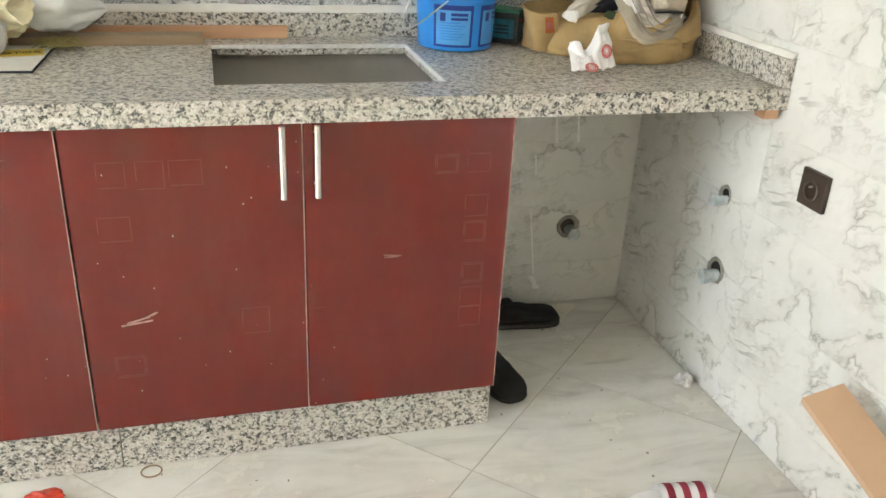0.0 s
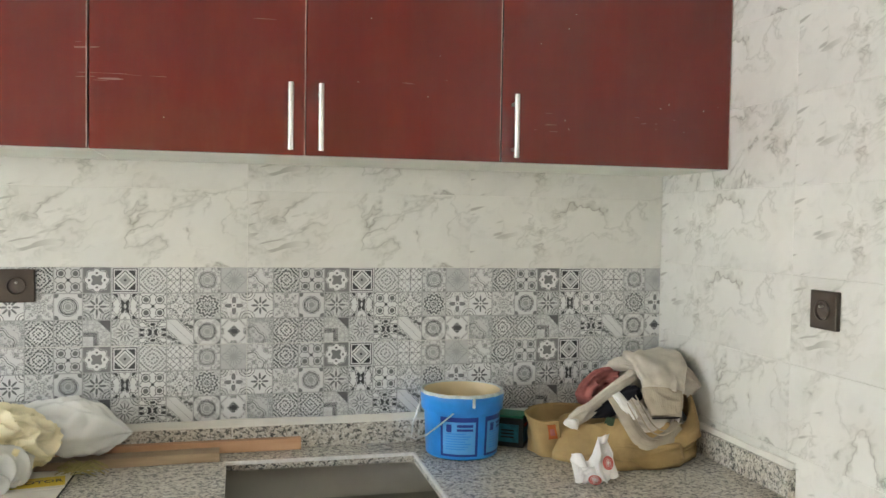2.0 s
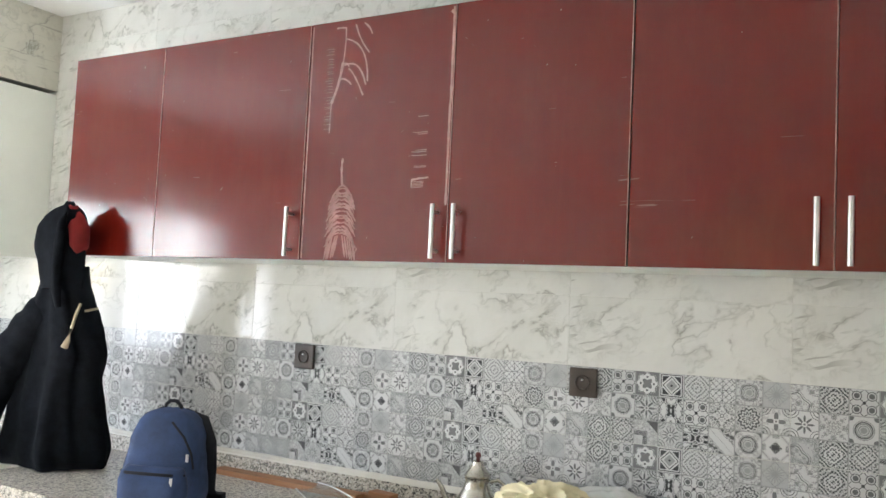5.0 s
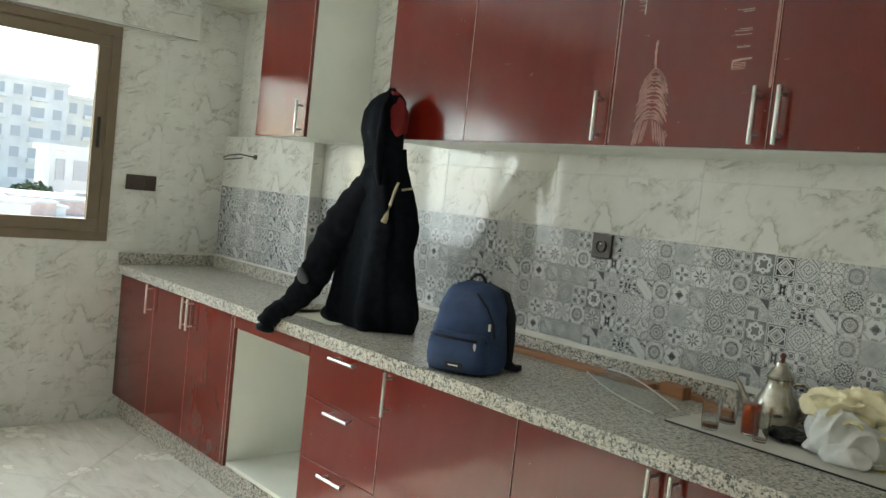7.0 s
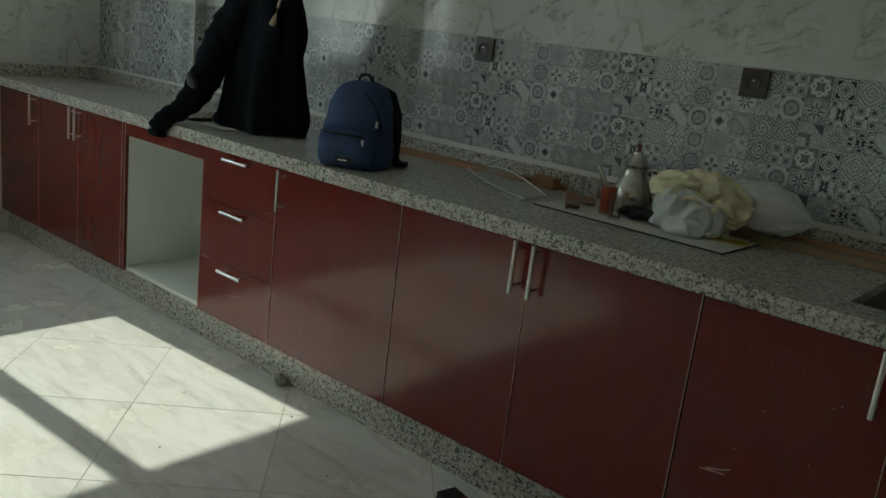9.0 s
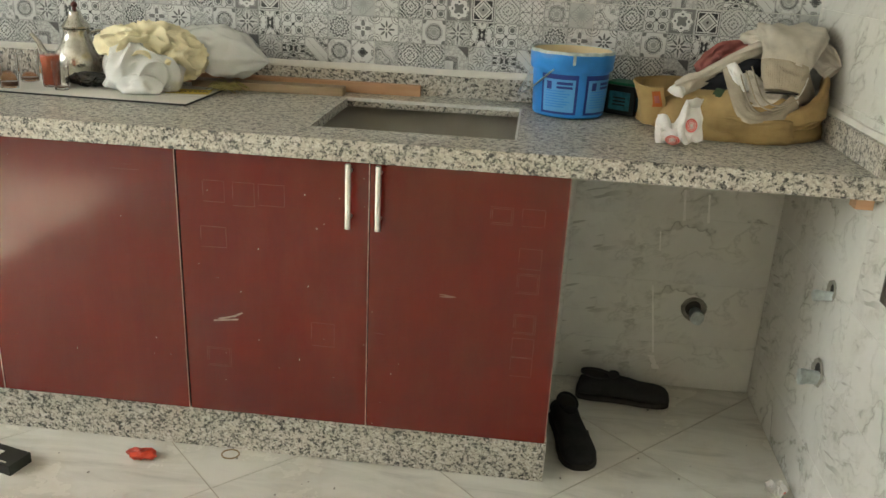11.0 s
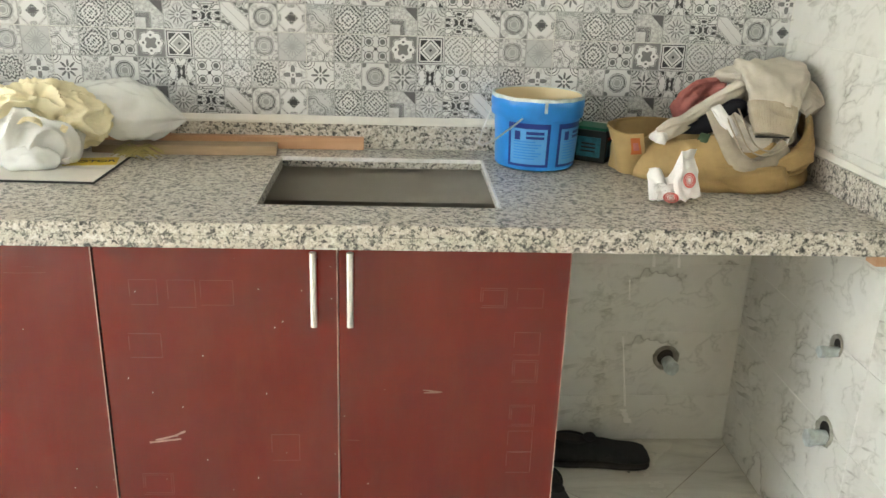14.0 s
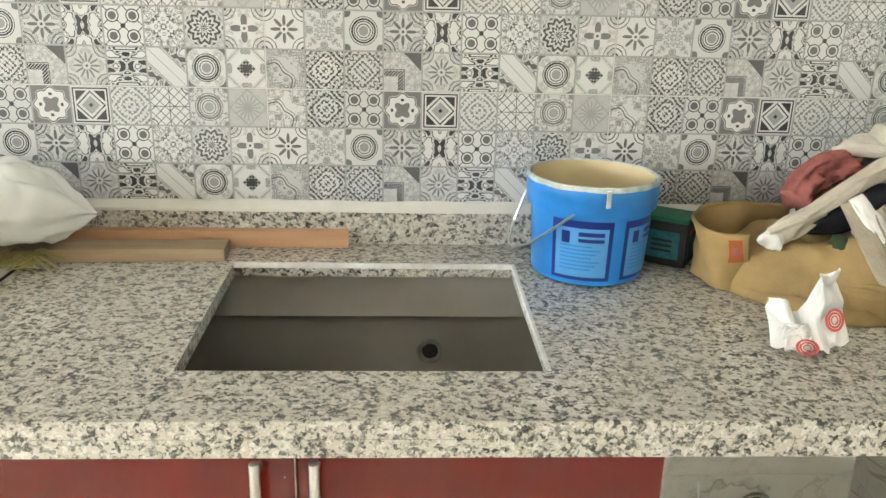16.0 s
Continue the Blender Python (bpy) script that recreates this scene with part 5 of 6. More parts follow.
# ---- planks ----
def plank(x, y, z, rz, L, W, T, mat, label, ry=0, rx=0, name="wooden_strip"):
    ob = part(name, box_bm(-L / 2, L / 2, -W / 2, W / 2, 0, T, 0.0015), mat, None, label, pose(x, y, z, rx, ry, rz))
    return tagged(ob, category="wood strip")


plank(-0.875, -0.098, CT + 0.0005, 2.5, 0.42, 0.055, 0.022, PLANKGREY, "grey brown wooden strip lying beside the upstand")
plank(-0.8, -0.034, CT + 0.0005, 0.8, 0.68, 0.022, 0.03, PLANKPEACH, "pale peach wooden strip lying against the upstand")
plank(-2.16, -0.058, CT + 0.0005, -0.6, 0.62, 0.055, 0.018, ORANGEWOOD, "orange brown wooden board lying along the upstand")
plank(-1.72, -0.04, CT + 0.0005, -3.0, 0.3, 0.03, 0.016, ORANGEWOOD, "thin brown wooden strip behind the tea glasses")
tagged(part("wood_block", box_bm(-0.045, 0.045, -0.02, 0.02, 0, 0.04, 0.004), ORANGEWOOD, None, "short orange brown wooden block", pose(-1.76, -0.075, CT + 0.0005, 0, 0, -8)), category="wood block")
plank(0.532, -1.475, 0.165, 0, 0.094, 0.93, 0.018, MDF, "tan fibreboard plank leaning on the tiled side wall", ry=-14, rx=21, name="leaning_board")

# ---- tray card, glasses, teapot ----
c = thing("cardboard_sheet", pose(-1.29, -0.262, CT, 0, 0, -1.5), "white cardboard sheet with black edges under the tea things", "cardboard")
part("board", box_bm(-0.305, 0.3, -0.125, 0.13, 0.0006, 0.0045), CARDEDGE, c)
part("top_paper", box_bm(-0.303, 0.298, -0.122, 0.128, 0.0048, 0.0056), CARD, c)
y = tagged(part("flyer", box_bm(-0.055, 0.055, -0.035, 0.035, 0, 0.001), YELLOWCARD, None, "yellow printed flyer lying on the cardboard", pose(-1.052, -0.232, CT + 0.0064, 0, 0, 10)), category="flyer")
part("white_margin", box_bm(-0.055, 0.055, -0.055, -0.0355, 0, 0.001), CARD, y)
fc = bpy.data.curves.new("flyer_word", "FONT")
fc.body, fc.size, fc.extrude = "MOTOR", 0.028, 0.0003
fc.align_x = fc.align_y = "CENTER"
fo = new("tmp_word", fc)
bpy.context.view_layer.update()
fm = bpy.data.meshes.new_from_object(fo.evaluated_get(bpy.context.evaluated_depsgraph_get()))
bpy.data.objects.remove(fo)
fm.materials.clear()
fm.materials.append(BLACKCARD)
part("printed_word", fm, None, y, "black printed word", (0, 0, 0.0014))
CZ = CT + 0.0058


def tea_glass(x, y, r, h, fill, mat, label):
    g = thing("tea_glass", (x, y, CZ), label, "glass", "tea glasses on the cardboard")
    part("cup", lathe([(0, 0.0), (r * 0.78, 0.0), (r * 0.84, 0.003), (r, h), (r * 0.94, h), (r * 0.78, 0.006), (0, 0.006)], 32), CUP, g, smooth=True)
    part("tea", lathe([(0, 0.0065), (r * 0.76, 0.0065), (r * (0.76 + 0.15 * fill / h), fill), (0, fill)], 32), mat, g, smooth=True)


tea_glass(-1.485, -0.34, 0.026, 0.088, 0.018, DREG, "small clear tea glass with dark dregs")
tea_glass(-1.5, -0.225, 0.028, 0.085, 0.012, DREG, "small clear tea glass with a little dark tea")
tea_glass(-1.405, -0.28, 0.026, 0.09, 0.082, TEA, "clear tea glass full of orange red drink")
tea_glass(-1.358, -0.315, 0.021, 0.075, 0.01, DREG, "small empty clear tea glass beside the red drink")


def make_teapot():
    p = thing("teapot", pose(-1.425, -0.1, CT, 0, 0, 5), "tarnished silver teapot with a dark red knob", "teapot")
    part("pot_body", lathe([(0, 0.001), (0.043, 0.001), (0.05, 0.006), (0.06, 0.03), (0.063, 0.05), (0.056, 0.078), (0.041, 0.105), (0.034, 0.125), (0.036, 0.137), (0.03, 0.139), (0, 0.139)], 56),
         SILVER, p, smooth=True)
    part("pot_lid", lathe([(0.0375, 0.1395), (0.038, 0.145), (0.033, 0.152), (0.022, 0.166), (0.017, 0.176), (0.016, 0.184), (0.006, 0.188), (0, 0.188)], 48), SILVER, p, smooth=True)
    part("knob", lathe([(0, 0.1885), (0.006, 0.1885), (0.005, 0.193), (0.009, 0.199), (0.008, 0.206), (0.004, 0.21), (0, 0.211)], 28), make_plain("dark_red_bead", (0.12, 0.02, 0.015), 0.35), p, smooth=True)
    part("spout", tube([(-0.05, -0.01, 0.035), (-0.078, -0.016, 0.05), (-0.09, -0.02, 0.075), (-0.1, -0.022, 0.1), (-0.118, -0.024, 0.122)], [0.014, 0.012, 0.009, 0.007, 0.005], 16), SILVER, p, smooth=True)
    part("handle", tube([(0.036, 0.008, 0.128), (0.06, 0.015, 0.135), (0.085, 0.022, 0.115), (0.088, 0.024, 0.08), (0.075, 0.02, 0.045), (0.058, 0.016, 0.035)], 0.0055, 12), SILVER, p, smooth=True)


make_teapot()
b = tagged(part("black_plastic_scrap", crumple((0, 0, 0.014), (0.06, 0.035, 0.022), 31.0, 0.6, 22, 0.001, 4), make_plain("shiny_black_film", (0.01, 0.01, 0.01), 0.2), None,
                "crumpled shiny black plastic scrap beside the teapot", (-1.335, -0.235, CZ)), category="plastic scrap")

# ---- bags on the cardboard ----
b = thing("plastic_bag", (-1.18, -0.225, CZ), "crumpled thin white plastic bag with yellow paper on top", "plastic bag")
part("bag_film", crumple((0, 0, 0.05), (0.1, 0.09, 0.075), 41.0, 0.3, 24, 0.001, 6, 0.6, (0, 60, 20), 2.6, 0.0002), PLASTICBAG, b, smooth=45)
part("bag_knot", crumple((0.02, -0.075, 0.022), (0.05, 0.03, 0.026), 43.0, 0.6, 26, 0.001, 5, 0.7, None, 1.5, 0.001), PLASTICBAG, b, smooth=60)
part("yellow_paper", crumple((0.0, 0.02, 0.112), (0.105, 0.08, 0.052), 55.0, 0.55, 34, None, 6, 0.8, (20, 0, 30), 1.5, 0.0001), YELLOWPAPER, b, "crumpled pale yellow paper", smooth=50)
part("yellow_paper_edge", crumple((0.08, 0.025, 0.085), (0.07, 0.06, 0.05), 57.0, 0.55, 36, None, 6, 0.8, (0, 30, 0), 1.5, 0.0001), YELLOWPAPER, b, smooth=50)
b = thing("inflated_bag", (-0.98, -0.125, CT + 0.042), "puffed translucent white plastic bag over the wooden strips", "plastic bag")


def puff(k):
    t_ = k / 35
    r = 0.066 * (0.72 + 0.28 * math.sin(min(1.0, t_ * 1.8) * math.pi / 2)) * (1 if t_ < 0.5 else max(0.05, 1 - ((t_ - 0.5) / 0.5) ** 2.0))
    cx = -0.12 + 0.225 * t_
    cz = 0.066 - 0.025 * t_ ** 2

    def fn(a):
        w = 1 + 0.035 * math.sin(9 * a + t_ * 6) + 0.16 * noise.noise(Vector((math.cos(a) * 2.2, math.sin(a) * 2.2, t_ * 6))) + 0.07 * ridge((math.cos(a), math.sin(a), t_ * 2), 4, 4)
        return (cx + 0.01 * math.sin(3 * a), 0.95 * r * math.cos(a) * w + 0.005, cz + r * math.sin(a) * w)
    return fn


part("bag_film", loft([puff(k) for k in range(36)], 64), PLASTICBAG, b, smooth=60)
tagged(part("paper_scrap", crumple((0, 0, 0.01), (0.022, 0.03, 0.012), 58.0, 0.6, 30, 0.001, 4, 0.7), PAPER, None, "small crumpled white paper scrap on the flyer", (-1.1, -0.245, CZ + 0.0012)), category="paper")
g = bmesh.new()
rg = random.Random(3)
strands = thing("dry_grass_tuft", (-1.0, -0.16, CT), "small tuft of dry yellow green grass on the worktop", "dry grass")
for k in range(46):
    x0, y0 = rg.uniform(-0.03, 0.03), rg.uniform(-0.02, 0.02)
    a = rg.uniform(-0.6, 0.9)
    L = rg.uniform(0.03, 0.07)
    p = [(x0, y0, 0.004 + rg.uniform(0, 0.012)), (x0 + L * 0.5 * math.cos(a), y0 + L * 0.5 * math.sin(a) * 0.6, 0.012 + rg.uniform(0, 0.02)), (x0 + L * math.cos(a), y0 + L * math.sin(a) * 0.6, 0.003 + rg.uniform(0, 0.01))]
    tb = tube(p, 0.0011, 4)
    me = bpy.data.meshes.new("t")
    tb.to_mesh(me)
    tb.free()
    g.from_mesh(me)
    bpy.data.meshes.remove(me)
tagged(part("grass", g, STRAW, strands), kind="stuff")

# ---- clear plastic packaging ----
c = thing("clear_packaging", (-1.87, -0.2, CT), "bent strip of clear plastic packaging on the worktop", "packaging")


def film(u, v):
    return (-0.22 + 0.44 * u + 0.03 * v, 0.11 - 0.26 * u + 0.075 * v - 0.03 * math.sin(u * 3), 0.004 + 0.028 * math.sin(math.pi * u) * v + 0.012 * v)


part("film", sheet(film, 24, 8, 0.0012), CLEAR, c, smooth=70)
for vv in (0.0, 1.0):
    part("film_edge", tube([Vector(film(i / 16, vv)) + Vector((0, 0, 0.001)) for i in range(17)], 0.0024, 8), make_plain("milky_edge", (0.7, 0.72, 0.68), 0.3) if vv == 0 else PAPER, c, smooth=True)


# ---- sockets, switches, pipes ----
def socket(m, label, double=False):
    """A cover on the wall, its face towards -y."""
    s = thing("wall_switch" if double else "power_socket", m, label, "light switch" if double else "power socket", "sockets and switches")
    n = 2 if double else 1
    for i in range(n):
        ox = (i - (n - 1) / 2) * 0.083
        part("cover", box_bm(ox - 0.041, ox + 0.041, -0.013, 0.0, -0.041, 0.041, 0.005, 3), BROWNPLASTIC, s)
        if double:
            part("rocker", box_bm(ox - 0.029, ox + 0.029, -0.0165, -0.0135, -0.029, 0.029, 0.0015), BROWNPLASTIC, s)
        else:
            ring = lathe([(0.022, 0.0), (0.0225, 0.003), (0.02, 0.0045), (0.0185, 0.003), (0.018, -0.003), (0, -0.003)], 32)
            part("plug_well", shifted(ring, Matrix.Translation((ox, -0.0135, 0)) @ Euler((radians(90), 0, 0)).to_matrix().to_4x4()), BROWNPLASTIC, s, smooth=True)
            part("earth_pin", tube([(ox, -0.012, 0.008), (ox, -0.021, 0.008)], 0.0025, 10), STEEL, s, smooth=True)
            # Dark discs stand for the shade in the two pin holes.
            for sx in (-0.009, 0.009):
                part("pin_hole", tube([(ox + sx, -0.0105, -0.001), (ox + sx, -0.0118, -0.001)], 0.0028, 10), HOLESHADE, s)
    return s


socket(pose(-1.148, 0.0, 1.279), "dark brown power socket on the patchwork tiles")
socket(pose(-2.152, 0.0, 1.279), "dark brown power socket on the patchwork tiles")
socket(pose(XR, -0.72, 1.278, 0, 0, -90), "dark brown power socket on the marble side wall")
socket(pose(XR, -0.787, 0.668, 0, 0, -90), "dark brown low power socket on the marble side wall")
socket(pose(XL, -0.548, 1.298, 0, 0, 90), "pair of dark brown light switches by the window", True)


def pipe_hole(m, r, label, stub=True):
    p = thing("pipe_outlet", m, label, "pipe outlet", "pipe outlets in the walls")
    ring = lathe([(r * 0.9, 0.0), (r * 1.12, 0.002), (r * 1.0, 0.007), (r * 0.7, 0.002), (r * 0.7, -0.006)], 28)
    for v in ring.verts:
        v.co *= 1 + 0.14 * noise.noise(v.co * 60)
    rot = Euler((radians(90), 0, 0)).to_matrix().to_4x4()
    part("mortar_ring", shifted(ring, rot), MORTAR, p, "rough grey mortar ring", smooth=True)
    # No real hole here: a dark disc gives its shade.
    part("cavity", shifted(lathe([(0, 0.0012), (r * 0.85, 0.0012)], 24), rot), HOLESHADE, p)
    if stub:
        tb = lathe([(r * 0.5, 0.001), (r * 0.55, 0.03), (r * 0.62, 0.034), (r * 0.6, 0.045), (0, 0.045)], 24)
        for v in tb.verts:
            v.co *= 1 + 0.08 * noise.noise(v.co * 70)
        part("pipe_stub", shifted(tb, Matrix.Translation((0.006, 0, -0.012)) @ rot), RIMPAINT, p, "pipe stub wrapped in plastic", smooth=True)


pipe_hole(pose(0.384, 0.0, 0.266), 0.034, "wrapped drain pipe stub low in the back wall")
pipe_hole(pose(XR, -0.482, 0.542, 0, 0, -90), 0.022, "small capped water outlet in the side wall")
pipe_hole(pose(XR, -0.502, 0.34, 0, 0, -90), 0.032, "wrapped drain pipe stub in the side wall")
pipe_hole(pose(-0.31, -0.0252, 0.64), 0.022, "pipe end behind the sink opening", False)
tagged(part("wood_bracket", box_bm(-0.05, -0.014, -0.018, 0.018, -0.022, 0, 0.001), PLANKPEACH, None, "small wooden block under the worktop end", (XR - 0.001, -0.612, CB - 0.0005)), category="wood block")
w = thing("wall_wire", (-4.62, COLY, 1.49), "short loop of grey cable sticking out of the tiles", "cable")
part("cable", tube([(0.12, 0, 0.01), (0.11, -0.03, 0.012), (0.03, -0.05, 0.02), (-0.08, -0.06, 0.01), (-0.14, -0.06, -0.005), (-0.12, -0.065, -0.015), (-0.02, -0.06, -0.008), (0.06, -0.05, 0.0)], 0.0035, 8), BLACKPLASTIC, w, smooth=True)
part("cable_outlet", tube([(0.12, 0.0, 0.01), (0.12, -0.008, 0.01)], 0.014, 16), BROWNPLASTIC, w)

DRIP = make_plain("dried_grout_drip", (0.82, 0.81, 0.77), 0.6, vary=0.1)


def drip(points, w):
    """A dried run of grout on the back wall."""
    d = structure("wall_stain", sheet(lambda u, v: (lambda x_, z_: (x_ + w * (u - 0.5) * (0.7 + 0.5 * noise.noise(Vector((v * 7, x_, 0)))), -0.0012, z_))(
        *[a + (c_ - a) * v for a, c_ in zip(points[0], points[1])]), 4, 18, 0.0008), DRIP, "dried white run of grout on the marble tiles")
    return d


for p_, w_ in ((((0.309, 0.63), (0.318, 0.538)), 0.009), (((0.378, 0.62), (0.387, 0.536)), 0.008), (((0.256, 0.5), (0.262, 0.44)), 0.006), (((0.256, 0.33), (0.285, 0.11)), 0.007),
               (((0.28, 0.1), (0.3, 0.055)), 0.024)):
    drip(p_, w_)


# ---- shoes ----
def make_shoe():
    s = thing("slip_on_shoe", (0, 0, 0), "worn black suede slip-on shoe with a rubber sole", "shoe", "pair of shoes")
    # along x: heel at -0.13, toe at 0.14
    out = [(-0.13, 0.018, 0.024), (-0.12, 0.036, 0.06), (-0.08, 0.04, 0.078), (-0.03, 0.038, 0.077), (0.02, 0.041, 0.068), (0.06, 0.047, 0.054), (0.1, 0.048, 0.05), (0.128, 0.042, 0.045), (0.142, 0.026, 0.03)]

    def ring_at(x, grow, z0, z1):
        def fn(a):
            w, h = smooth_interp(out, x)
            c_, s_ = math.cos(a), math.sin(a)
            top = z1 if z1 is not None else h
            zz = z0 + (top - z0) * (0.5 + 0.5 * math.copysign(abs(s_) ** 0.7, s_))
            return (x, math.copysign(abs(c_) ** 0.75, c_) * w * grow * (1 if zz < 0.03 else 1 - 0.28 * (zz - 0.03) / 0.05) + 0.004 * math.sin(x * 12), zz)
        return fn

    xs = [-0.13 + 0.272 * i / 26 for i in range(27)]
    part("upper", loft([ring_at(x, 1.0, 0.016, None) for x in xs], 28), SHOE, s, smooth=70)
    part("sole", loft([ring_at(x, 1.06, 0.0005, 0.02) for x in xs], 28), SOLE, s, smooth=50)
    # Flattened dark ball in place of the shoe's shaded inside.
    op = bmesh.new()
    bmesh.ops.create_uvsphere(op, u_segments=24, v_segments=10, radius=1)
    op.transform(Matrix.Translation((-0.075, 0, 0.074)) @ Euler((0, radians(4), 0)).to_matrix().to_4x4() @ Matrix.Diagonal((0.042, 0.024, 0.006, 1)))
    part("opening", op, HOLESHADE, s, smooth=True)
    part("collar", tube([(-0.075 + 0.043 * math.cos(t_), 0.026 * math.sin(t_), 0.077 - 0.003 * math.cos(t_)) for t_ in [2 * math.pi * i / 28 for i in range(28)]], 0.0045, 8, True), SHOE, s, smooth=True)
    part("tongue", crumple((-0.025, 0, 0.08), (0.018, 0.02, 0.009), 3.0, 0.2, 20, None, 3), SHOE, s, smooth=True)
    part("toe_seam", tube([(0.02, 0.042, 0.045), (0.07, 0.04, 0.043), (0.105, 0.025, 0.04), (0.118, 0, 0.039), (0.105, -0.025, 0.04), (0.07, -0.04, 0.043), (0.02, -0.042, 0.045)], 0.0022, 8), SHOE, s, smooth=True)
    return s


shoe = make_shoe()
shoe.matrix_basis = pose(0.185, -0.115, 0.0005, 0, 0, -4)
copy_thing(shoe, pose(0.03, -0.37, 0.0005, 0, 0, -82))

# ---- small things on the floor ----
b = thing("product_box", pose(-1.43, -0.722, 0, 0, 0, -14), "black printed tool box carton lying open on the floor", "carton")
part("carton", box_bm(-0.12, 0.12, -0.033, 0.033, 0.0005, 0.028, 0.0015), BLACKCARD, b)
part("red_print", box_bm(-0.06, -0.01, -0.026, 0.026, 0.0282, 0.0288), REDPRINT, b)
part("white_print", box_bm(0.005, 0.06, -0.012, 0.012, 0.0282, 0.0288), PAPER, b)
part("text_bar", box_bm(0.03, 0.1, -0.026, -0.021, 0.0282, 0.0288), CARD, b)
part("end_flap", sheet(lambda u, v: (-0.12 - 0.03 * u, -0.03 + 0.06 * v, 0.026 - 0.008 * u), 3, 3, 0.001), CARD, b)
tagged(part("red_scrap", crumple((0, 0, 0.012), (0.04, 0.022, 0.013), 61.0, 0.6, 30, 0.001, 4), REDPLASTIC, None, "crumpled red orange plastic scrap on the floor", (-1.05, -0.655, 0)), category="plastic scrap")
tagged(part("rubber_ring", tube([(0.022 * math.cos(t_), 0.02 * math.sin(t_), 0.002) for t_ in [2 * math.pi * i / 28 for i in range(28)]], 0.0018, 6, True), make_plain("brown_rubber", (0.3, 0.2, 0.09), 0.6), None, "thin brown rubber ring lying on the floor", (-0.84, -0.6, 0)), category="rubber ring")
k = thing("foil_wrapper", (0.54, -0.515, 0), "crumpled silver and red wrapper on the floor", "wrapper")
part("foil", crumple((0, 0, 0.018), (0.024, 0.02, 0.02), 71.0, 0.7, 40, 0.001, 4), make_plain("foil", (0.7, 0.68, 0.66), 0.3, 0.7, vary=0.3), k)
part("red_print", crumple((0.01, -0.014, 0.016), (0.009, 0.006, 0.008), 72.0, 0.3, 40, 0.001, 3), REDPRINT, k)
tagged(part("plaster_lump", crumple((0, 0, 0.02), (0.024, 0.02, 0.022), 81.0, 0.5, 34, 0.001, 4), MORTAR, None, "small lump of plaster at the plinth", (-2.44, -0.603, 0)), category="plaster lump")
s = thing("striped_slipper", pose(0.29, -0.958, 0, 0, 0, -12), "white slipper with dark red stripes on the floor", "slipper")


def strap(u, v, lift=0.0):
    a = math.pi * v
    return (-0.06 + 0.11 * u, 0.045 * math.cos(a), 0.014 + (0.045 + lift) * math.sin(a) * (0.75 + 0.25 * u))


part("slipper_sole", loft([lambda a, z=z: (0.125 * math.cos(a), 0.045 * math.sin(a) * (1 - 0.12 * math.cos(a)), z) for z in (0.0005, 0.006, 0.014)], 32), PAPER, s, smooth=40)
part("slipper_strap", sheet(strap, 14, 18, 0.003), PAPER, s, smooth=60)
for u0 in (0.12, 0.42, 0.72):
    part("stripe", sheet(lambda u, v, u0=u0: strap(u0 + 0.14 * u, v, 0.0035), 4, 18, 0.002), make_plain("dark_red_stripe", (0.28, 0.02, 0.04), 0.7), s, smooth=60)
tagged(part("grey_sock", crumple((0, 0, 0.018), (0.07, 0.04, 0.02), 91.0, 0.3, 14, 0.001, 4), SOLE, None, "dark grey cloth lying on the floor", (-3.83, -1.55, 0)), category="cloth")
rg = random.Random(9)
crumbs = bmesh.new()
for k in range(60):
    x, y = rg.choice(((rg.uniform(-3.6, 0.55), rg.uniform(-1.2, -0.6)), (rg.uniform(0, 0.55), rg.uniform(-0.9, -0.05))))
    q = rg.uniform(0.0009, 0.0026)
    add_box(crumbs, x - q, x + q * rg.uniform(0.6, 1.8), y - q, y + q * 1.1, 0.0003, q * 1.1)
ob = part("floor_crumbs", crumbs, MORTAR, None, "scattered small crumbs of dirt on the floor tiles")
tagged(ob, kind="stuff")


# ---- chalky scrapes on the wall cabinet door ----
def ribbon(points, w, y=UF - 0.0006):
    bm = bmesh.new()
    pts = [Vector((p[0], 0, p[1])) for p in points]
    rows = []
    for i, p in enumerate(pts):
        d = (pts[min(i + 1, len(pts) - 1)] - pts[max(i - 1, 0)]).normalized()
        nrm = Vector((-d.z, 0, d.x))
        ww = (w if not isinstance(w, (tuple, list)) else w[i]) * (0.8 + 0.4 * noise.noise(p * 90))
        rows.append([bm.verts.new((p.x + nrm.x * ww * s_, y, p.z + nrm.z * ww * s_)) for s_ in (-1, 1)])
    for a, b_ in zip(rows, rows[1:]):
        bm.faces.new((a[0], b_[0], b_[1], a[1]))
    return bm


feather_door = [o for o in bpy.data.objects if o.name.startswith("door") and o.parent and o.parent.name.startswith("wall_cabinet") and abs(o.parent.matrix_basis.translation.x + 1.928) < 0.01
                and min(v.co.x for v in o.data.vertices) < 0.1][0]
off = feather_door.parent.matrix_basis.translation


def scrape(points, w):
    bm = shifted(ribbon(points, w), -off)
    part("scrape_mark", bm, CHALK, feather_door)


def quad(p0, p1, p2, n=7):
    return [tuple((1 - t_) ** 2 * a + 2 * t_ * (1 - t_) * b_ + t_ ** 2 * c_ for a, b_, c_ in zip(p0, p1, p2)) for t_ in [i / n for i in range(n + 1)]]


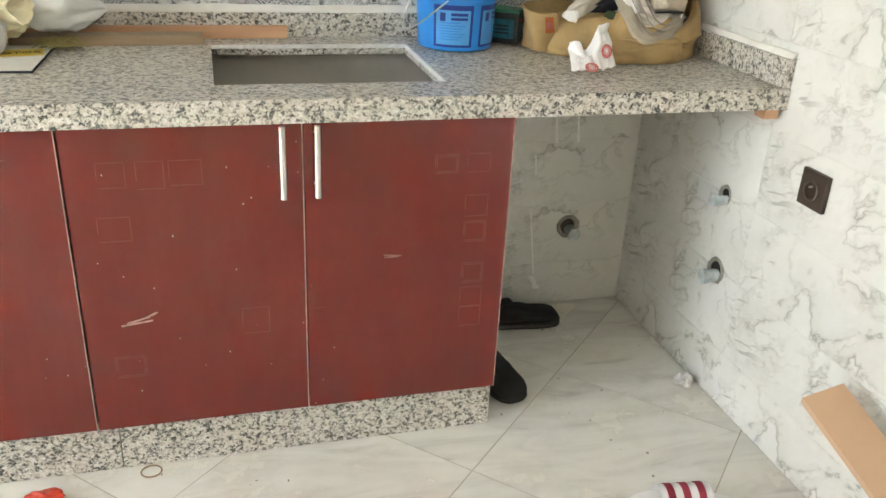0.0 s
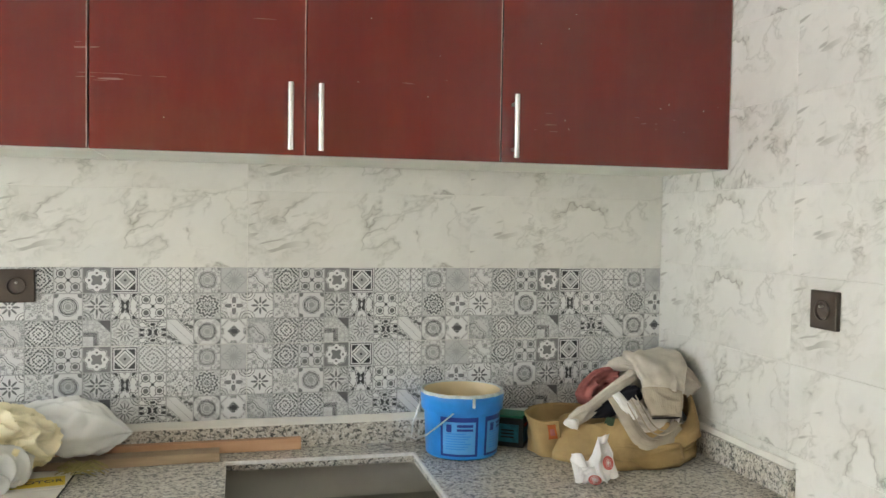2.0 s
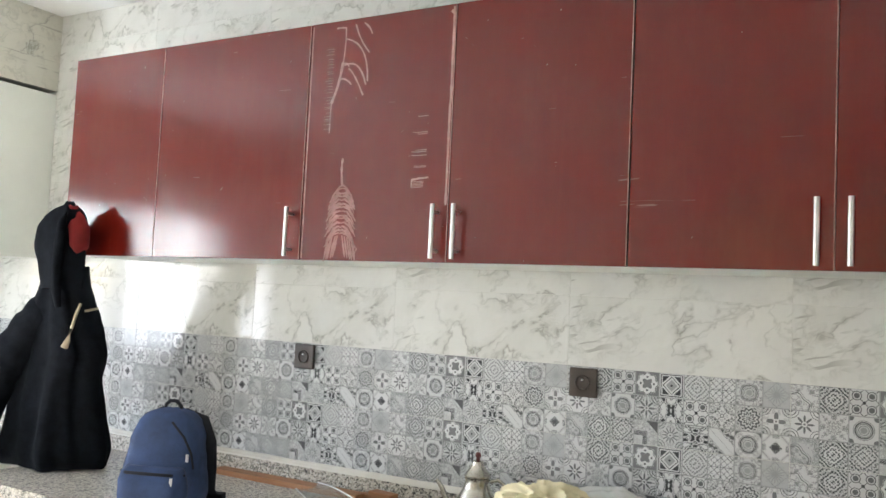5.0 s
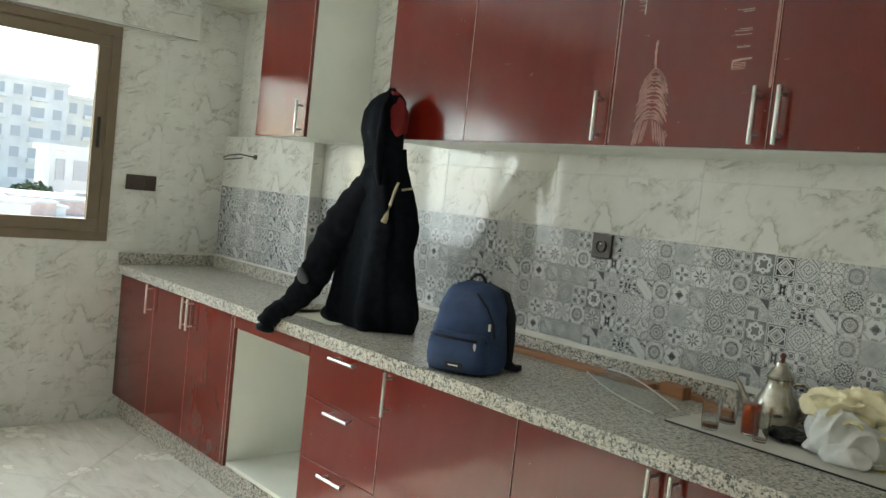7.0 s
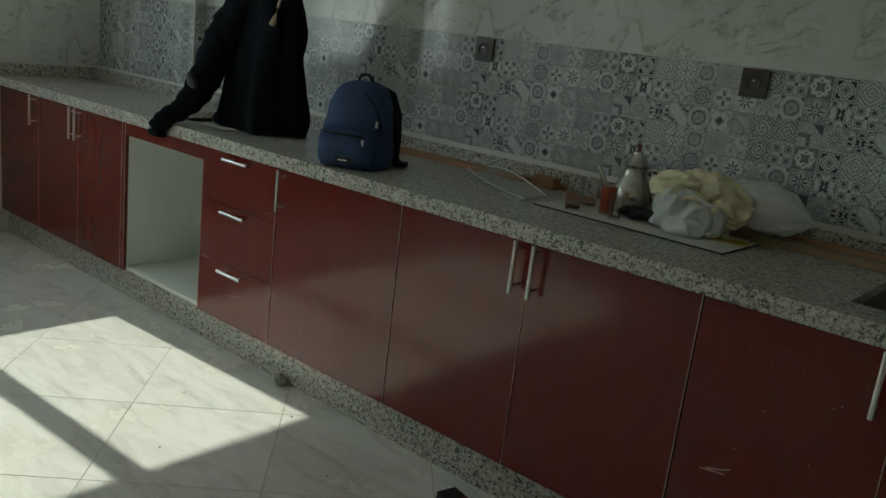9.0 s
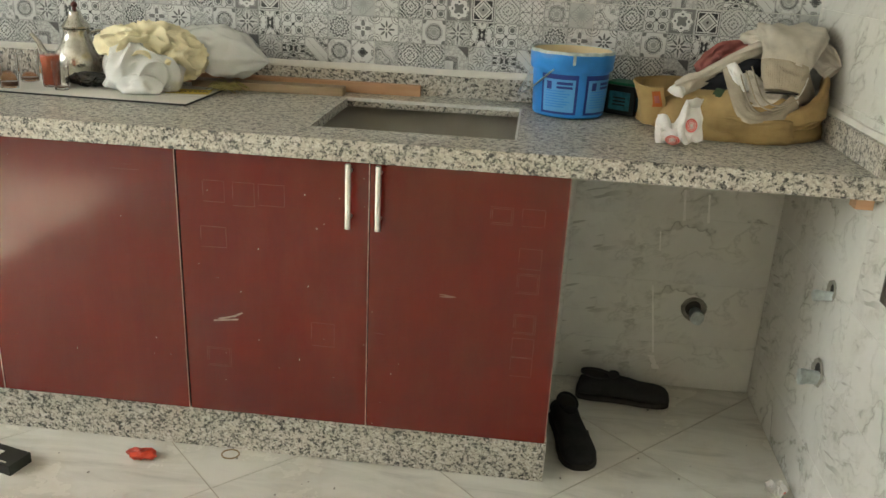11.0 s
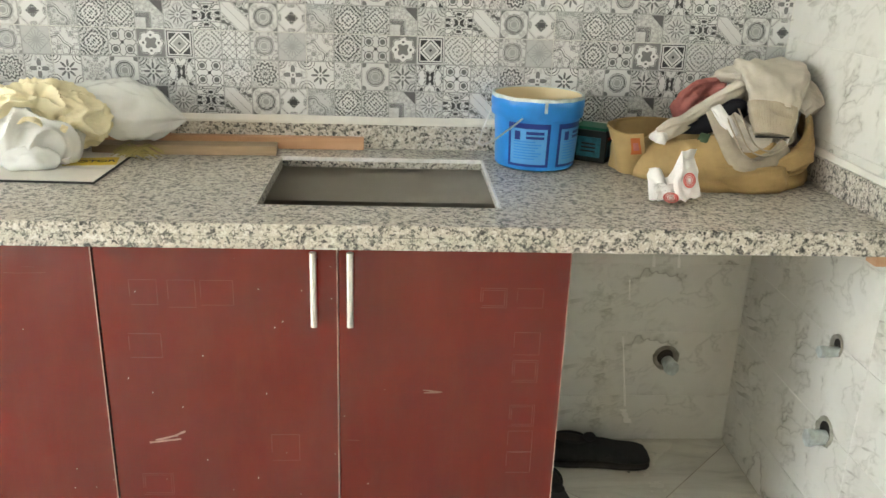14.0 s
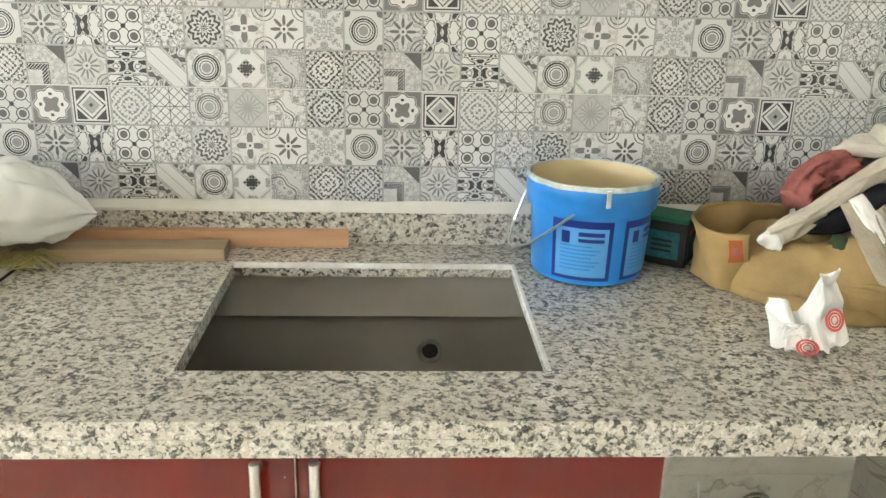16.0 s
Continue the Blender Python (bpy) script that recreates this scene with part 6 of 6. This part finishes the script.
rg = random.Random(4)
scrape(quad((-1.787, 1.893), (-1.793, 1.86), (-1.784, 1.81)), 0.0045)
for k in range(19):
    z = 1.812 - k * 0.0108 + rg.uniform(-0.002, 0.002)
    hw = (0.053 + rg.uniform(-0.007, 0.004)) * min(1, 0.55 + k * 0.25)
    for sg in (-1, 1):
        j1 = rg.uniform(-0.003, 0.003)
        w_ = 0.0026 + rg.uniform(0, 0.0014)
        if k < 14:
            pts = [(-1.783 + sg * hw * q / 8, z + 0.006 * math.sin(q * 0.5) - 0.036 * (q / 8) ** 1.6 + 0.0016 * math.sin(q * 2.3 + k)) for q in range(9)]
        else:
            x_ = -1.783 + sg * (0.008 + 0.009 * (k - 14) + j1)
            pts = [(x_ + sg * 0.014 * q / 8, 1.668 - 0.064 * q / 8 - 0.003 * (k - 14)) for q in range(9)]
        scrape(pts, [w_ * (0.5 + 0.9 * math.sin(math.pi * (q + 0.6) / 9.2)) for q in range(9)])
scrape(quad((-1.745, 1.605), (-1.73, 1.608), (-1.722, 1.63)), 0.0018)
for p, w_ in ((((-1.8, 2.285), (-1.797, 2.22), (-1.806, 2.17)), 0.003), (((-1.806, 2.18), (-1.812, 2.12), (-1.84, 2.06)), 0.006), (((-1.84, 2.07), (-1.842, 2.02), (-1.842, 1.97)), 0.002),
              (((-1.835, 2.285), (-1.815, 2.287), (-1.8, 2.283)), 0.003), (((-1.797, 2.25), (-1.715, 2.23), (-1.715, 2.115)), 0.003), (((-1.8, 2.17), (-1.745, 2.19), (-1.72, 2.105)), 0.003),
              (((-1.785, 2.16), (-1.765, 2.15), (-1.728, 2.075)), 0.0032), (((-1.818, 2.13), (-1.79, 2.135), (-1.772, 2.11)), 0.003), (((-1.765, 2.29), (-1.75, 2.24), (-1.712, 2.2)), 0.003),
              (((-1.735, 2.29), (-1.715, 2.28), (-1.706, 2.255)), 0.003), (((-1.81, 2.17), (-1.79, 2.185), (-1.783, 2.165)), 0.003)):
    scrape(quad(*p), w_)
for k in range(26):
    z = 1.985 + k * 0.0095 + rg.uniform(-0.003, 0.003)
    scrape([(-1.862 + rg.uniform(-0.008, 0.004), z), (-1.85, z + 0.001), (-1.838, z)], 0.0007)
for z in (2.0, 1.955, 1.95, 1.905, 1.9, 1.89, 1.86, 1.857):
    scrape([(-1.545 + rg.uniform(-0.01, 0.01), z + 0.001), (-1.53, z), (-1.503, z + 0.001)], 0.0011)
scrape([(-1.548, 1.822), (-1.525, 1.826), (-1.495, 1.828)], 0.004)
scrape([(-1.548, 1.825), (-1.549, 1.812), (-1.548, 1.8)], 0.002)
for k in range(5):
    scrape([(-1.546, 1.817 - k * 0.004), (-1.53, 1.817 - k * 0.004), (-1.51, 1.818 - k * 0.004)], 0.0008)
scrape([(-1.445, 2.29), (-1.435, 2.28), (-1.43, 2.265)], 0.006)
for x, z0, z1 in ((-1.437, 1.75, 2.03), (-1.921, 1.6, 2.3), (-1.4355, 2.03, 2.3)):
    scrape([(x, z0 + (z1 - z0) * i / 24) for i in range(25)], 0.0045 if x > -1.9 else 0.0028)


# faint square marks left by film on the sink cabinet doors
FILM = make_plain("film_residue", (0.17, 0.028, 0.02), 0.6, vary=0.3, scale=60)
for dx0 in (-0.487, -0.932):
    dr = [o for o in bpy.data.objects if o.name.startswith("door") and o.parent and o.parent.name == "base_cabinet" and abs(min(v.co.x for v in o.data.vertices) - 0.0009 - (dx0 + 0.932)) < 0.002][0]
    po = dr.parent.matrix_basis.translation
    cells = [(0.34, z, 0.05, 0.048) for z in (0.29, 0.34, 0.4, 0.5, 0.56)] + [(0.27, 0.66, 0.05, 0.04), (0.34, 0.66, 0.05, 0.04)] if dx0 > -0.6 else \
        [(0.05, 0.24, 0.06, 0.05), (0.06, 0.66, 0.05, 0.05), (0.13, 0.655, 0.05, 0.055), (0.19, 0.66, 0.06, 0.05), (0.31, 0.32, 0.055, 0.06), (0.05, 0.55, 0.06, 0.05)]
    for cx_, cz_, w_, h_ in cells:
        x_, z_ = dx0 + cx_, cz_ + 0.02
        for k in range(2 if rg.random() < 0.5 else 1):
            o_ = 0.004 * k
            pts = [(x_ + o_, z_ + o_), (x_ + w_ - o_, z_ + o_), (x_ + w_ - o_, z_ + h_ - o_), (x_ + o_, z_ + h_ - o_), (x_ + o_, z_ + 0.004)]
            fine = [tuple(a + (b_ - a) * q / 4 for a, b_ in zip(p, p2)) for p, p2 in zip(pts, pts[1:]) for q in range(4)]
            part("film_mark", shifted(ribbon(fine, 0.0005, LF - 0.0005), -po), FILM, dr)
for x_, z_, x2_, z2_ in ((-0.862, 0.382, -0.8, 0.39), (-0.85, 0.388, -0.79, 0.408), (-0.83, 0.392, -0.805, 0.398)):
    part("scratch", shifted(ribbon(quad((x_, z_), ((x_ + x2_) / 2, z_ + 0.004), (x2_, z2_)), 0.0025, LF - 0.0005), -po), CHALK, dr)
for k in range(26):
    x_, z_ = rg.uniform(-0.92, -0.06), rg.uniform(0.15, 0.78)
    if abs(x_ + 0.487) > 0.01 and x_ < -0.487:
        part("paint_speck", shifted(ribbon([(x_, z_), (x_ + 0.0008, z_ + 0.0014), (x_ + 0.0004, z_ + 0.0022)], 0.0007, LF - 0.0005), -po), PAPER, dr)


# ---- outside ----
ground = structure("ground", box_bm(-900, 900, -900, 900, -6.6, -6.5), make_plain("pale_dusty_ground", (0.42, 0.39, 0.34), 0.95, vary=0.2, scale=0.08), "pale dusty open ground outside")
# Grey and beige walls are lifted and warmed: haze put into their colour.
GREYWALL = make_plain("hazed_grey_render", (0.82, 0.79, 0.74), 0.9, vary=0.1, scale=0.3)
BEIGEWALL = make_plain("hazed_beige_render", (0.85, 0.8, 0.72), 0.9, vary=0.08, scale=0.3)
BRICKWALL = make_plain("pinkish_brick_wall", (0.66, 0.5, 0.44), 0.9, vary=0.15, scale=1.5)
# Dark panes lightened to mid grey, with the haze painted in.
HAZEGLASS = make_plain("hazed_window", (0.5, 0.5, 0.5), 0.3)
LIMEWALL = make_plain("whitewashed_wall", (0.75, 0.74, 0.71), 0.9, vary=0.04, scale=0.5)


def building(name, x, y, w, d, h, mat, storeys, cols_, label, balcony=True):
    """A house whose windowed face looks to +x; w along y."""
    b = thing(name, (x, y, -6.5), label, "building", "buildings outside the window")
    part("wall", box_bm(-d, 0, -w / 2, w / 2, 0, h), mat, b)
    part("roof", box_bm(-d - 0.3, 0.3, -w / 2 - 0.3, w / 2 + 0.3, h, h + 0.6), mat, b)
    sh, sw = h / storeys, w / cols_
    for i in range(storeys):
        for j in range(cols_):
            yy = -w / 2 + sw * (j + 0.5)
            z = sh * i + sh * 0.32
            wide = 0.34 if j % 2 else 0.22
            pn = part("window", box_bm(0.02, 0.1, yy - sw * wide, yy + sw * wide, z, z + sh * 0.48), HAZEGLASS, b)
            part("frame", box_bm(0.05, 0.16, yy - sw * wide - 0.08, yy + sw * wide + 0.08, z - 0.14, z - 0.01), mat, pn)
            if balcony and j % 2:
                part("balcony", box_bm(0.02, 1.1, yy - sw * 0.4, yy + sw * 0.4, z - 0.7, z - 0.15), mat, b)


building("apartment_block", -140, 22, 38, 14, 19.0, GREYWALL, 6, 13, "grey six storey apartment block with balconies")
building("apartment_block", -143, 52, 21, 14, 17.6, BEIGEWALL, 5, 8, "beige five storey apartment block with balconies")
building("apartment_block", -165, -28, 50, 14, 17.0, GREYWALL, 6, 13, "grey distant apartment block with balconies")
building("low_house", -90, 26.2, 4.0, 5, 8.6, LIMEWALL, 2, 2, "low whitewashed house with tiny windows", False)
building("low_house", -93, 31.2, 6.0, 8, 8.0, BRICKWALL, 2, 2, "low pinkish brick house", False)
ROOFS = make_plain("pale_roof_slab", (0.68, 0.67, 0.64), 0.9, vary=0.15, scale=0.8)
rg = random.Random(12)
for i in range(38):
    x = -rg.uniform(34, 84)
    y = -x * rg.uniform(0.1, 0.42)
    s_ = thing("shed", (x, y, -6.5), "low flat roofed shed with pale walls", "shed", "sheds below the window")
    w_, d_, h_ = rg.uniform(2, 4.5), rg.uniform(2, 4), rg.uniform(3.2, 5.4)
    part("wall", box_bm(-d_, 0, -w_, w_, 0, h_), rg.choice((GREYWALL, LIMEWALL, LIMEWALL, BRICKWALL)), s_)
    part("roof", box_bm(-d_ - 0.15, 0.15, -w_ - 0.15, w_ + 0.15, h_, h_ + 0.18), ROOFS, s_)
tr = thing("street_tree", (-88, 22.3, -6.5), "leafy green tree between the buildings", "tree")
part("trunk", tube([(0, 0, 0), (0.1, 0, 2), (0.0, 0.1, 4)], [0.25, 0.2, 0.12], 10), ORANGEWOOD, tr)
leaf = bmesh.new()
for i in range(1400):
    v = Vector((rg.gauss(0, 1), rg.gauss(0, 1), rg.gauss(0, 0.8))).normalized() * rg.uniform(0.5, 1) ** 0.5
    c_ = Vector((v.x * 1.3, v.y * 1.7, 3.9 + v.z * 0.9)) * (1 + 0.25 * noise.noise(v * 2))
    a_ = Vector((rg.uniform(-1, 1), rg.uniform(-1, 1), rg.uniform(-1, 1))).normalized() * 0.3
    b_ = a_.cross(Vector((rg.uniform(-1, 1), rg.uniform(-1, 1), 0.5))).normalized() * 0.22
    leaf.faces.new([leaf.verts.new(c_ + q) for q in (-a_, b_, a_, -b_)])
tagged(part("crown", leaf, make_plain("leaves", (0.11, 0.15, 0.08), 0.8, vary=0.3), tr), kind="stuff")


# ---- tiles ----
def tile_mesh(w, h, mat, t=0.008, g=0.0007):
    return mesh_of("tile", box_bm(g, w - g, -t, 0, g, h - g, 0.0008, 1), mat)


def pattern_mesh(w, h, first, cols, t=0.008, g=0.0007):
    """A printed tile: its front is cut into little squares; cols counts them, first is the number of the first."""
    bm = box_bm(g, w - g, -t + 0.0004, 0, g, h - g)
    cell = bm.loops.layers.float_vector.new("cell")
    shape = bm.loops.layers.float_vector.new("shape")
    tone = bm.loops.layers.float_vector.new("tone")
    u = 0.6 / 9
    for k in range(cols):
        for j in range(3):
            x0, x1 = max(g, k * u), min(w - g, (k + 1) * u)
            z0, z1 = max(g, h - (j + 1) * u), min(h - g, h - j * u)
            if x1 - x0 < 0.002:
                continue
            vs = [bm.verts.new((x, -t, z)) for x, z in ((x0, z0), (x1, z0), (x1, z1), (x0, z1))]
            f = bm.faces.new(vs)
            s, tn = MOTIFS[((first + k) % 9, j)]
            for lp in f.loops:
                lp[cell] = ((lp.vert.co.x - (k + 0.5) * u) / u, (lp.vert.co.z - (h - (j + 0.5) * u)) / u, 0)
                lp[shape] = s
                lp[tone] = tn
    return mesh_of("tile", bm, PATTERN)


# kind of ornament, petals, seed of its leafwork; greyness of the ground, strength of the ink, leafwork
MOTIFS = {
    (0, 0): ((11, 8, 1), (0.1, 0.8, 0.9)), (1, 0): ((5, 8, 2), (0.25, 1.0, 0.6)), (2, 0): ((2, 8, 3), (0.35, 0.85, 0.0)),
    (3, 0): ((3, 8, 4), (0.0, 0.85, 0.0)), (4, 0): ((4, 4, 5), (0.1, 0.9, 0.0)), (5, 0): ((5, 4, 6), (0.15, 0.6, 0.0)),
    (6, 0): ((6, 4, 7), (0.0, 0.9, 0.0)), (7, 0): ((8, 4, 8), (0.25, 0.7, 1.0)), (8, 0): ((12, 4, 9), (0.6, 0.5, 0.3)),
    (0, 1): ((0, 8, 10), (0.0, 1.0, 0.0)), (1, 1): ((7, 4, 11), (0.2, 0.75, 1.0)), (2, 1): ((8, 8, 12), (0.25, 0.9, 0.0)),
    (3, 1): ((0, 8, 13), (0.35, 0.85, 0.9)), (4, 1): ((13, 4, 14), (0.05, 0.95, 0.0)), (5, 1): ((2, 4, 15), (0.0, 0.9, 0.0)),
    (6, 1): ((7, 8, 16), (0.0, 0.9, 0.7)), (7, 1): ((1, 12, 17), (0.2, 0.8, 0.6)), (8, 1): ((0, 4, 18), (0.0, 0.8, 0.6)),
    (0, 2): ((11, 8, 19), (0.4, 0.8, 0.8)), (1, 2): ((5, 8, 20), (0.1, 1.0, 0.8)), (2, 2): ((5, 16, 21), (0.25, 0.8, 0.8)),
    (3, 2): ((14, 4, 22), (0.3, 0.9, 0.3)), (4, 2): ((0, 12, 23), (0.3, 0.7, 0.8)), (5, 2): ((13, 8, 24), (0.0, 1.0, 0.0)),
    (6, 2): ((9, 4, 25), (0.05, 0.75, 0.0)), (7, 2): ((8, 12, 26), (0.05, 1.0, 0.6)), (8, 2): ((10, 4, 27), (0.0, 0.9, 0.0)),
}


def tile_run(parent, u0, u1, phase, z0, z1, zphase, place, skip=None, mat=None, pattern=False):
    """Lays tiles of 0.6 by 0.2 m; place(u, z) gives the pose of a tile's lower corner."""
    made = {}
    k = math.floor((u0 - phase) / 0.6 + 1e-6)
    while phase + k * 0.6 < u1 - 0.004:
        a, b = max(u0, phase + k * 0.6), min(u1, phase + (k + 1) * 0.6)
        j = math.floor((z0 - zphase) / 0.2 + 1e-6)
        while zphase + j * 0.2 < z1 - 0.004:
            c, d = max(z0, zphase + j * 0.2), min(z1, zphase + (j + 1) * 0.2)
            if b - a > 0.01 and d - c > 0.01 and not (skip and skip(a, b, c, d)):
                key = (round(b - a, 3), round(d - c, 3), round(a - phase - k * 0.6, 3))
                if key not in made:
                    if pattern:
                        off = round((a - phase - k * 0.6) / (0.6 / 9))
                        made[key] = pattern_mesh(b - a, d - c, off, 9)
                    else:
                        made[key] = tile_mesh(b - a, d - c, mat or MARBLE)
                part("tile", made[key], None, parent, "", place(a, c))
            j += 1
        k += 1


Z0 = 0.925
north = lambda u, z: pose(u, 0.008, z)
tile_run(wall_back, COLX, XR, -4.8, Z0, Z0 + 0.4, Z0, north, pattern=True)
tile_run(wall_back, COLX, XR, -4.8, Z0 + 0.4, HC, Z0 + 0.4, north)
tile_run(wall_back, -0.6, XR, -0.6, 0.0, CB, -0.055, north)
tile_run(wall_back, XL, COLX, -4.8, 1.61, HC, Z0, north)
col = lambda u, z: pose(u, COLY + 0.008, z)
tile_run(column, XL, COLX, -4.5, Z0, Z0 + 0.4, Z0, col, pattern=True)
tile_run(column, XL, COLX, -4.5, Z0 + 0.4, 1.605, Z0, col)
colside = lambda u, z: pose(COLX - 0.008, u, z, 0, 0, 90)
tile_run(column, COLY + 0.002, -0.002, -0.6, Z0, Z0 + 0.4, Z0, colside, pattern=True)
tile_run(column, COLY + 0.002, -0.002, -0.6, Z0 + 0.4, 1.605, Z0, colside)
part("corner_bead", box_bm(COLX - 0.004, COLX + 0.003, COLY - 0.003, COLY + 0.004, 0.913, 1.605, 0.001, 1), SILICONE, column, "white corner bead")
east = lambda u, z: pose(XR + 0.008, -u, z, 0, 0, -90)
tile_run(wall_right, 0.0, -YB, 0.0, 0.0, HC, -0.055, east)
west = lambda u, z: pose(XL - 0.008, u, z, 0, 0, 90)
for u0, u1, z0, z1 in ((YB, 0.0, 0.0, WZ0), (YB, 0.0, WZ1, HC), (WY1, 0.0, WZ0, WZ1), (YB, WY0, WZ0, WZ1)):
    tile_run(wall_far, u0, u1, -6.45, z0, z1, -0.075, west)


def clip_poly(poly, nx, ny, c):
    """Keeps the part where nx x + ny y <= c."""
    out = []
    for i, p in enumerate(poly):
        q = poly[(i + 1) % len(poly)]
        dp, dq = nx * p[0] + ny * p[1] - c, nx * q[0] + ny * q[1] - c
        if dp <= 0:
            out.append(p)
        if (dp < 0 < dq) or (dq < 0 < dp):
            t = dp / (dp - dq)
            out.append((p[0] + t * (q[0] - p[0]), p[1] + t * (q[1] - p[1])))
    return out


S = 0.705
for i in range(-13, 4):
    for j in range(0, 16):
        g = 0.0022
        a0, a1 = -0.17 + S * i + g, -0.17 + S * (i + 1) - g
        b0, b1 = 0.61 + S * (j - 7) + g, 0.61 + S * (j - 6) - g
        poly = [((a + b) / 2, (a - b) / 2) for a, b in ((a0, b0), (a0, b1), (a1, b1), (a1, b0))]
        cx, cy = sum(p[0] for p in poly) / 4, sum(p[1] for p in poly) / 4
        for nx, ny, c in ((-1, 0, -XL), (1, 0, XR), (0, 1, 0.0), (0, -1, -YB + 0.15)):
            poly = clip_poly(poly, nx, ny, c)
        if len(poly) < 3:
            continue
        bm = bmesh.new()
        top = [bm.verts.new((x - cx, y - cy, 0)) for x, y in poly]
        low = [bm.verts.new((x - cx, y - cy, -0.005)) for x, y in poly]
        bm.faces.new(top)
        bm.faces.new(low[::-1])
        for k in range(len(poly)):
            m2 = (k + 1) % len(poly)
            bm.faces.new((top[m2], top[k], low[k], low[m2]))
        bmesh.ops.recalc_face_normals(bm, faces=bm.faces[:])
        part("floor_tile", bm, FLOOR, floor, "", (cx, cy, 0))
